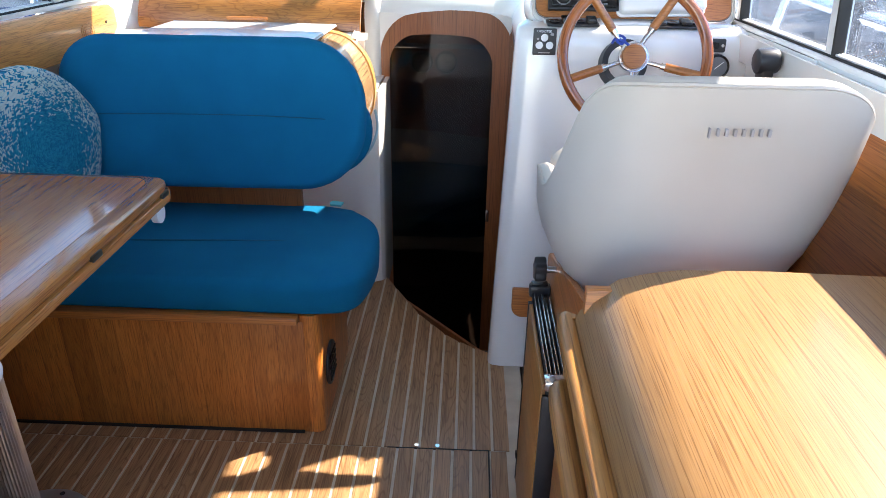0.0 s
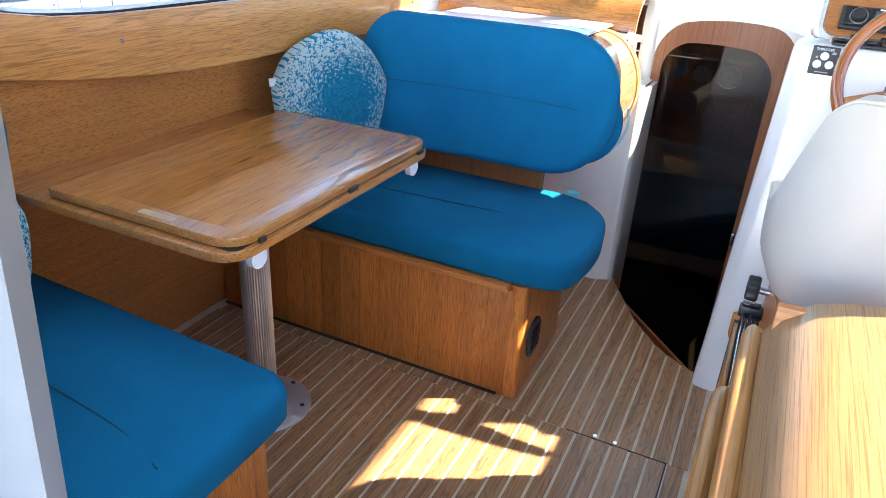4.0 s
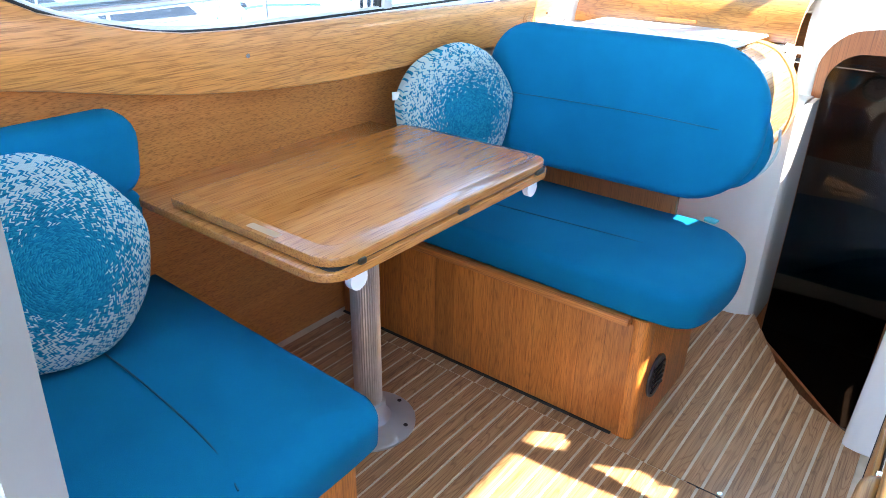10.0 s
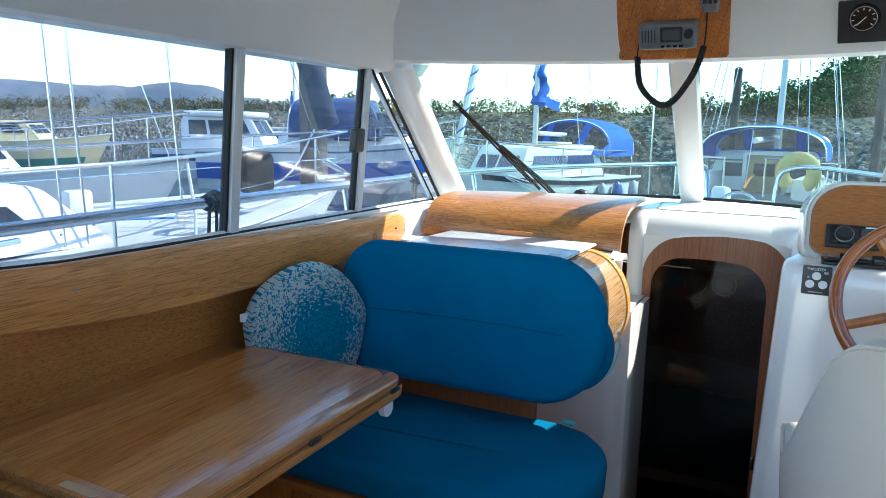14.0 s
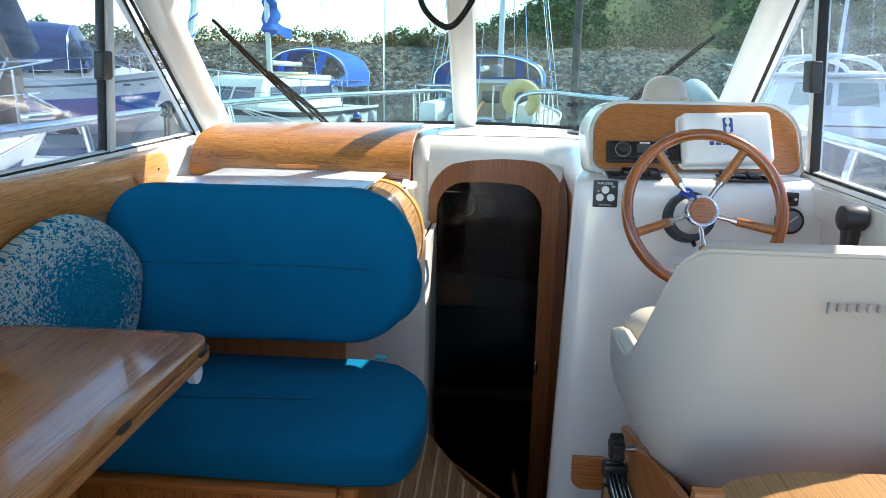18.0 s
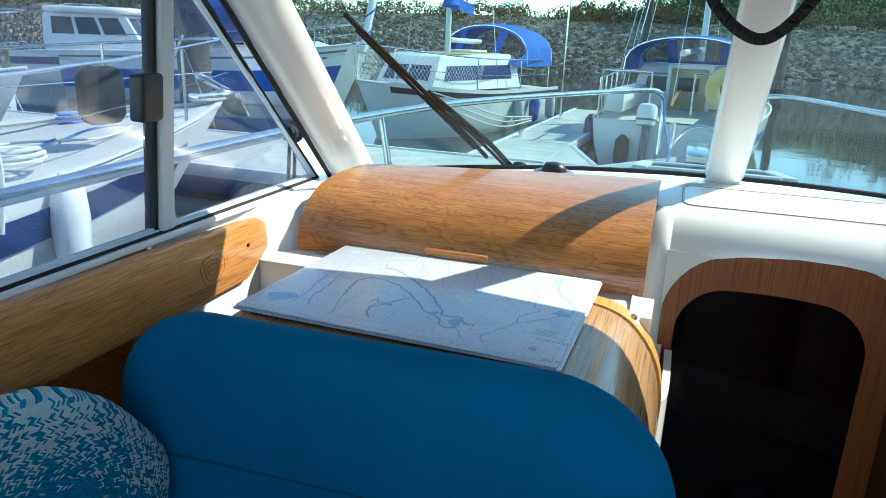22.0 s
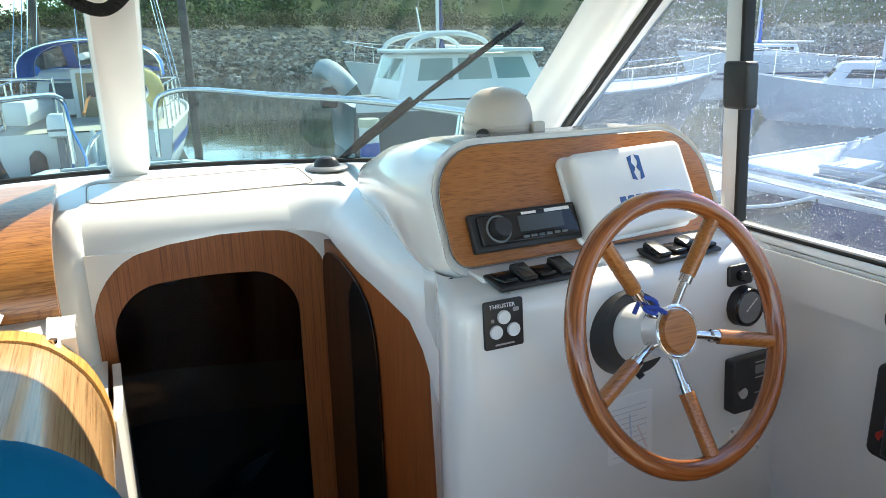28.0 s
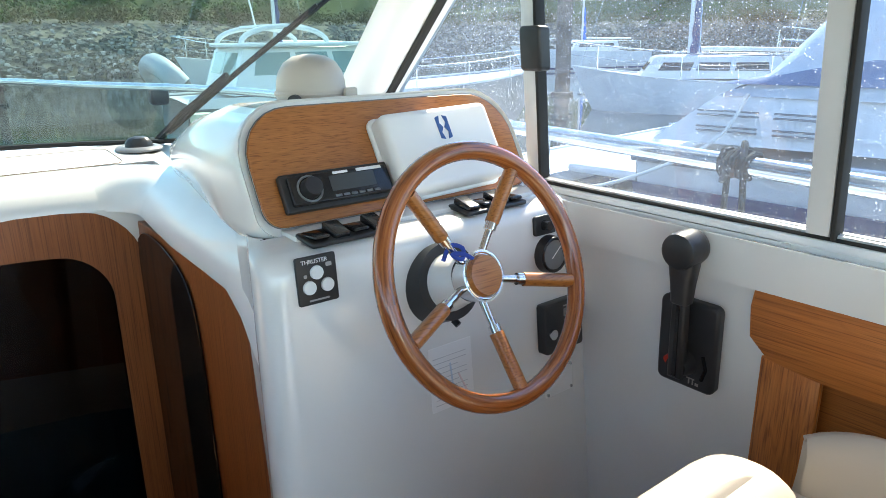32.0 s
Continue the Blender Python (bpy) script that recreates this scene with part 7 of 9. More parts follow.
# fender lines tied round the rails
lanyard_black = mottled(mat("black_braid", (0.02, 0.022, 0.026), 0.85), (0.014, 0.015, 0.018), (0.03, 0.032, 0.038), 60.0)
for x, y, z, sx in ((-1.333, 1.716, 1.036, -1), (-1.322, 2.942, 1.049, -1), (0.925, 1.75, 1.039, 1)):
    fl = thing("fender_line", "dark braided fender line knotted round the rail", "rope", group="fender lines")
    wraps = [(x + (0.021 + 0.003 * math.sin(k)) * math.cos(k * 0.8), y - 0.028 + 0.0014 * k, z + (0.021 + 0.003 * math.cos(k * 1.3)) * math.sin(k * 0.8)) for k in range(42)]
    part("knot", tube(wraps, 0.0055, 7), lanyard_black, fl)
    part("hitch", tube(smooth_line([(x - 0.02, y - 0.02, z + 0.012), (x + 0.015, y, z + 0.032), (x + 0.03, y + 0.012, z), (x, y + 0.024, z - 0.03), (x - 0.022, y + 0.005, z - 0.01)], 5), 0.006, 7), lanyard_black, fl)
    for dy in (-0.012, 0.016):
        part("tail", tube(smooth_line([(x, y + dy, z - 0.02), (x + sx * 0.008, y + dy * 1.2, z - 0.14), (x + sx * 0.02, y + dy, z - 0.28), (x + sx * 0.12, y + dy, 0.64), (x + sx * 0.19, y + dy, 0.45)], 4), 0.0055, 7), lanyard_black, fl)

# compass under its white hood, on the pod
cp = thing("compass", "white domed compass hood behind the fascia pod", "compass")
part("hood", loft([[(0.46 + r * math.cos(a / 14 * math.pi), 2.315 + r * math.sin(a / 14 * math.pi), z) for a in range(28)] for r, z in ((0.062, 1.09), (0.062, 1.155), (0.0605, 1.172), (0.056, 1.188), (0.046, 1.203), (0.03, 1.213), (0.01, 1.217))], closed=True, cap=True), vinyl, cp)
part("collar", loft([[(0.46 + r * math.cos(a / 14 * math.pi), 2.315 + r * math.sin(a / 14 * math.pi), z) for a in range(28)] for r, z in ((0.064, 1.145), (0.066, 1.15), (0.064, 1.155))], closed=True), vinyl, cp)
part("knob", rod((0.405, 2.27, 1.14), (0.398, 2.262, 1.14), 0.012, segs=14), black, cp)
part("tab", box((0.49, 2.245, 1.11), (0.515, 2.258, 1.16), 0.004), vinyl, cp)
mp = thing("marker_post", "short white marker post with a blue band, in the water", "post")
part("post", rod((2.25, 8.0, WL - 0.5), (2.25, 8.0, 0.5), 0.1, segs=20), white_plastic, mp)
part("cap", rod((2.25, 8.0, 0.5), (2.25, 8.0, 0.58), 0.115, 0.105, 20), mat("yellowed_cap", (0.6, 0.58, 0.42), 0.5), mp)
part("band", rod((2.25, 8.0, 0.2), (2.25, 8.0, 0.34), 0.102, segs=20), stripe_blue, mp)


# ---- boats ----
def hull_points(L, B, H, x, u, full=0.62):
    """A point of a hull: x from 0 (stern) to 1 (bow), u from -1 to 1 across, over the rail; z over the water."""
    w = B / 2 * (1 - max(0.0, (x - full) / (1 - full)) ** 2.1) * (0.86 + 0.14 * min(1.0, x / 0.35))
    sheer = H * (0.86 + 0.14 * x + 0.22 * max(0, x - 0.5) ** 2 * 4)
    return w, sheer


def hull(parent, M, L, B, H, material, deck, stripe=None, stripe2=None, full=0.5, bands=()):
    xs = [k / 14 for k in range(15)]
    for sy in (-1, 1):
        rows = []
        for x in xs:
            w, s = hull_points(L, B, H, x, 0, full)
            rake = 0.10 * L * max(0, x - 0.6) / 0.4
            rows.append([M @ Vector((L * x - rake * (1 - z / s) ** 1.0 if z < s else L * x, sy * w * f, z)) for f, z in ((1.0, s), (0.985, s * 0.8), (0.95, s * 0.45), (0.86, 0.02), (0.6, -0.25))])
        part("topsides", loft(rows), material, parent)
        for st, f0, f1 in ((stripe, 0.62, 0.84), (stripe2, 0.06, 0.16)) + tuple(bands):
            if st:
                rr = []
                for x in xs[:-1]:
                    w, s = hull_points(L, B, H, x, 0, full)
                    rake = 0.10 * L * max(0, x - 0.6) / 0.4
                    q = []
                    for f in (f0, f1):
                        ww = 0.95 + 0.045 * (f - 0.45) / 0.45 if f > 0.45 else 0.86 + 0.09 * f / 0.45
                        q.append(M @ Vector((L * x - rake * (1 - f), sy * (w * ww + 0.02), s * f)))
                    rr.append(q)
                part("stripe", loft(rr), st, parent)
    w, s = hull_points(L, B, H, 0, 0, full)
    part("transom", loft([[M @ Vector((0, -w, s)), M @ Vector((0, w, s))], [M @ Vector((-0.03, -w * 0.95, s * 0.45)), M @ Vector((-0.03, w * 0.95, s * 0.45))], [M @ Vector((0.0, -w * 0.8, -0.2)), M @ Vector((0.0, w * 0.8, -0.2))]]), material, parent)
    rows = []
    for x in xs:
        w, s = hull_points(L, B, H, x, 0, full)
        rows.append([M @ Vector((L * x, w * u, s - 0.02 + 0.04 * (1 - u * u))) for u in (-1, -0.5, 0, 0.5, 1)])
    part("deck", loft(rows), deck, parent)
    for sy in (-1, 1):
        part("toe_rail", tube([M @ Vector((L * x, sy * hull_points(L, B, H, x, 0, full)[0], hull_points(L, B, H, x, 0, full)[1] + 0.02)) for x in xs], 0.02, 6), aluminium, parent)


def cabin(parent, M, x0, x1, w0, w1, z0, z1, rake0, rake1, material, glass_mat, panes=3, band=(0.35, 0.8), tumble=0.85):
    """A deckhouse with its side, front and back windows."""
    A = [(x0, -w0), (x1, -w1), (x1, w1), (x0, w0)]
    Bt = [(x0 + rake0, -w0 * tumble), (x1 - rake1, -w1 * tumble), (x1 - rake1, w1 * tumble), (x0 + rake0, w0 * tumble)]
    rows = []
    for f in (0, 0.9, 0.97, 1.0):
        k = 0.0 if f <= 0.9 else (0.04 if f < 1 else 0.12)
        rows.append([M @ Vector((a[0] + (c[0] - a[0]) * f + (k if i in (0, 3) else -k), (a[1] + (c[1] - a[1]) * f) * (1 - k * 0.5), z0 + (z1 - z0) * f)) for i, (a, c) in enumerate(zip(A, Bt))])
    part("deckhouse", loft(rows, closed=True, cap=True), material, parent)
    f0, f1 = band
    for side in range(4):
        p, q = A[side], A[(side + 1) % 4]
        r, s = Bt[side], Bt[(side + 1) % 4]
        n = panes if side in (0, 2) else 2
        for k in range(n):
            u0, u1 = 0.08 + 0.84 * k / n + 0.02, 0.08 + 0.84 * (k + 1) / n - 0.02
            c = []
            for u, f in ((u0, f0), (u1, f0), (u1, f1), (u0, f1)):
                lo = Vector((*p, z0)).lerp(Vector((*q, z0)), u)
                hi = Vector((*r, z1)).lerp(Vector((*s, z1)), u)
                c.append(lo.lerp(hi, f))
            nrm = (c[1] - c[0]).cross(c[3] - c[0]).normalized()
            cen = Vector(((x0 + x1) / 2, 0, (z0 + z1) / 2))
            if nrm.dot(c[0] - cen) < 0:
                nrm = -nrm
            bm = bmesh.new()
            bm.faces.new([bm.verts.new(M @ (v + nrm * 0.012)) for v in c])
            part("window", bm, glass_mat, parent, smooth=False)


def pulpit(parent, M, L, B, H, x0, x1, h=0.6, full=0.5, close=True):
    line = []
    n = 10
    for sy in (-1, 1):
        seg = []
        for k in range(n + 1):
            x = x0 + (x1 - x0) * k / n
            w, s = hull_points(L, B, H, min(x, 0.985), 0, full)
            seg.append(M @ Vector((L * x, sy * max(w * 0.94, 0.09), s + h)))
            if k % 3 == 0:
                part("stanchion", rod(seg[-1], M @ Vector((L * x, sy * max(w * 0.94, 0.09), s)), 0.014, segs=6), steel, parent)
        line = line + (seg if sy < 0 else seg[::-1])
        part("lifeline", tube([p - (M.to_3x3() @ Vector((0, 0, h * 0.5))) for p in seg], 0.006, 5), steel, parent)
    part("guard_rail", tube(line, 0.014, 8), steel, parent)


def rig(parent, M, L, x, h, B, boom=True, sail=None):
    part("mast", rod(M @ Vector((x, 0, 0.8)), M @ Vector((x, 0, h)), 0.06, 0.045, 12), aluminium, parent)
    for q in ((L * 0.99, 0), (0.1, 0), (x - 0.1, B * 0.45), (x - 0.1, -B * 0.45)):
        part("stay", rod(M @ Vector((q[0], q[1], 0.9)), M @ Vector((x, 0, h - 0.1)), 0.006, segs=5), steel, parent)
    part("spreader", rod(M @ Vector((x, -0.7, h * 0.55)), M @ Vector((x, 0.7, h * 0.55)), 0.02, segs=6), aluminium, parent)
    if boom:
        part("boom", rod(M @ Vector((x - 0.1, 0, 1.75)), M @ Vector((x - L * 0.4, 0, 1.7)), 0.05, segs=10), aluminium, parent)
    if sail:
        rows = []
        for k in range(12):
            f = k / 11
            r = 0.14 * (1 - 0.6 * f) * (0.9 + 0.25 * math.sin(k * 2.3))
            rows.append([M @ Vector((x - 0.12 + r * math.cos(a / 5 * math.pi), r * 1.2 * math.sin(a / 5 * math.pi), 1.6 + 1.8 * f)) for a in range(10)])
        part("sail_cover", loft(rows, closed=True, cap=True), sail, parent)


def hood(parent, M, x0, x1, w, z0, z1, material, name="spray_hood", windows=True):
    rows = []
    for k in range(9):
        f = k / 8
        x = x0 + (x1 - x0) * f
        h = (math.sin(f * math.pi * 0.62 + 0.35)) / math.sin(math.pi / 2)
        rows.append([M @ Vector((x, w * math.cos(a / 10 * math.pi) * (0.94 + 0.06 * h), z0 + (z1 - z0) * h * abs(math.sin(a / 10 * math.pi)) ** 0.55)) for a in range(11)])
    part(name, loft(rows), material, parent)
    if windows:
        for a0 in (3, 5):
            rr = []
            for k in (6, 7):
                rr.append([Vector(rows[k][a]) + (M.to_3x3() @ Vector((0.03, 0, 0.02))) for a in (a0, a0 + 1, a0 + 2)])
            part("hood_window", loft(rr), dark_window, parent)


hood_film = glass("hood_window_film", 0.0, (0.42, 0.46, 0.5), 0.05)


def arched_hood(parent, M, x0, x1, w, z0, z1, material, fall=0.55):
    """A canvas hood on hoops: a canvas top, clear front windows between canvas strips, a canvas foot."""
    def hoop(x, h, q=1.0):
        return [Vector((x, w * q * math.cos(a / 16 * math.pi), z0 + (z1 - z0) * h * abs(math.sin(a / 16 * math.pi)) ** 0.6)) for a in range(17)]
    top = [hoop(x0, 0.93), hoop(x0 + 0.3 * (x1 - x0), 0.99), hoop(x0 + 0.7 * (x1 - x0), 1.0), hoop(x1, 0.95, 0.99)]
    part("hood_top", loft([[M @ v for v in row[3:14]] for row in top]), material, parent)
    for a0 in (0, 13):
        part("hood_side", loft([[M @ v for v in row[a0:a0 + 4]] for row in top]), material, parent)
    head = hoop(x1, 0.95, 0.99)
    foot = [Vector((x1 + fall, v.y * 0.94, z0 + 0.04)) for v in head]
    low = [f.lerp(h, 0.24) for f, h in zip(foot, head)]
    high = [f.lerp(h, 0.93) for f, h in zip(foot, head)]
    part("hood_foot", loft([[M @ v for v in foot[1:16]], [M @ v for v in low[1:16]]]), material, parent)
    part("hood_brow", loft([[M @ v for v in high], [M @ v for v in head]]), material, parent)
    for a0, a1 in ((1, 5), (6, 10), (11, 15)):
        ob = part("hood_window", loft([[M @ v for v in low[a0:a1 + 1]], [M @ v for v in high[a0:a1 + 1]]]), hood_film, parent)
    for a0 in (0, 5, 10, 15):
        part("hood_strip", loft([[M @ v for v in low[a0:a0 + 2]], [M @ v for v in high[a0:a0 + 2]]]), material, parent)
    for row in (top[0], top[3]):
        part("hoop", tube([M @ v for v in row], 0.013, 6), steel, parent)


def fender(parent, M, x, y, z, material):
    part("fender", loft([[M @ Vector((x + r * math.cos(a / 5 * math.pi), y + r * math.sin(a / 5 * math.pi), z + h)) for a in range(10)] for r, h in ((0.02, -0.3), (0.1, -0.24), (0.115, 0.0), (0.1, 0.2), (0.03, 0.28))], closed=True, cap=True), material, parent)


def heading(x, y, dx, dy):
    return Matrix.Translation((x, y, WL)) @ Matrix.Rotation(math.atan2(dy, dx), 4, "Z")


bow_cream = mottled(mat("cream_deck", (0.6, 0.56, 0.48), 0.6), (0.54, 0.5, 0.42), (0.66, 0.62, 0.54), 1.5)
# sailing boat with a blue hood, bow towards us
strake_dark = mat("dark_strake", (0.03, 0.035, 0.05), 0.35)
grey_fender = mottled(mat("grey_fender", (0.42, 0.46, 0.52), 0.6), (0.34, 0.38, 0.44), (0.5, 0.54, 0.58), 5.0)
tan_deck = mottled(mat("tan_deck_paint", (0.42, 0.32, 0.2), 0.7), (0.36, 0.27, 0.16), (0.48, 0.37, 0.24), 3.0)
A1 = thing("sailing_boat", "small white sailing boat with blue hood and navy window band", "sailing boat")
M1 = heading(-4.1, 18.1, -0.225, -0.974)
hull(A1, M1, 6.2, 2.4, 0.86, hull_white, bow_cream, bands=((strake_dark, 0.86, 0.97), (hull_white, 0.97, 1.05)))
cabin(A1, M1, 1.9, 4.9, 0.98, 0.66, 0.84, 1.5, 0.1, 0.45, hull_white, navy, 1, (0.28, 0.68), 0.86)
part("cabin_top", slab(rounded(2.1, 1.3, 0.2), M1 @ Matrix.Translation((3.15, 0, 1.49)), 0.025, 0.01, 1), tan_deck, A1, "tan painted cabin top")
part("hatch", slab(rounded(0.7, 0.66, 0.06), M1 @ Matrix.Translation((2.55, 0, 1.515)), 0.05, 0.02), hull_white, A1)
arched_hood(A1, M1, 0.5, 1.75, 1.05, 1.25, 2.12, sail_blue)
rig(A1, M1, 6.2, 3.3, 9.5, 2.5, True, None)
rows = []
for k in range(15):
    f = k / 14
    r = 0.2 * (1 - 0.62 * f) * (0.9 + 0.16 * math.sin(k * 2.3)) * (0.55 if k == 0 else 1)
    rows.append([M1 @ Vector((3.18 + 0.06 * math.sin(k * 1.1) + r * math.cos(a / 6 * math.pi), r * (1.1 + 0.2 * math.sin(k + a)) * math.sin(a / 6 * math.pi), 2.3 + 1.5 * f)) for a in range(12)])
part("sail_cover", loft(rows, closed=True, cap=True), sail_blue, A1, "creased blue sail cover up the mast")
part("cover_flap", loft([[M1 @ Vector((3.1 - 0.75 * u, 0.05 * math.sin(u * 9), 2.5 - 0.14 * u + z)) for u in (0, 0.3, 0.6, 1)] for z in (-0.12, 0.0, 0.1)]), sail_blue, A1)
furl = [M1 @ Vector((6.05 - 2.72 * f, 0, 1.5 + 8.0 * f)) for f in [k / 8 for k in range(9)]]
part("furled_sail", tube(furl, 0.07, 8), rope_white, A1, "furled white headsail with a blue edge")
wrap = []
for k in range(160):
    f = k / 159
    c = furl[0].lerp(furl[-1], f)
    wrap.append(c + Vector((0.066 * math.cos(k * 0.9), 0.066 * math.sin(k * 0.9), 0)))
part("blue_edge", tube(wrap, 0.02, 5), sail_blue, A1)
pulpit(A1, M1, 6.2, 2.4, 0.86, 0.08, 1.0, 0.62)
bm = bmesh.new()
for sy in (-1, 1):
    for k in range(34):
        for q in (-1, 1):
            x0 = 0.62 + 0.38 * k / 34
            x1 = min(1.0, max(0.6, x0 + q * 0.06))
            w0, s0 = hull_points(6.2, 2.4, 0.86, min(x0, 0.985), 0, 0.5)
            w1, s1 = hull_points(6.2, 2.4, 0.86, min(x1, 0.985), 0, 0.5)
            rod(M1 @ Vector((6.2 * x0, sy * max(w0 * 0.94, 0.09), s0 + 0.02)), M1 @ Vector((6.2 * x1, sy * max(w1 * 0.94, 0.09), s1 + 0.6)), 0.003, segs=3, bm=bm)
part("netting", bm, rope_white, A1, "white netting laced to the guard rail")
for x, m_ in ((2.5, grey_fender), (1.75, stripe_blue), (0.9, grey_fender)):
    fender(A1, M1, x, 1.27, 0.42, m_)
for k in range(3):
    part("mooring_rope", tube(smooth_line([M1 @ Vector((5.4, 0.5, 0.98)), M1 @ Vector((4.8, 1.1, 0.75 - 0.1 * k)), M1 @ Vector((3.8, 1.5, 0.42 - 0.1 * k)), M1 @ Vector((2.9, 1.75, 0.36 - 0.04 * k))], 5), 0.014, 6), rope_white, A1, "slack white mooring rope")
# sailing boat with a yellow lifebuoy, stern towards us
A2 = thing("sailing_boat", "small white sailing boat with yellow lifebuoy at the stern", "sailing boat")
M2 = heading(-0.42, 12.0, 0.12, 0.993)
hull(A2, M2, 6.4, 2.6, 0.82, hull_white, bow_cream, bands=((stripe_blue, 0.5, 0.72),))
cabin(A2, M2, 1.9, 4.6, 0.98, 0.62, 0.8, 1.5, 0.08, 0.4, hull_white, dark_window, 3, (0.35, 0.7), 0.84)
part("companionway_frame", obox(M2 @ Matrix.Translation((1.9, 0, 1.12)), (0.06, 0.74, 0.76), 0.01), hull_white, A2)
part("companionway", obox(M2 @ Matrix.Translation((1.87, 0, 1.1)), (0.05, 0.6, 0.68), 0.01), tan_deck, A2, "tan wash boards")
part("companionway_window", obox(M2 @ Matrix.Translation((1.84, 0.0, 1.18)), (0.02, 0.34, 0.22), 0.005), dark_window, A2)
for sy in (-1, 1):
    part("cockpit_side", obox(M2 @ Matrix.Translation((0.95, sy * 0.82, 0.98)), (1.9, 0.3, 0.34), 0.06), hull_white, A2)
part("tiller", tube([M2 @ Vector((0.05, 0, 0.95)), M2 @ Vector((0.6, 0.02, 1.08)), M2 @ Vector((1.1, 0.03, 1.12))], 0.022, 8), oak_y, A2)
arched_hood(A2, M2, 1.3, 2.5, 1.0, 1.38, 1.98, sail_blue, 0.5)
rig(A2, M2, 6.4, 3.2, 9.0, 2.5, True, None)
for q in (-0.9, 0.9):
    part("backstay", rod(M2 @ Vector((0.05, q, 0.85)), M2 @ Vector((3.1, 0, 8.9)), 0.007, segs=5), steel, A2)
pulpit(A2, M2, 6.4, 2.6, 0.82, 0.0, 0.3, 0.6)
for sy in (-1, 1):
    part("push_rail", tube(smooth_line([M2 @ Vector((0.0, sy * 1.0, 0.85)), M2 @ Vector((-0.02, sy * 1.02, 1.38)), M2 @ Vector((-0.04, sy * 0.9, 1.43)), M2 @ Vector((-0.05, sy * 0.35, 1.43)), M2 @ Vector((-0.05, sy * 0.3, 1.38)), M2 @ Vector((-0.03, sy * 0.3, 0.85))], 5), 0.015, 8), steel, A2)
ob_m = M2 @ Matrix.Translation((-0.2, 0.3, 0.0)) @ Matrix.Rotation(radians(8), 4, "Y")
part("outboard_cowl", loft([[ob_m @ Vector((x * q, y * q, z)) for x, y in rounded(0.4, 0.26, 0.07, 4)] for q, z in ((0.82, 0.66), (0.95, 0.68), (1.0, 0.78), (0.98, 0.9), (0.86, 0.96), (0.6, 0.985))], closed=True, cap=True), white_plastic, A2, "white outboard engine cowl")
part("outboard_band", loft([[ob_m @ Vector((x * q, y * q, z)) for x, y in rounded(0.41, 0.27, 0.07, 4)] for q, z in ((0.99, 0.74), (1.0, 0.77))], closed=True), grey_plastic, A2)
part("outboard_leg", obox(ob_m @ Matrix.Translation((0.02, 0, 0.3)), (0.14, 0.1, 0.76), 0.03), grey_plastic, A2)
rows = []
for k in range(25):
    q = radians(-62 + 304 * k / 24)
    taper = 0.86 if k in (0, 24) else 1.0
    rows.append([M2 @ Vector((-0.12 - 0.1 * math.sin(q) * 0.3 + 0.055 * taper * math.sin(a / 5 * math.pi), -0.76 + (0.21 + 0.1 * taper * math.cos(a / 5 * math.pi)) * math.cos(q), 1.24 + (0.22 + 0.1 * taper * math.cos(a / 5 * math.pi)) * math.sin(q))) for a in range(10)])
part("horseshoe_buoy", loft(rows, closed=True, cap=True), yellow, A2, "yellow horseshoe lifebuoy")
for q, (x, y) in enumerate(((2.2, 1.2), (2.9, 1.25), (2.2, -1.2), (2.9, -1.25), (6.3, 0.0))):
    part("stay", rod(M2 @ Vector((x, y, 0.9)), M2 @ Vector((3.2, y * 0.1, 8.6 - 0.4 * (q % 2))), 0.008, segs=5), steel, A2)
part("rudder", obox(M2 @ Matrix.Translation((-0.15, -0.1, 0.3)), (0.2, 0.05, 0.9), 0.02), hull_white, A2)
fender(A2, M2, -0.1, 0.62, 0.22, rubber)
fender(A2, M2, 0.8, 1.34, 0.4, navy)
# motor cruiser with a blue band
A3 = thing("motor_cruiser", "white motor cruiser with a broad blue band and dark canopy", "motor boat")
M3 = heading(-15.3, 15.95, 0.94, 0.341)
hull(A3, M3, 7.6, 2.7, 1.32, hull_white, hull_white, bands=((stripe_blue, 0.26, 0.66), (grey_plastic, 0.885, 0.925)), full=0.62)
cabin(A3, M3, 2.4, 7.0, 1.14, 0.5, 1.3, 1.66, 0.0, 1.2, hull_white, hull_white, 1, (0.3, 0.4), 0.82)
for k in range(3):
    part("porthole", obox(M3 @ Matrix.Translation((3.5 + 0.75 * k, -1.08 + 0.09 * k, 1.5)), (0.5, 0.05, 0.13), 0.02), dark_window, A3)
for k in range(2):
    part("vent_grille", obox(M3 @ Matrix.Translation((6.1 + 0.3 * k, -1.02 + 0.19 * k, 1.18)), (0.24, 0.03, 0.05), 0.01), grey_plastic, A3)
ws_lo = [M3 @ Vector((6.2 - 1.5 * (y / 1.15) ** 2, y * 0.9, 1.6)) for y in (-1.12, -0.9, -0.5, 0, 0.5, 0.9, 1.12)]
ws_hi = [M3 @ Vector((5.2 - 1.1 * (y / 1.15) ** 2, y * 0.84, 2.2)) for y in (-1.12, -0.9, -0.5, 0, 0.5, 0.9, 1.12)]
part("windscreen", loft([ws_lo, ws_hi]), hood_film, A3, "curved tinted windscreen")
part("screen_frame", tube(ws_hi, 0.03, 6), black, A3)
part("screen_foot", tube(ws_lo, 0.03, 6), black, A3)
for k in (1, 3, 5):
    part("screen_bar", rod(ws_lo[k], ws_hi[k], 0.02, segs=6), black, A3)
arched_hood(A3, M3, 2.7, 4.9, 1.1, 1.5, 2.65, navy, 0.45)
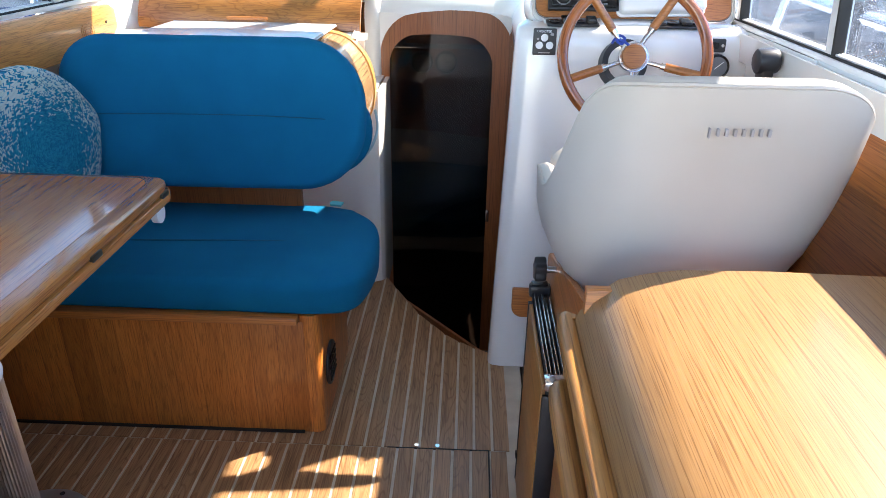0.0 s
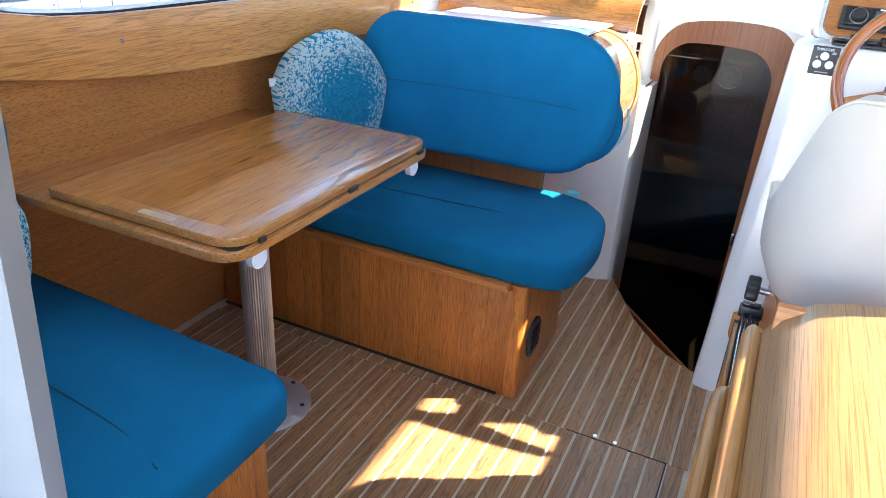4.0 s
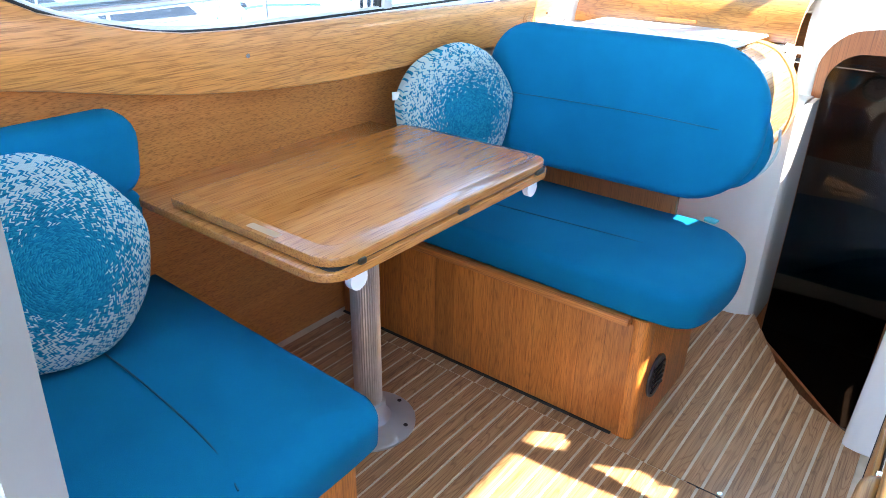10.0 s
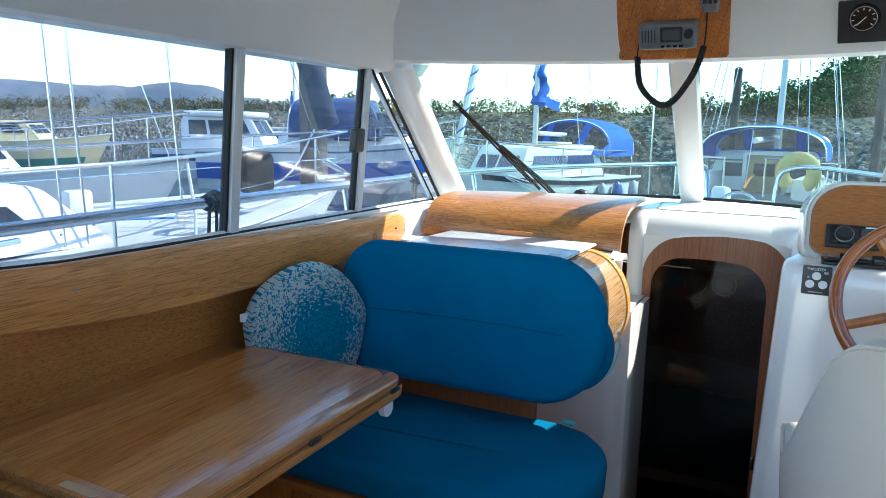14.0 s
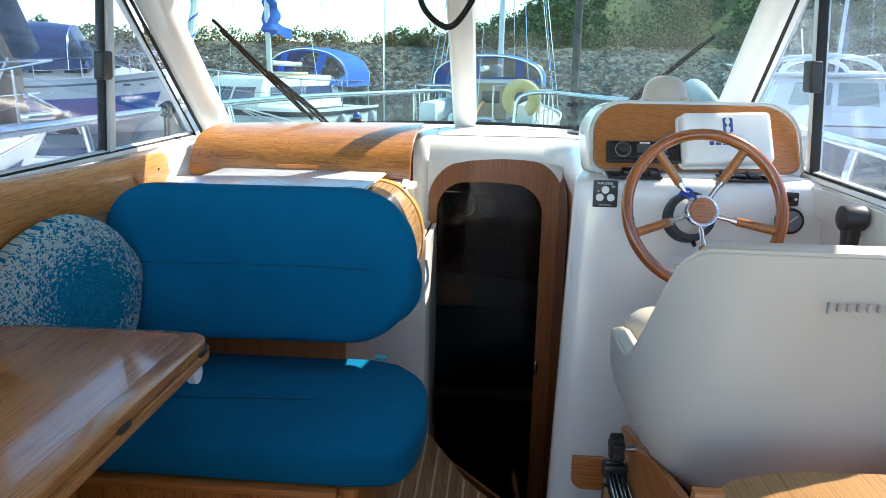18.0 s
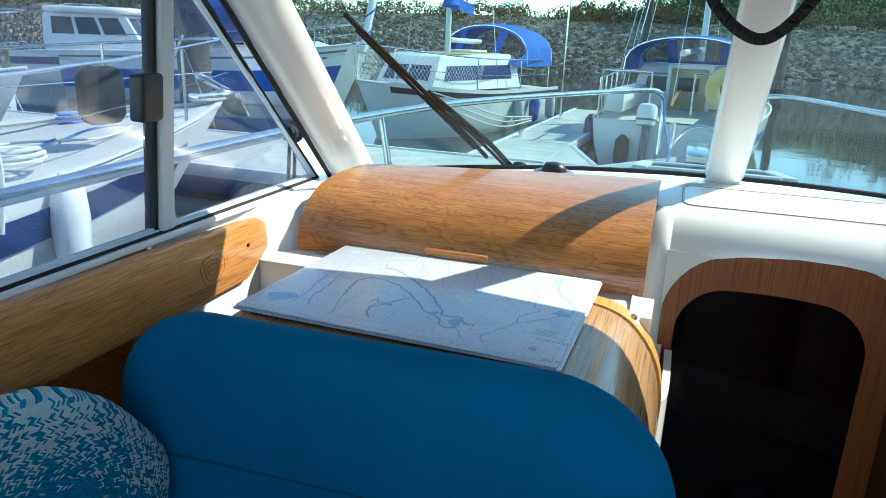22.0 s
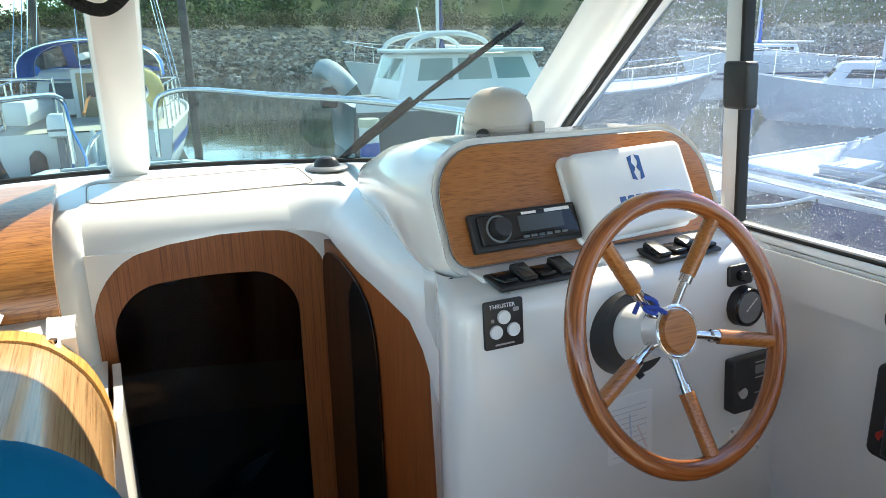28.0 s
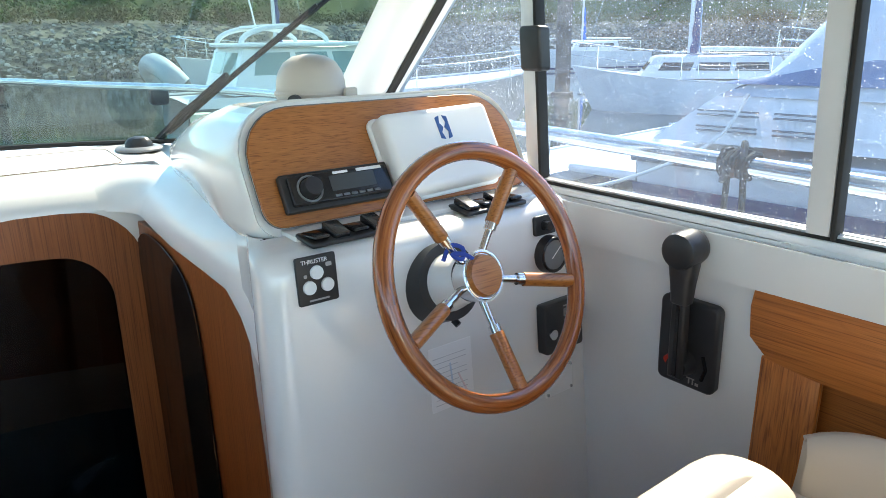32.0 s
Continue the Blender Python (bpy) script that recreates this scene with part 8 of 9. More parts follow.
pulpit(A3, M3, 7.6, 2.7, 1.32, 0.55, 1.0, 0.5, 0.62)
# sailing boat in the next berth
sleeve_navy = mottled(mat("faded_navy_sleeve", (0.016, 0.026, 0.06), 0.85), (0.011, 0.02, 0.05), (0.024, 0.036, 0.08), 7.0, 40.0, 0.3, 0.004)
A4 = thing("sailing_boat", "long white sailing boat with a navy band, in the next berth", "sailing boat")
M4 = heading(-5.95, -2.75, 0.15, 0.988)
hull(A4, M4, 9.8, 3.0, 0.92, hull_white, mottled(mat("pale_grey_deck", (0.58, 0.57, 0.54), 0.65), (0.52, 0.51, 0.48), (0.64, 0.63, 0.6), 1.5), navy)
cabin(A4, M4, 2.5, 6.6, 1.05, 0.75, 0.9, 1.35, 0.2, 0.5, hull_white, dark_window, 4, (0.3, 0.7), 0.86)
rig(A4, M4, 9.8, 5.0, 12.0, 3.0, True, navy)
pulpit(A4, M4, 9.8, 3.0, 0.92, 0.1, 1.0, 0.62)
for x in (5.5, 8.0):
    part("hatch", obox(M4 @ Matrix.Translation((x + 0.9, 0, 1.0)), (0.6, 0.6, 0.07), 0.02), dark_window, A4)
fender(A4, M4, 7.3, -1.2, 0.7, white_plastic)
part("bow_roller", obox(M4 @ Matrix.Translation((9.7, 0, 1.2)), (0.5, 0.14, 0.08), 0.02), steel, A4)
for xb, yb, xt, zt in ((-4.22, 3.26, -4.3, 9.5), (-4.2, 3.42, -4.36, 9.5), (-4.35, 2.6, -4.75, 11.0), (-4.2, 4.3, -4.7, 11.0)):
    part("shroud", rod((xb, yb, 0.42), (xt, yb - 0.3, zt), 0.009, segs=6), steel, A4)
for k, (x, y) in enumerate(((6.2, -0.75), (7.0, -0.55), (7.9, -0.3), (5.6, 0.6))):
    part("deck_line", tube(smooth_line([M4 @ Vector((x, y, 1.0)), M4 @ Vector((x + 0.5, y + 0.25, 1.03)), M4 @ Vector((x + 1.1, y + 0.1, 1.02)), M4 @ Vector((x + 1.6, y + 0.35, 1.04))], 5), 0.009, 6), rope_white if k % 2 else rope_blue, A4)
for x in (2.0, 3.6, 5.2, 6.8):
    part("lashing_tail", tube(smooth_line([M4 @ Vector((x, -1.36, 1.5)), M4 @ Vector((x + 0.03, -1.39, 1.1)), M4 @ Vector((x - 0.02, -1.4, 0.75))], 4), 0.011, 6), rope_white, A4)
part("deck_bag", slab(rounded(0.34, 0.4, 0.1), M4 @ Matrix.Translation((8.0, -0.62, 1.35)) @ Matrix.Rotation(radians(90), 4, "X"), 0.1, 0.03), rubber, A4, "dark folded bag on the guard rail")
part("furled_sail", tube([M4 @ Vector((9.6, 0, 1.8)), M4 @ Vector((7.4, 0, 6.6)), M4 @ Vector((5.1, 0, 11.5))], 0.125, 10), sleeve_navy, A4, "furled headsail in a navy sleeve")
part("anchor", obox(M4 @ Matrix.Translation((9.75, 0, 1.3)) @ Matrix.Rotation(radians(25), 4, "Y"), (0.5, 0.05, 0.06), 0.01), steel, A4)
part("anchor_fluke", obox(M4 @ Matrix.Translation((9.95, 0, 1.12)) @ Matrix.Rotation(radians(60), 4, "Y"), (0.28, 0.3, 0.03), 0.01), steel, A4)
for k, (x, y) in enumerate(((8.6, 0.45), (7.2, -0.9), (6.7, 0.8))):
    part("rope_coil", tube([M4 @ Vector((x + (0.16 + 0.02 * math.sin(j * 1.3)) * math.cos(j / 5), y + 0.13 * math.sin(j / 5), 1.0 + 0.0012 * j)) for j in range(90)], 0.014, 6), rope_white if k else rope_blue, A4, "coiled rope")
for x, y in ((9.0, 0.25), (9.0, -0.25), (5.6, -1.25)):
    part("cleat", tube([M4 @ Vector((x - 0.12, y, 1.07)), M4 @ Vector((x, y, 1.06)), M4 @ Vector((x + 0.12, y, 1.07))], 0.02, 6), steel, A4)
for k in range(4):
    part("halyard", tube([M4 @ Vector((5.0 + 0.15 * k, 0.12 * k - 0.2, 1.0)), M4 @ Vector((5.02, 0.03 * k, 11.8))], 0.006, 5), rope_white, A4)
part("dorade_vent", obox(M4 @ Matrix.Translation((6.9, 0.35, 1.1)), (0.22, 0.16, 0.2), 0.04), hull_white, A4)
part("lashing", tube(smooth_line([M4 @ Vector((9.5, 0.12, 1.75)), M4 @ Vector((9.2, 0.3, 1.2)), M4 @ Vector((8.6, 0.6, 1.05)), M4 @ Vector((7.6, 1.1, 0.95))], 5), 0.012, 6), rope_white, A4, "slack mooring line")
# white motor boat with hard top, further over
A5 = thing("motor_cruiser", "white motor boat with a hard top and dark windows", "motor boat")
M5 = heading(-19.65, 18.2, 0.932, 0.363)
hull(A5, M5, 6.5, 2.6, 1.1, hull_white, hull_white, navy)
cabin(A5, M5, 1.0, 3.9, 1.05, 0.9, 1.05, 2.1, 0.0, 0.6, hull_white, dark_window, 3, (0.42, 0.88), 0.88)
part("hard_top", slab(rounded(2.7, 2.1, 0.6), M5 @ Matrix.Translation((2.2, 0, 2.08)), 0.2, 0.09, 4), hull_white, A5)
part("grab_rail", tube([M5 @ Vector((1.4 + 0.25 * k, -0.8, 2.34 if 0 < k < 6 else 2.27)) for k in range(7)], 0.014, 6), steel, A5)
pulpit(A5, M5, 6.5, 2.6, 1.1, 0.5, 1.0, 0.5)
# cream cabin boat further along the pontoon
cream_hull = mottled(mat("cream_topsides", (0.62, 0.52, 0.3), 0.4), (0.56, 0.47, 0.26), (0.68, 0.58, 0.36), 1.5)
green_band = mottled(mat("green_boot_top", (0.02, 0.16, 0.12), 0.4), (0.015, 0.13, 0.1), (0.03, 0.19, 0.14), 2.0)
A8 = thing("motor_cruiser", "cream cabin boat with a green lower hull", "motor boat")
M8 = heading(-29.0, 15.0, 0.86, 0.51)
hull(A8, M8, 7.0, 2.6, 1.15, cream_hull, cream_hull, bands=((green_band, 0.02, 0.42),))
cabin(A8, M8, 1.5, 4.8, 1.05, 0.75, 1.1, 1.85, 0.1, 0.7, cream_hull, dark_window, 3, (0.4, 0.8), 0.86)
pulpit(A8, M8, 7.0, 2.6, 1.15, 0.4, 1.0, 0.5)
# fishing cruiser beam on, starboard bow
A6 = thing("motor_cruiser", "wheelhouse motor boat with a grey hull, lying beam on", "motor boat")
M6 = heading(3.7, 13.4, 0.99, -0.13)
hull(A6, M6, 8.0, 2.7, 0.95, mottled(mat("grey_green_hull", (0.16, 0.19, 0.19), 0.3), (0.14, 0.17, 0.17), (0.19, 0.22, 0.22), 2.0), hull_white, None)
part("gunwale_band", loft([[M6 @ Vector((x, -1.37 * (1 - 0.1 * max(0, 1 - x / 2)), z)) for x in (0, 1, 2, 4)] for z in (0.74, 0.9)]), hull_white, A6)
cabin(A6, M6, 0.75, 3.7, 1.05, 0.9, 0.9, 1.68, 0.25, 0.4, hull_white, glass("wheelhouse_glass", 0.0, (0.5, 0.62, 0.6)), 3, (0.4, 0.86), 0.88)
part("roof", slab(rounded(2.7, 2.1, 0.3), M6 @ Matrix.Translation((2.2, 0, 1.66)), 0.07, 0.03), hull_white, A6)
for y in (-0.8, 0.8):
    part("roof_arch", tube([M6 @ Vector((1.75 + 0.75 * math.cos(k / 12 * math.pi), y, 1.72 + 0.27 * math.sin(k / 12 * math.pi))) for k in range(13)], 0.045, 8), hull_white, A6)
part("arch_top", slab(rounded(0.7, 1.6, 0.1), M6 @ Matrix.Translation((1.75, 0, 1.97)), 0.05, 0.02), hull_white, A6)
part("aerial", rod(M6 @ Vector((1.5, 0, 2.0)), M6 @ Vector((1.42, 0, 2.45)), 0.015, segs=6), white_plastic, A6)
pulpit(A6, M6, 8.0, 2.7, 0.95, 0.5, 1.0, 0.4)
part("dinghy", tube(smooth_line([M6 @ Vector((-0.05, -1.05, 1.1)), M6 @ Vector((-0.2, -0.9, 1.3)), M6 @ Vector((-0.25, 0, 1.42)), M6 @ Vector((-0.2, 0.9, 1.3)), M6 @ Vector((-0.05, 1.05, 1.1))], 4), 0.17, 12), mottled(mat("grey_inflatable", (0.4, 0.42, 0.43), 0.6), (0.36, 0.38, 0.39), (0.45, 0.47, 0.48), 3.0), A6, "grey inflatable hung at the stern")
part("outboard", obox(M6 @ Matrix.Translation((-0.3, -0.4, 0.95)), (0.3, 0.28, 0.34), 0.06), black, A6)
# large cruiser close on the starboard side
A7 = thing("motor_cruiser", "large white motor cruiser with a blue canopy and navy hull", "motor boat")
M7 = heading(6.55, 5.15, 0.12, -0.993)
hull(A7, M7, 9.5, 3.5, 0.9, hull_white, hull_white, None, None, 0.7)
part("hull_band", loft([[M7 @ Vector((x, -1.765 * (0.875 + 0.125 * min(1, x / 3.3)) * f, z)) for x in (0.0, 1.6, 3.3, 6.5)] for f, z in ((1.0, 0.5), (0.97, 0.25), (0.93, 0.0))]), navy, A7, "navy lower hull")
cabin(A7, M7, 0.1, 6.5, 1.42, 1.2, 0.88, 1.3, 0.55, 1.2, hull_white, hull_white, 1, (0.2, 0.3), 0.93)
canvas = mottled(mat("faded_blue_canopy", (0.1, 0.17, 0.32), 0.8), (0.08, 0.14, 0.28), (0.14, 0.22, 0.38), 2.0)
clear_film = mottled(mat("clouded_canopy_window", (0.5, 0.56, 0.64), 0.25), (0.44, 0.5, 0.58), (0.58, 0.64, 0.7), 1.2)
for nm, m_, f0, f1 in (("canopy_skirt", canvas, 0.0, 0.3), ("canopy", clear_film, 0.3, 1.0)):
    rows = []
    for x0, h, top in ((0.62, 0.0, 0.5), (0.95, 0.25, 0.55), (1.3, 0.75, 0.85), (1.75, 1.25, 1.2), (3.0, 1.35, 1.35), (4.8, 1.2, 1.25)):
        row = []
        for a in range(13):
            q = a / 12 * math.pi
            z = 1.27 + max(h, 0.02) * abs(math.sin(q)) ** 0.5
            row.append(M7 @ Vector((x0, -1.33 * math.cos(q), 1.27 + (z - 1.27) * (f1 if f1 < 1 else 1.0) + (0.0 if f1 < 1 else 0.0))) if f1 == 1.0 else M7 @ Vector((x0 - 0.02, -1.36 * math.cos(q), 1.25 + (z - 1.27) * 0.3 + 0.12)))
        rows.append(row)
    part(nm, loft(rows), m_, A7)
for k in range(4):
    for j in range(2):
        part("vent_slot", obox(M7 @ Matrix.Translation((0.75 + j * 0.62, -1.43, 0.99 + 0.035 * k + (0.06 if k > 1 else 0.0))), (0.5, 0.03, 0.014), 0.004), grey_plastic, A7)
part("swim_platform", obox(M7 @ Matrix.Translation((-0.4, 0, 0.5)), (0.9, 2.7, 0.1), 0.04), hull_white, A7)
part("rub_rail", tube([M7 @ Vector((x, -1.79 * (0.875 + 0.125 * min(1, x / 3.3)), 0.72)) for x in (0.0, 1.6, 3.3, 6.5)], 0.03, 8), grey_plastic, A7)
part("stern_line", tube(smooth_line([M7 @ Vector((0.9, -1.42, 1.3)), M7 @ Vector((0.7, -1.6, 0.9)), M7 @ Vector((-0.1, -1.9, 0.5)), M7 @ Vector((-1.0, -2.0, 0.38))], 5), 0.016, 6), rope_white, A7, "mooring rope")
fender(A7, M7, 2.4, -1.85, 0.75, navy)
# sailing boats lying beyond the starboard side
for k, (x, y, dx, dy, L, h) in enumerate(((18.0, 7.9, -0.63, 0.78, 7.0, 9.5), (36.0, 28.0, -0.98, 0.2, 9.0, 12.0), (24.0, 10.0, -0.98, -0.1, 8.0, 10.5), (-24.0, 24.5, 0.9, 0.3, 8.0, 11.0), (-14.0, 3.5, 0.9, 0.4, 8.0, 11.5), (-24.0, 7.0, 0.95, 0.2, 8.5, 11.0), (14.0, 24.0, -0.9, -0.3, 8.0, 11.0))):
    q = thing("sailing_boat", "moored white sailing boat with covered boom", "sailing boat", group="moored boats beyond")
    m = heading(x, y, dx, dy)
    if k == 0:
        m = Matrix.Translation((0, 0, -0.28)) @ m
    hull(q, m, L, 2.8, 1.1, hull_white, bow_cream, None, navy)
    cabin(q, m, 2.2, 5.4, 0.95, 0.7, 1.08, 1.6, 0.1, 0.4, hull_white, dark_window, 3, (0.35, 0.7), 0.86)
    rig(q, m, L, 4.2, h, 2.8, True, sail_blue if k % 2 else navy)
    pulpit(q, m, L, 2.8, 1.1, 0.1, 1.0, 0.6)

# pontoons and piles
def pontoon(name, x0, y0, x1, y1, w, label):
    p = thing(name, label, "pontoon")
    d = Vector((x1 - x0, y1 - y0, 0))
    L = d.length
    m = Matrix.Translation((x0, y0, -0.16)) @ Matrix.Rotation(math.atan2(d.y, d.x), 4, "Z")
    part("float", obox(m @ Matrix.Translation((L / 2, 0, -0.17)), (L, w * 0.94, 0.26), 0.02), navy, p, "blue floats")
    n = min(60, max(4, int(L / 0.3)))
    me = None
    for k in range(n):
        bm = obox(m @ Matrix.Translation(((k + 0.5) * L / n, 0, 0)), (L / n - 0.005, w, 0.05), 0.003)
        part("board", bm, dock_grey, p, smooth=False)
    for sy in (-1, 1):
        part("edge_rail", obox(m @ Matrix.Translation((L / 2, sy * (w / 2 + 0.03), -0.02)), (L, 0.05, 0.14), 0.01), aluminium, p)
    for f in (0.3, 0.7):
        c = part("cleat", tube([m @ Vector((L * f - 0.14, w / 2 - 0.1, 0.11)), m @ Vector((L * f, w / 2 - 0.1, 0.1)), m @ Vector((L * f + 0.14, w / 2 - 0.1, 0.11))], 0.018, 6), steel, p)
        part("post", rod(m @ Vector((L * f, w / 2 - 0.1, 0.02)), m @ Vector((L * f, w / 2 - 0.1, 0.1)), 0.025, segs=8), steel, c)


pontoon("finger_pontoon", -2.7, -4.0, -2.45, 7.4, 1.1, "grey boarded finger pontoon alongside")
pontoon("walkway_pontoon", -15.0, 8.95, -1.15, 8.5, 2.2, "grey boarded walkway pontoon across the bows")
pontoon("finger_pontoon", -2.3, 9.62, -2.0, 17.0, 0.95, "grey boarded finger pontoon between the boats")
pontoon("finger_pontoon", 3.7, 6.5, 12.0, 7.4, 1.0, "grey boarded finger pontoon astern of the large cruiser")
br = thing("pontoon_brace", "grey triangular brace plate between walkway and finger", "pontoon")
part("plate", slab([(-1.78, 9.63), (-1.2, 9.63), (-1.74, 11.2)], Matrix.Translation((0, 0, -0.16)), 0.05, 0.004, 1), dock_grey, br)
part("edge", rod((-1.16, 9.66, -0.14), (-1.68, 11.2, -0.14), 0.045, segs=8), aluminium, br)
part("float", box((-1.75, 9.7, -0.55), (-1.35, 10.3, -0.17), 0.05), navy, br)
for x, y, h, r in ((-7.3, 10.2, 3.6, 0.24), (3.0, 30.0, 5.0, 0.16), (-2.0, 32.0, 4.0, 0.16), (14.0, 14.0, 3.4, 0.2)):
    p = thing("mooring_pile", "weathered steel mooring pile standing in the water", "pile", group="mooring piles")
    part("shaft", rod((x, y, WL - 1), (x, y, h), r, r * 0.98, 20), pile_brown, p)
    part("collar", rod((x, y, -0.3), (x, y, -0.12), r + 0.09, segs=20), rubber, p)
    part("cap", rod((x, y, h), (x, y, h + 0.12), r + 0.02, 0.03, 20), pile_brown, p)
# day mark on a staff
dm = thing("day_mark", "grey diamond day mark on a staff", "sign")
part("staff", rod((-4.6, 28.0, WL), (-4.6, 28.0, 5.0), 0.04, segs=8), steel, dm)
part("diamond", obox(pose(-4.6, 27.95, 4.4, 0, 45, 0), (0.5, 0.04, 0.5), 0.01), grey_plastic, dm)

# ---- far bank, hedge, hills ----
rock = mat("bank_rock", (0.3, 0.28, 0.25), 0.9)
t, b = nodes(rock)
geo = t.nodes.new("ShaderNodeNewGeometry")
t.links.new(ramp(t, geo.outputs["Random Per Island"], [(0.0, (0.09, 0.08, 0.065)), (0.5, (0.17, 0.155, 0.13)), (0.85, (0.27, 0.255, 0.225)), (1.0, (0.42, 0.4, 0.37))]), b.inputs["Base Color"])
BANK = smooth_line([(-95, 10, 0), (-60, 34, 0), (-30, 41, 0), (0, 43, 0), (30, 45, 0), (58, 36, 0), (80, 8, 0), (85, -40, 0)], 8)


def bank_at(f):
    k = min(int(f * (len(BANK) - 1)), len(BANK) - 2)
    u = f * (len(BANK) - 1) - k
    p = BANK[k].lerp(BANK[k + 1], u)
    d = (BANK[k + 1] - BANK[k]).normalized()
    return p, Vector((-d.y, d.x, 0))


rows = []
soil = mottled(mat("bank_soil", (0.16, 0.14, 0.105), 0.95), (0.11, 0.1, 0.07), (0.21, 0.185, 0.14), 1.2)
for k in range(60):
    p, n = bank_at(k / 59)
    rows.append([p + n * a + Vector((0, 0, z)) for a, z in ((-0.5, WL - 0.8), (0, WL - 0.05), (2.5, 1.0), (4.6, 2.35), (7, 2.75), (40, 3.6), (420, 4.0))])
tagged(link("ground", loft(rows), soil), "earth bank of the harbour with rough grass", "ground", "", "structure")
rng = random.Random(5)
vs, fs = [], []
for k in range(24000):
    f = rng.uniform(0.12, 0.9)
    p, n = bank_at(f)
    a = rng.uniform(-0.1, 4.8)
    z = WL + (a / 4.8) * 2.85 + 0.05
    r = rng.uniform(0.05, 0.17)
    c = p + n * a + Vector((0, 0, z))
    base = len(vs)
    for sx, sy, sz in ((-1, -1, -0.6), (1, -1, -0.6), (1, 1, -0.6), (-1, 1, -0.6), (-0.7, -0.7, 0.7), (0.7, -0.75, 0.6), (0.75, 0.7, 0.8), (-0.7, 0.7, 0.6)):
        vs.append(c + Vector((sx * r * rng.uniform(0.6, 1.25), sy * r * rng.uniform(0.6, 1.25), sz * r * rng.uniform(0.6, 1.1))))
    fs += [[base + i for i in q] for q in ((0, 1, 5, 4), (1, 2, 6, 5), (2, 3, 7, 6), (3, 0, 4, 7), (4, 5, 6, 7))]
me = bpy.data.meshes.new("bank_rocks")
me.from_pydata([tuple(v) for v in vs], [], fs)
me.materials.append(rock)
tagged(new("bank_rocks", me), "grey rubble stones of the harbour bank", "rocks", "", "stuff")


def foliage(name, dark, light):
    m = mat(name, dark, 0.8, spec=0.2)
    t, b = nodes(m)
    g = t.nodes.new("ShaderNodeNewGeometry")
    t.links.new(ramp(t, g.outputs["Random Per Island"], [(0.0, dark), (1.0, light)]), b.inputs["Base Color"])
    return m


hedge_mat = foliage("hedge_leaves", (0.06, 0.07, 0.03), (0.2, 0.17, 0.08))
bush_mat = foliage("bush_leaves", (0.03, 0.06, 0.015), (0.12, 0.19, 0.04))
tree_mat = foliage("wood_leaves", (0.035, 0.07, 0.025), (0.11, 0.17, 0.05))


def leaves(name, spots, material, label, category, size):
    """Clumps of small leaf blades about the spots (centre, radius, count)."""
    vs, fs = [], []
    for c, r, n in spots:
        for _ in range(n):
            d = Vector((rng.gauss(0, 1), rng.gauss(0, 1), rng.gauss(0, 0.8)))
            d = d.normalized() * r * rng.uniform(0.55, 1.05)
            p = c + d
            u = Vector((rng.gauss(0, 1), rng.gauss(0, 1), rng.gauss(0, 1))).normalized() * size * rng.uniform(0.6, 1.3)
            w = u.cross(Vector((rng.gauss(0, 1), rng.gauss(0, 1), rng.gauss(0, 1)))).normalized() * size * 0.5
            k = len(vs)
            vs += [p - u, p + w, p + u, p - w]
            fs.append([k, k + 1, k + 2, k + 3])
    me = bpy.data.meshes.new(name)
    me.from_pydata([tuple(v) for v in vs], [], fs)
    me.materials.append(material)
    return tagged(new(name, me), label, category, "", "stuff")


spots = []
for k in range(900):
    f = rng.uniform(0.1, 0.92)
    p, n = bank_at(f)
    spots.append((p + n * rng.uniform(4.6, 8.0) + Vector((0, 0, 2.5 + rng.uniform(0, 0.75))), rng.uniform(0.4, 0.8), 80))
leaves("hedge", spots, hedge_mat, "brown-green hedge along the top of the bank", "hedge", 0.11)
spots = []
for f, h, r in ((0.40, 3.6, 1.2), (0.418, 4.0, 1.5), (0.44, 3.3, 1.0), (0.455, 3.4, 0.9), (0.52, 3.7, 1.3), (0.53, 4.2, 1.2), (0.28, 3.8, 1.5), (0.30, 3.4, 1.2), (0.6, 3.3, 1.1), (0.7, 3.6, 1.5)):
    p, n = bank_at(f)
    for j in range(16):
        spots.append((p + n * (6.5 + rng.uniform(-1, 1)) + Vector((rng.uniform(-1.6, 1.6), rng.uniform(-0.5, 0.5), h - 0.9 + rng.uniform(-0.4, 0.8) * r)), rng.uniform(0.25, 0.55), 60))
leaves("bushes", spots, bush_mat, "green gorse bushes on the bank", "bushes", 0.13)

# wooded hill to starboard, hills coloured with blue haze to port
def hill(name, pts, depth, material, label):
    rows = []
    n = 40
    for k in range(n + 1):
        f = k / n
        g = f * (len(pts) - 1)
        i = min(int(g), len(pts) - 2)
        x0, y0, h = Vector(pts[i]).lerp(Vector(pts[i + 1]), g - i)
        h *= 1 + 0.06 * noise.noise(Vector((k * 0.7, 3.1, 0))) + 0.05 * noise.noise(Vector((k * 1.9, 7.7, 0)))
        d = Vector((x0, y0, 0)).normalized()
        rows.append([Vector((x0, y0, 0)) + d * depth * u + Vector((0, 0, h * v)) for u, v in ((-0.6, -0.02), (-0.35, 0.4), (-0.15, 0.8), (0.0, 1.0), (0.4, 0.9))])
    return tagged(link(name, loft(rows), material), label, "hill", "", "structure")


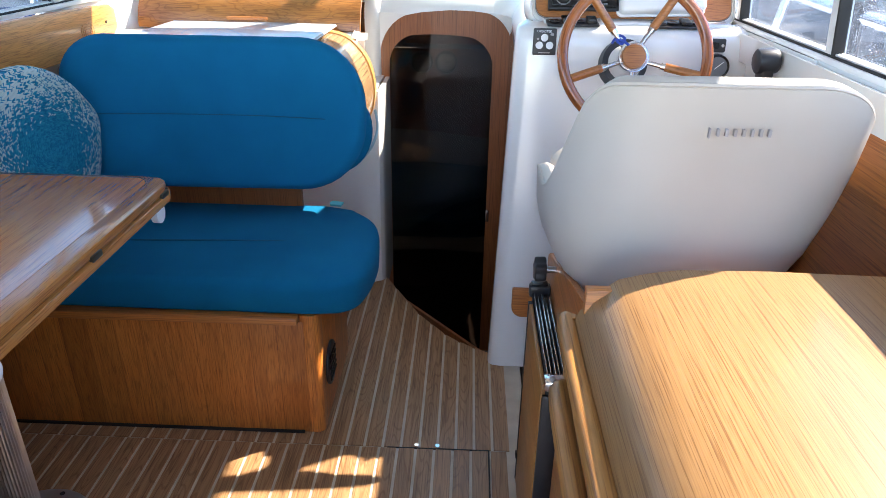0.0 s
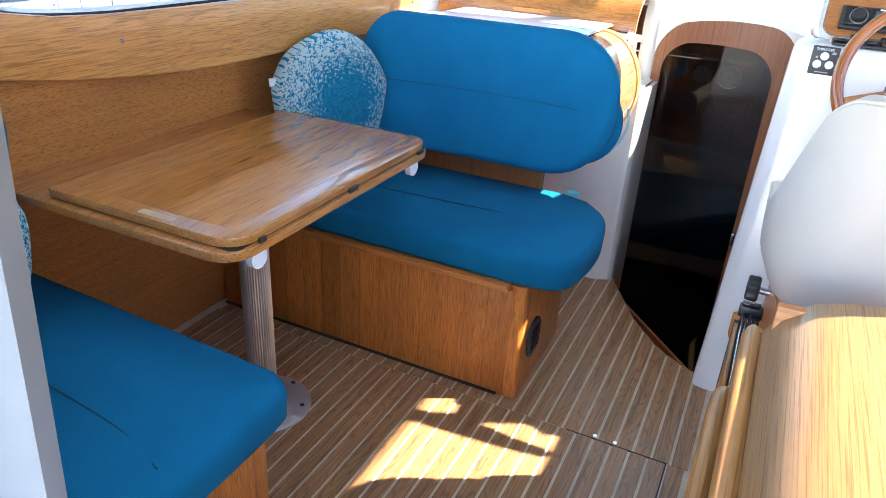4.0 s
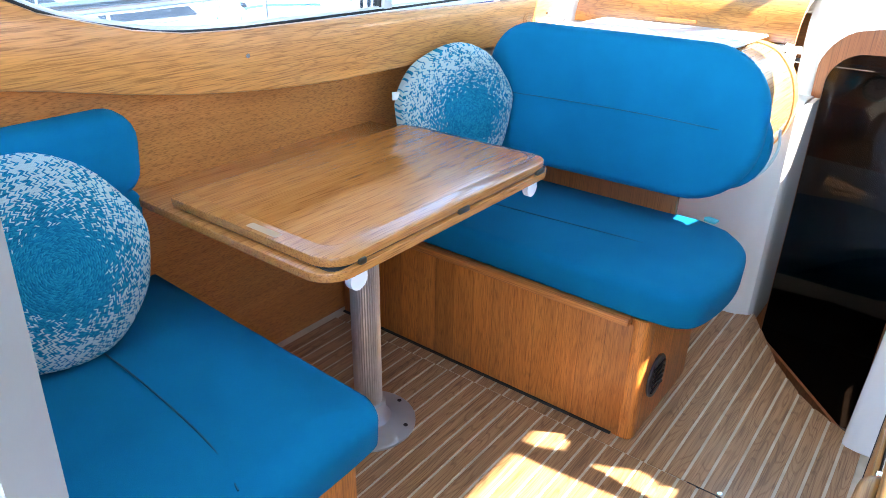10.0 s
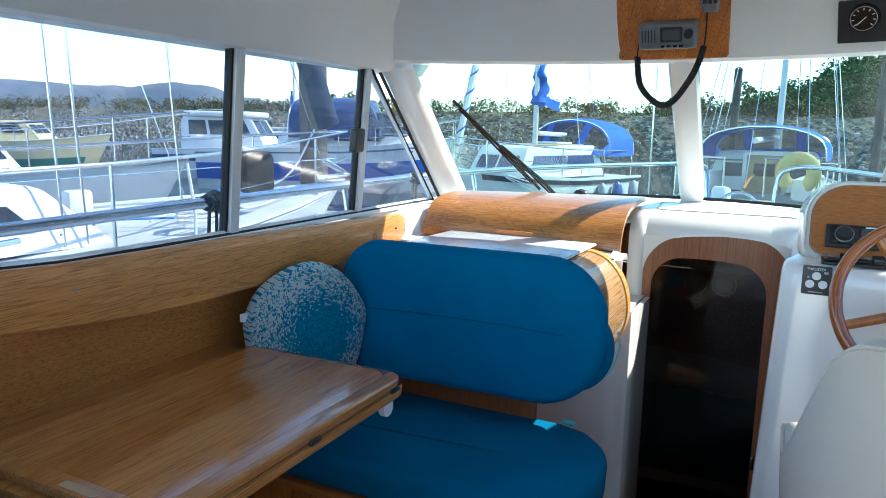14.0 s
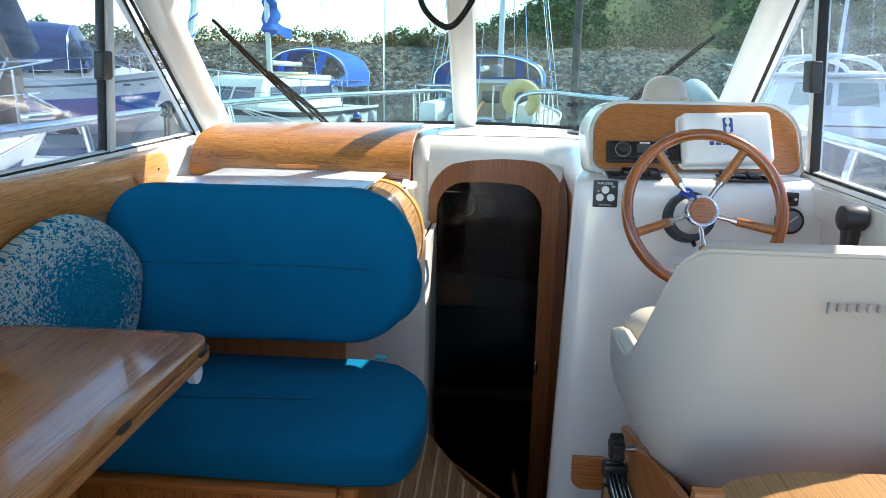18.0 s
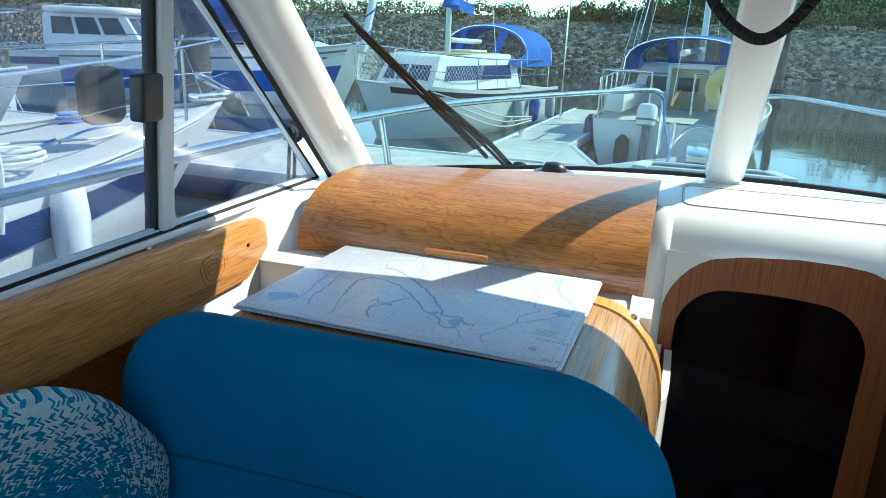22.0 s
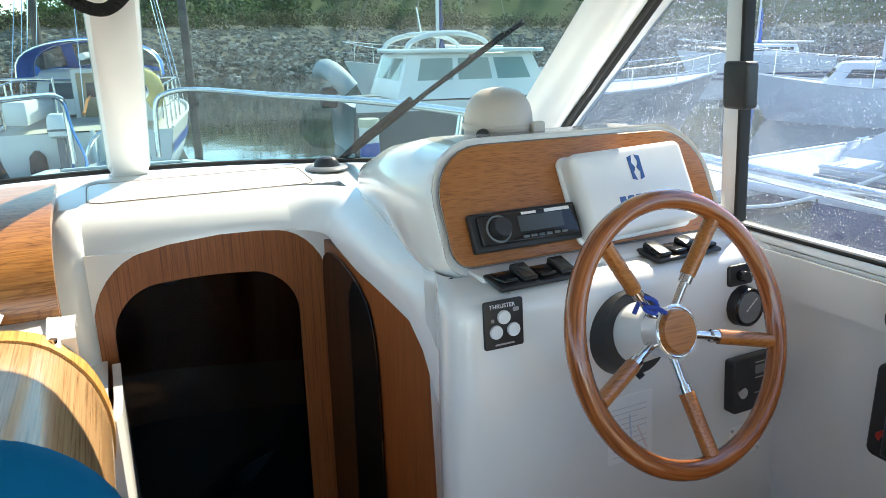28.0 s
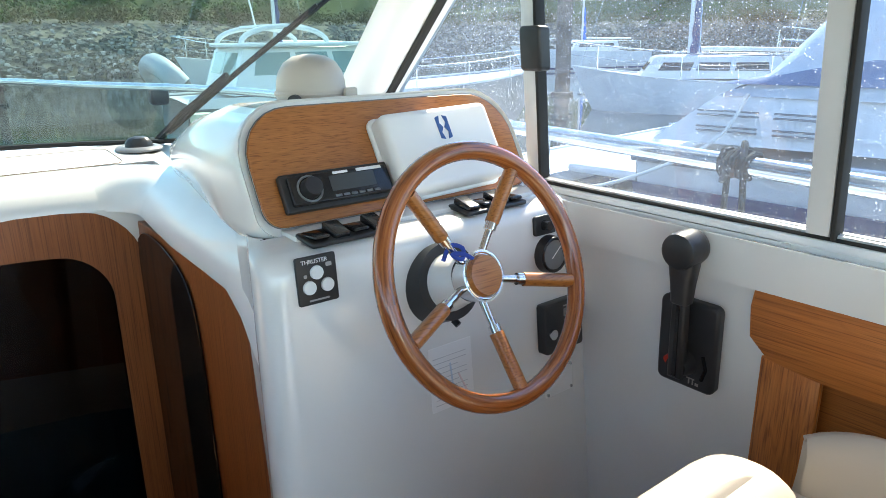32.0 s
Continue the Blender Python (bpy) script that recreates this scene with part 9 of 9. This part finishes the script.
# Haze is put into the colour: blue-grey instead of moor brown.
hill_blue = mottled(mat("hazy_moor", (0.14, 0.17, 0.22), 1.0), (0.12, 0.15, 0.2), (0.2, 0.21, 0.23), 0.01)
hill_green = mottled(mat("hill_grass", (0.12, 0.14, 0.05), 1.0), (0.07, 0.1, 0.03), (0.2, 0.2, 0.08), 0.05)
hill("backdrop", [(-1290, 60, 66), (-1260, 250, 70), (-1200, 500, 70), (-1096, 690, 68), (-1010, 720, 62), (-965, 730, 60), (-880, 740, 58), (-797, 745, 64), (-740, 760, 56), (-710, 770, 45), (-650, 790, 36), (-597, 810, 28), (-500, 866, 16), (-300, 950, 10), (-120, 990, 6)], 200, hill_blue, "distant hills with the blue of haze put into their colour")
hill("hill", [(-14, 165, 5), (2, 165, 11), (14, 162, 17), (45, 155, 22), (80, 140, 26), (115, 118, 28), (140, 90, 28), (160, 40, 24), (165, -40, 18)], 60, hill_green, "grassy hill with woods")
spots = []
for k in range(520):
    f = rng.random()
    i = min(int(f * 8), 7)
    q = [(-14, 165, 5), (2, 165, 11), (14, 162, 17), (45, 155, 22), (80, 140, 26), (115, 118, 28), (140, 90, 28), (160, 40, 24), (165, -40, 18)]
    a, c = Vector(q[i]), Vector(q[i + 1])
    p = a.lerp(c, f * 8 - i)
    d = Vector((p.x, p.y, 0)).normalized()
    s = rng.random()
    spots.append((Vector((p.x, p.y, 0)) - d * (34 * s) + Vector((0, 0, p.z * (1 - 0.75 * s) + rng.uniform(0, 2.0))), rng.uniform(1.4, 3.2), 110))
leaves("woods", spots, tree_mat, "dark green woods on the hillside", "woods", 0.42)
# houses on the hillside
for x, y, z, w in ((58, 138, 9.0, 9), (74, 134, 10.0, 8), (100, 118, 11.0, 10), (128, 84, 12.0, 9)):
    h = thing("house", "small pale house on the hillside", "house", group="houses on the hill")
    part("wall", box((x - w / 2, y - 3, z - 3), (x + w / 2, y + 3, z + 3.0)), rope_white, h)
    part("roof", slab([(-w / 2 - 0.4, 0), (w / 2 + 0.4, 0), (w / 2 - 0.6, 2.2), (-w / 2 + 0.6, 2.2)], axes((x, y + 3, z + 3.0), (1, 0, 0), (0, 0, 1)), 6.0, 0.05, 1), grey_plastic, h)
    for k in range(3):
        part("window", box((x - w / 2 + 1 + k * 2.6, y - 3.05, z), (x - w / 2 + 2.2 + k * 2.6, y - 3.0, z + 1.4)), dark_window, h)
# ---- sole planks, last ----
PITCH, LINE = 0.0467, 0.0062
for k in range(-28, 5):
    x0 = 0.0095 + PITCH * k + LINE / 2
    x1 = x0 + PITCH - LINE
    for half, (ya, yb) in enumerate(((-0.74, 1.488), (1.4915, None))):
        sh = 0.008 if half else 0.0
        a, c = x0 + sh, x1 + sh
        if c > 0.235 or a < -1.41:
            continue
        bm = bmesh.new()
        e0 = sole_end(a) if yb is None else yb
        e1 = sole_end(c) if yb is None else yb
        lo = [bm.verts.new(p) for p in ((a, ya, -0.004), (c, ya, -0.004), (c, e1, -0.004), (a, e0, -0.004))]
        hi = [bm.verts.new(p) for p in ((a + 0.0006, ya, 0.0), (c - 0.0006, ya, 0.0), (c - 0.0006, e1, 0.0), (a + 0.0006, e0, 0.0))]
        bm.faces.new(hi)
        for i in range(4):
            bm.faces.new((lo[i], lo[(i + 1) % 4], hi[(i + 1) % 4], hi[i]))
        part("plank", bm, deck_plank, floor, smooth=False)
hatch = thing("hatch_screws", "two steel screws in the sole by the hatch", "screws")
for x in (-0.036, 0.017):
    part("screw", rod((x, 1.5, -0.001), (x, 1.5, 0.002), 0.006, segs=14), chrome, hatch)
part("gap", box((0.146, 0.9, -0.003), (0.1495, 1.4915, 0.0008)), rubber, hatch, "dark gap along the hatch edge")
part("gap", box((-0.11, 1.488, -0.003), (0.1495, 1.4912, 0.0008)), rubber, hatch, "dark gap along the hatch edge")
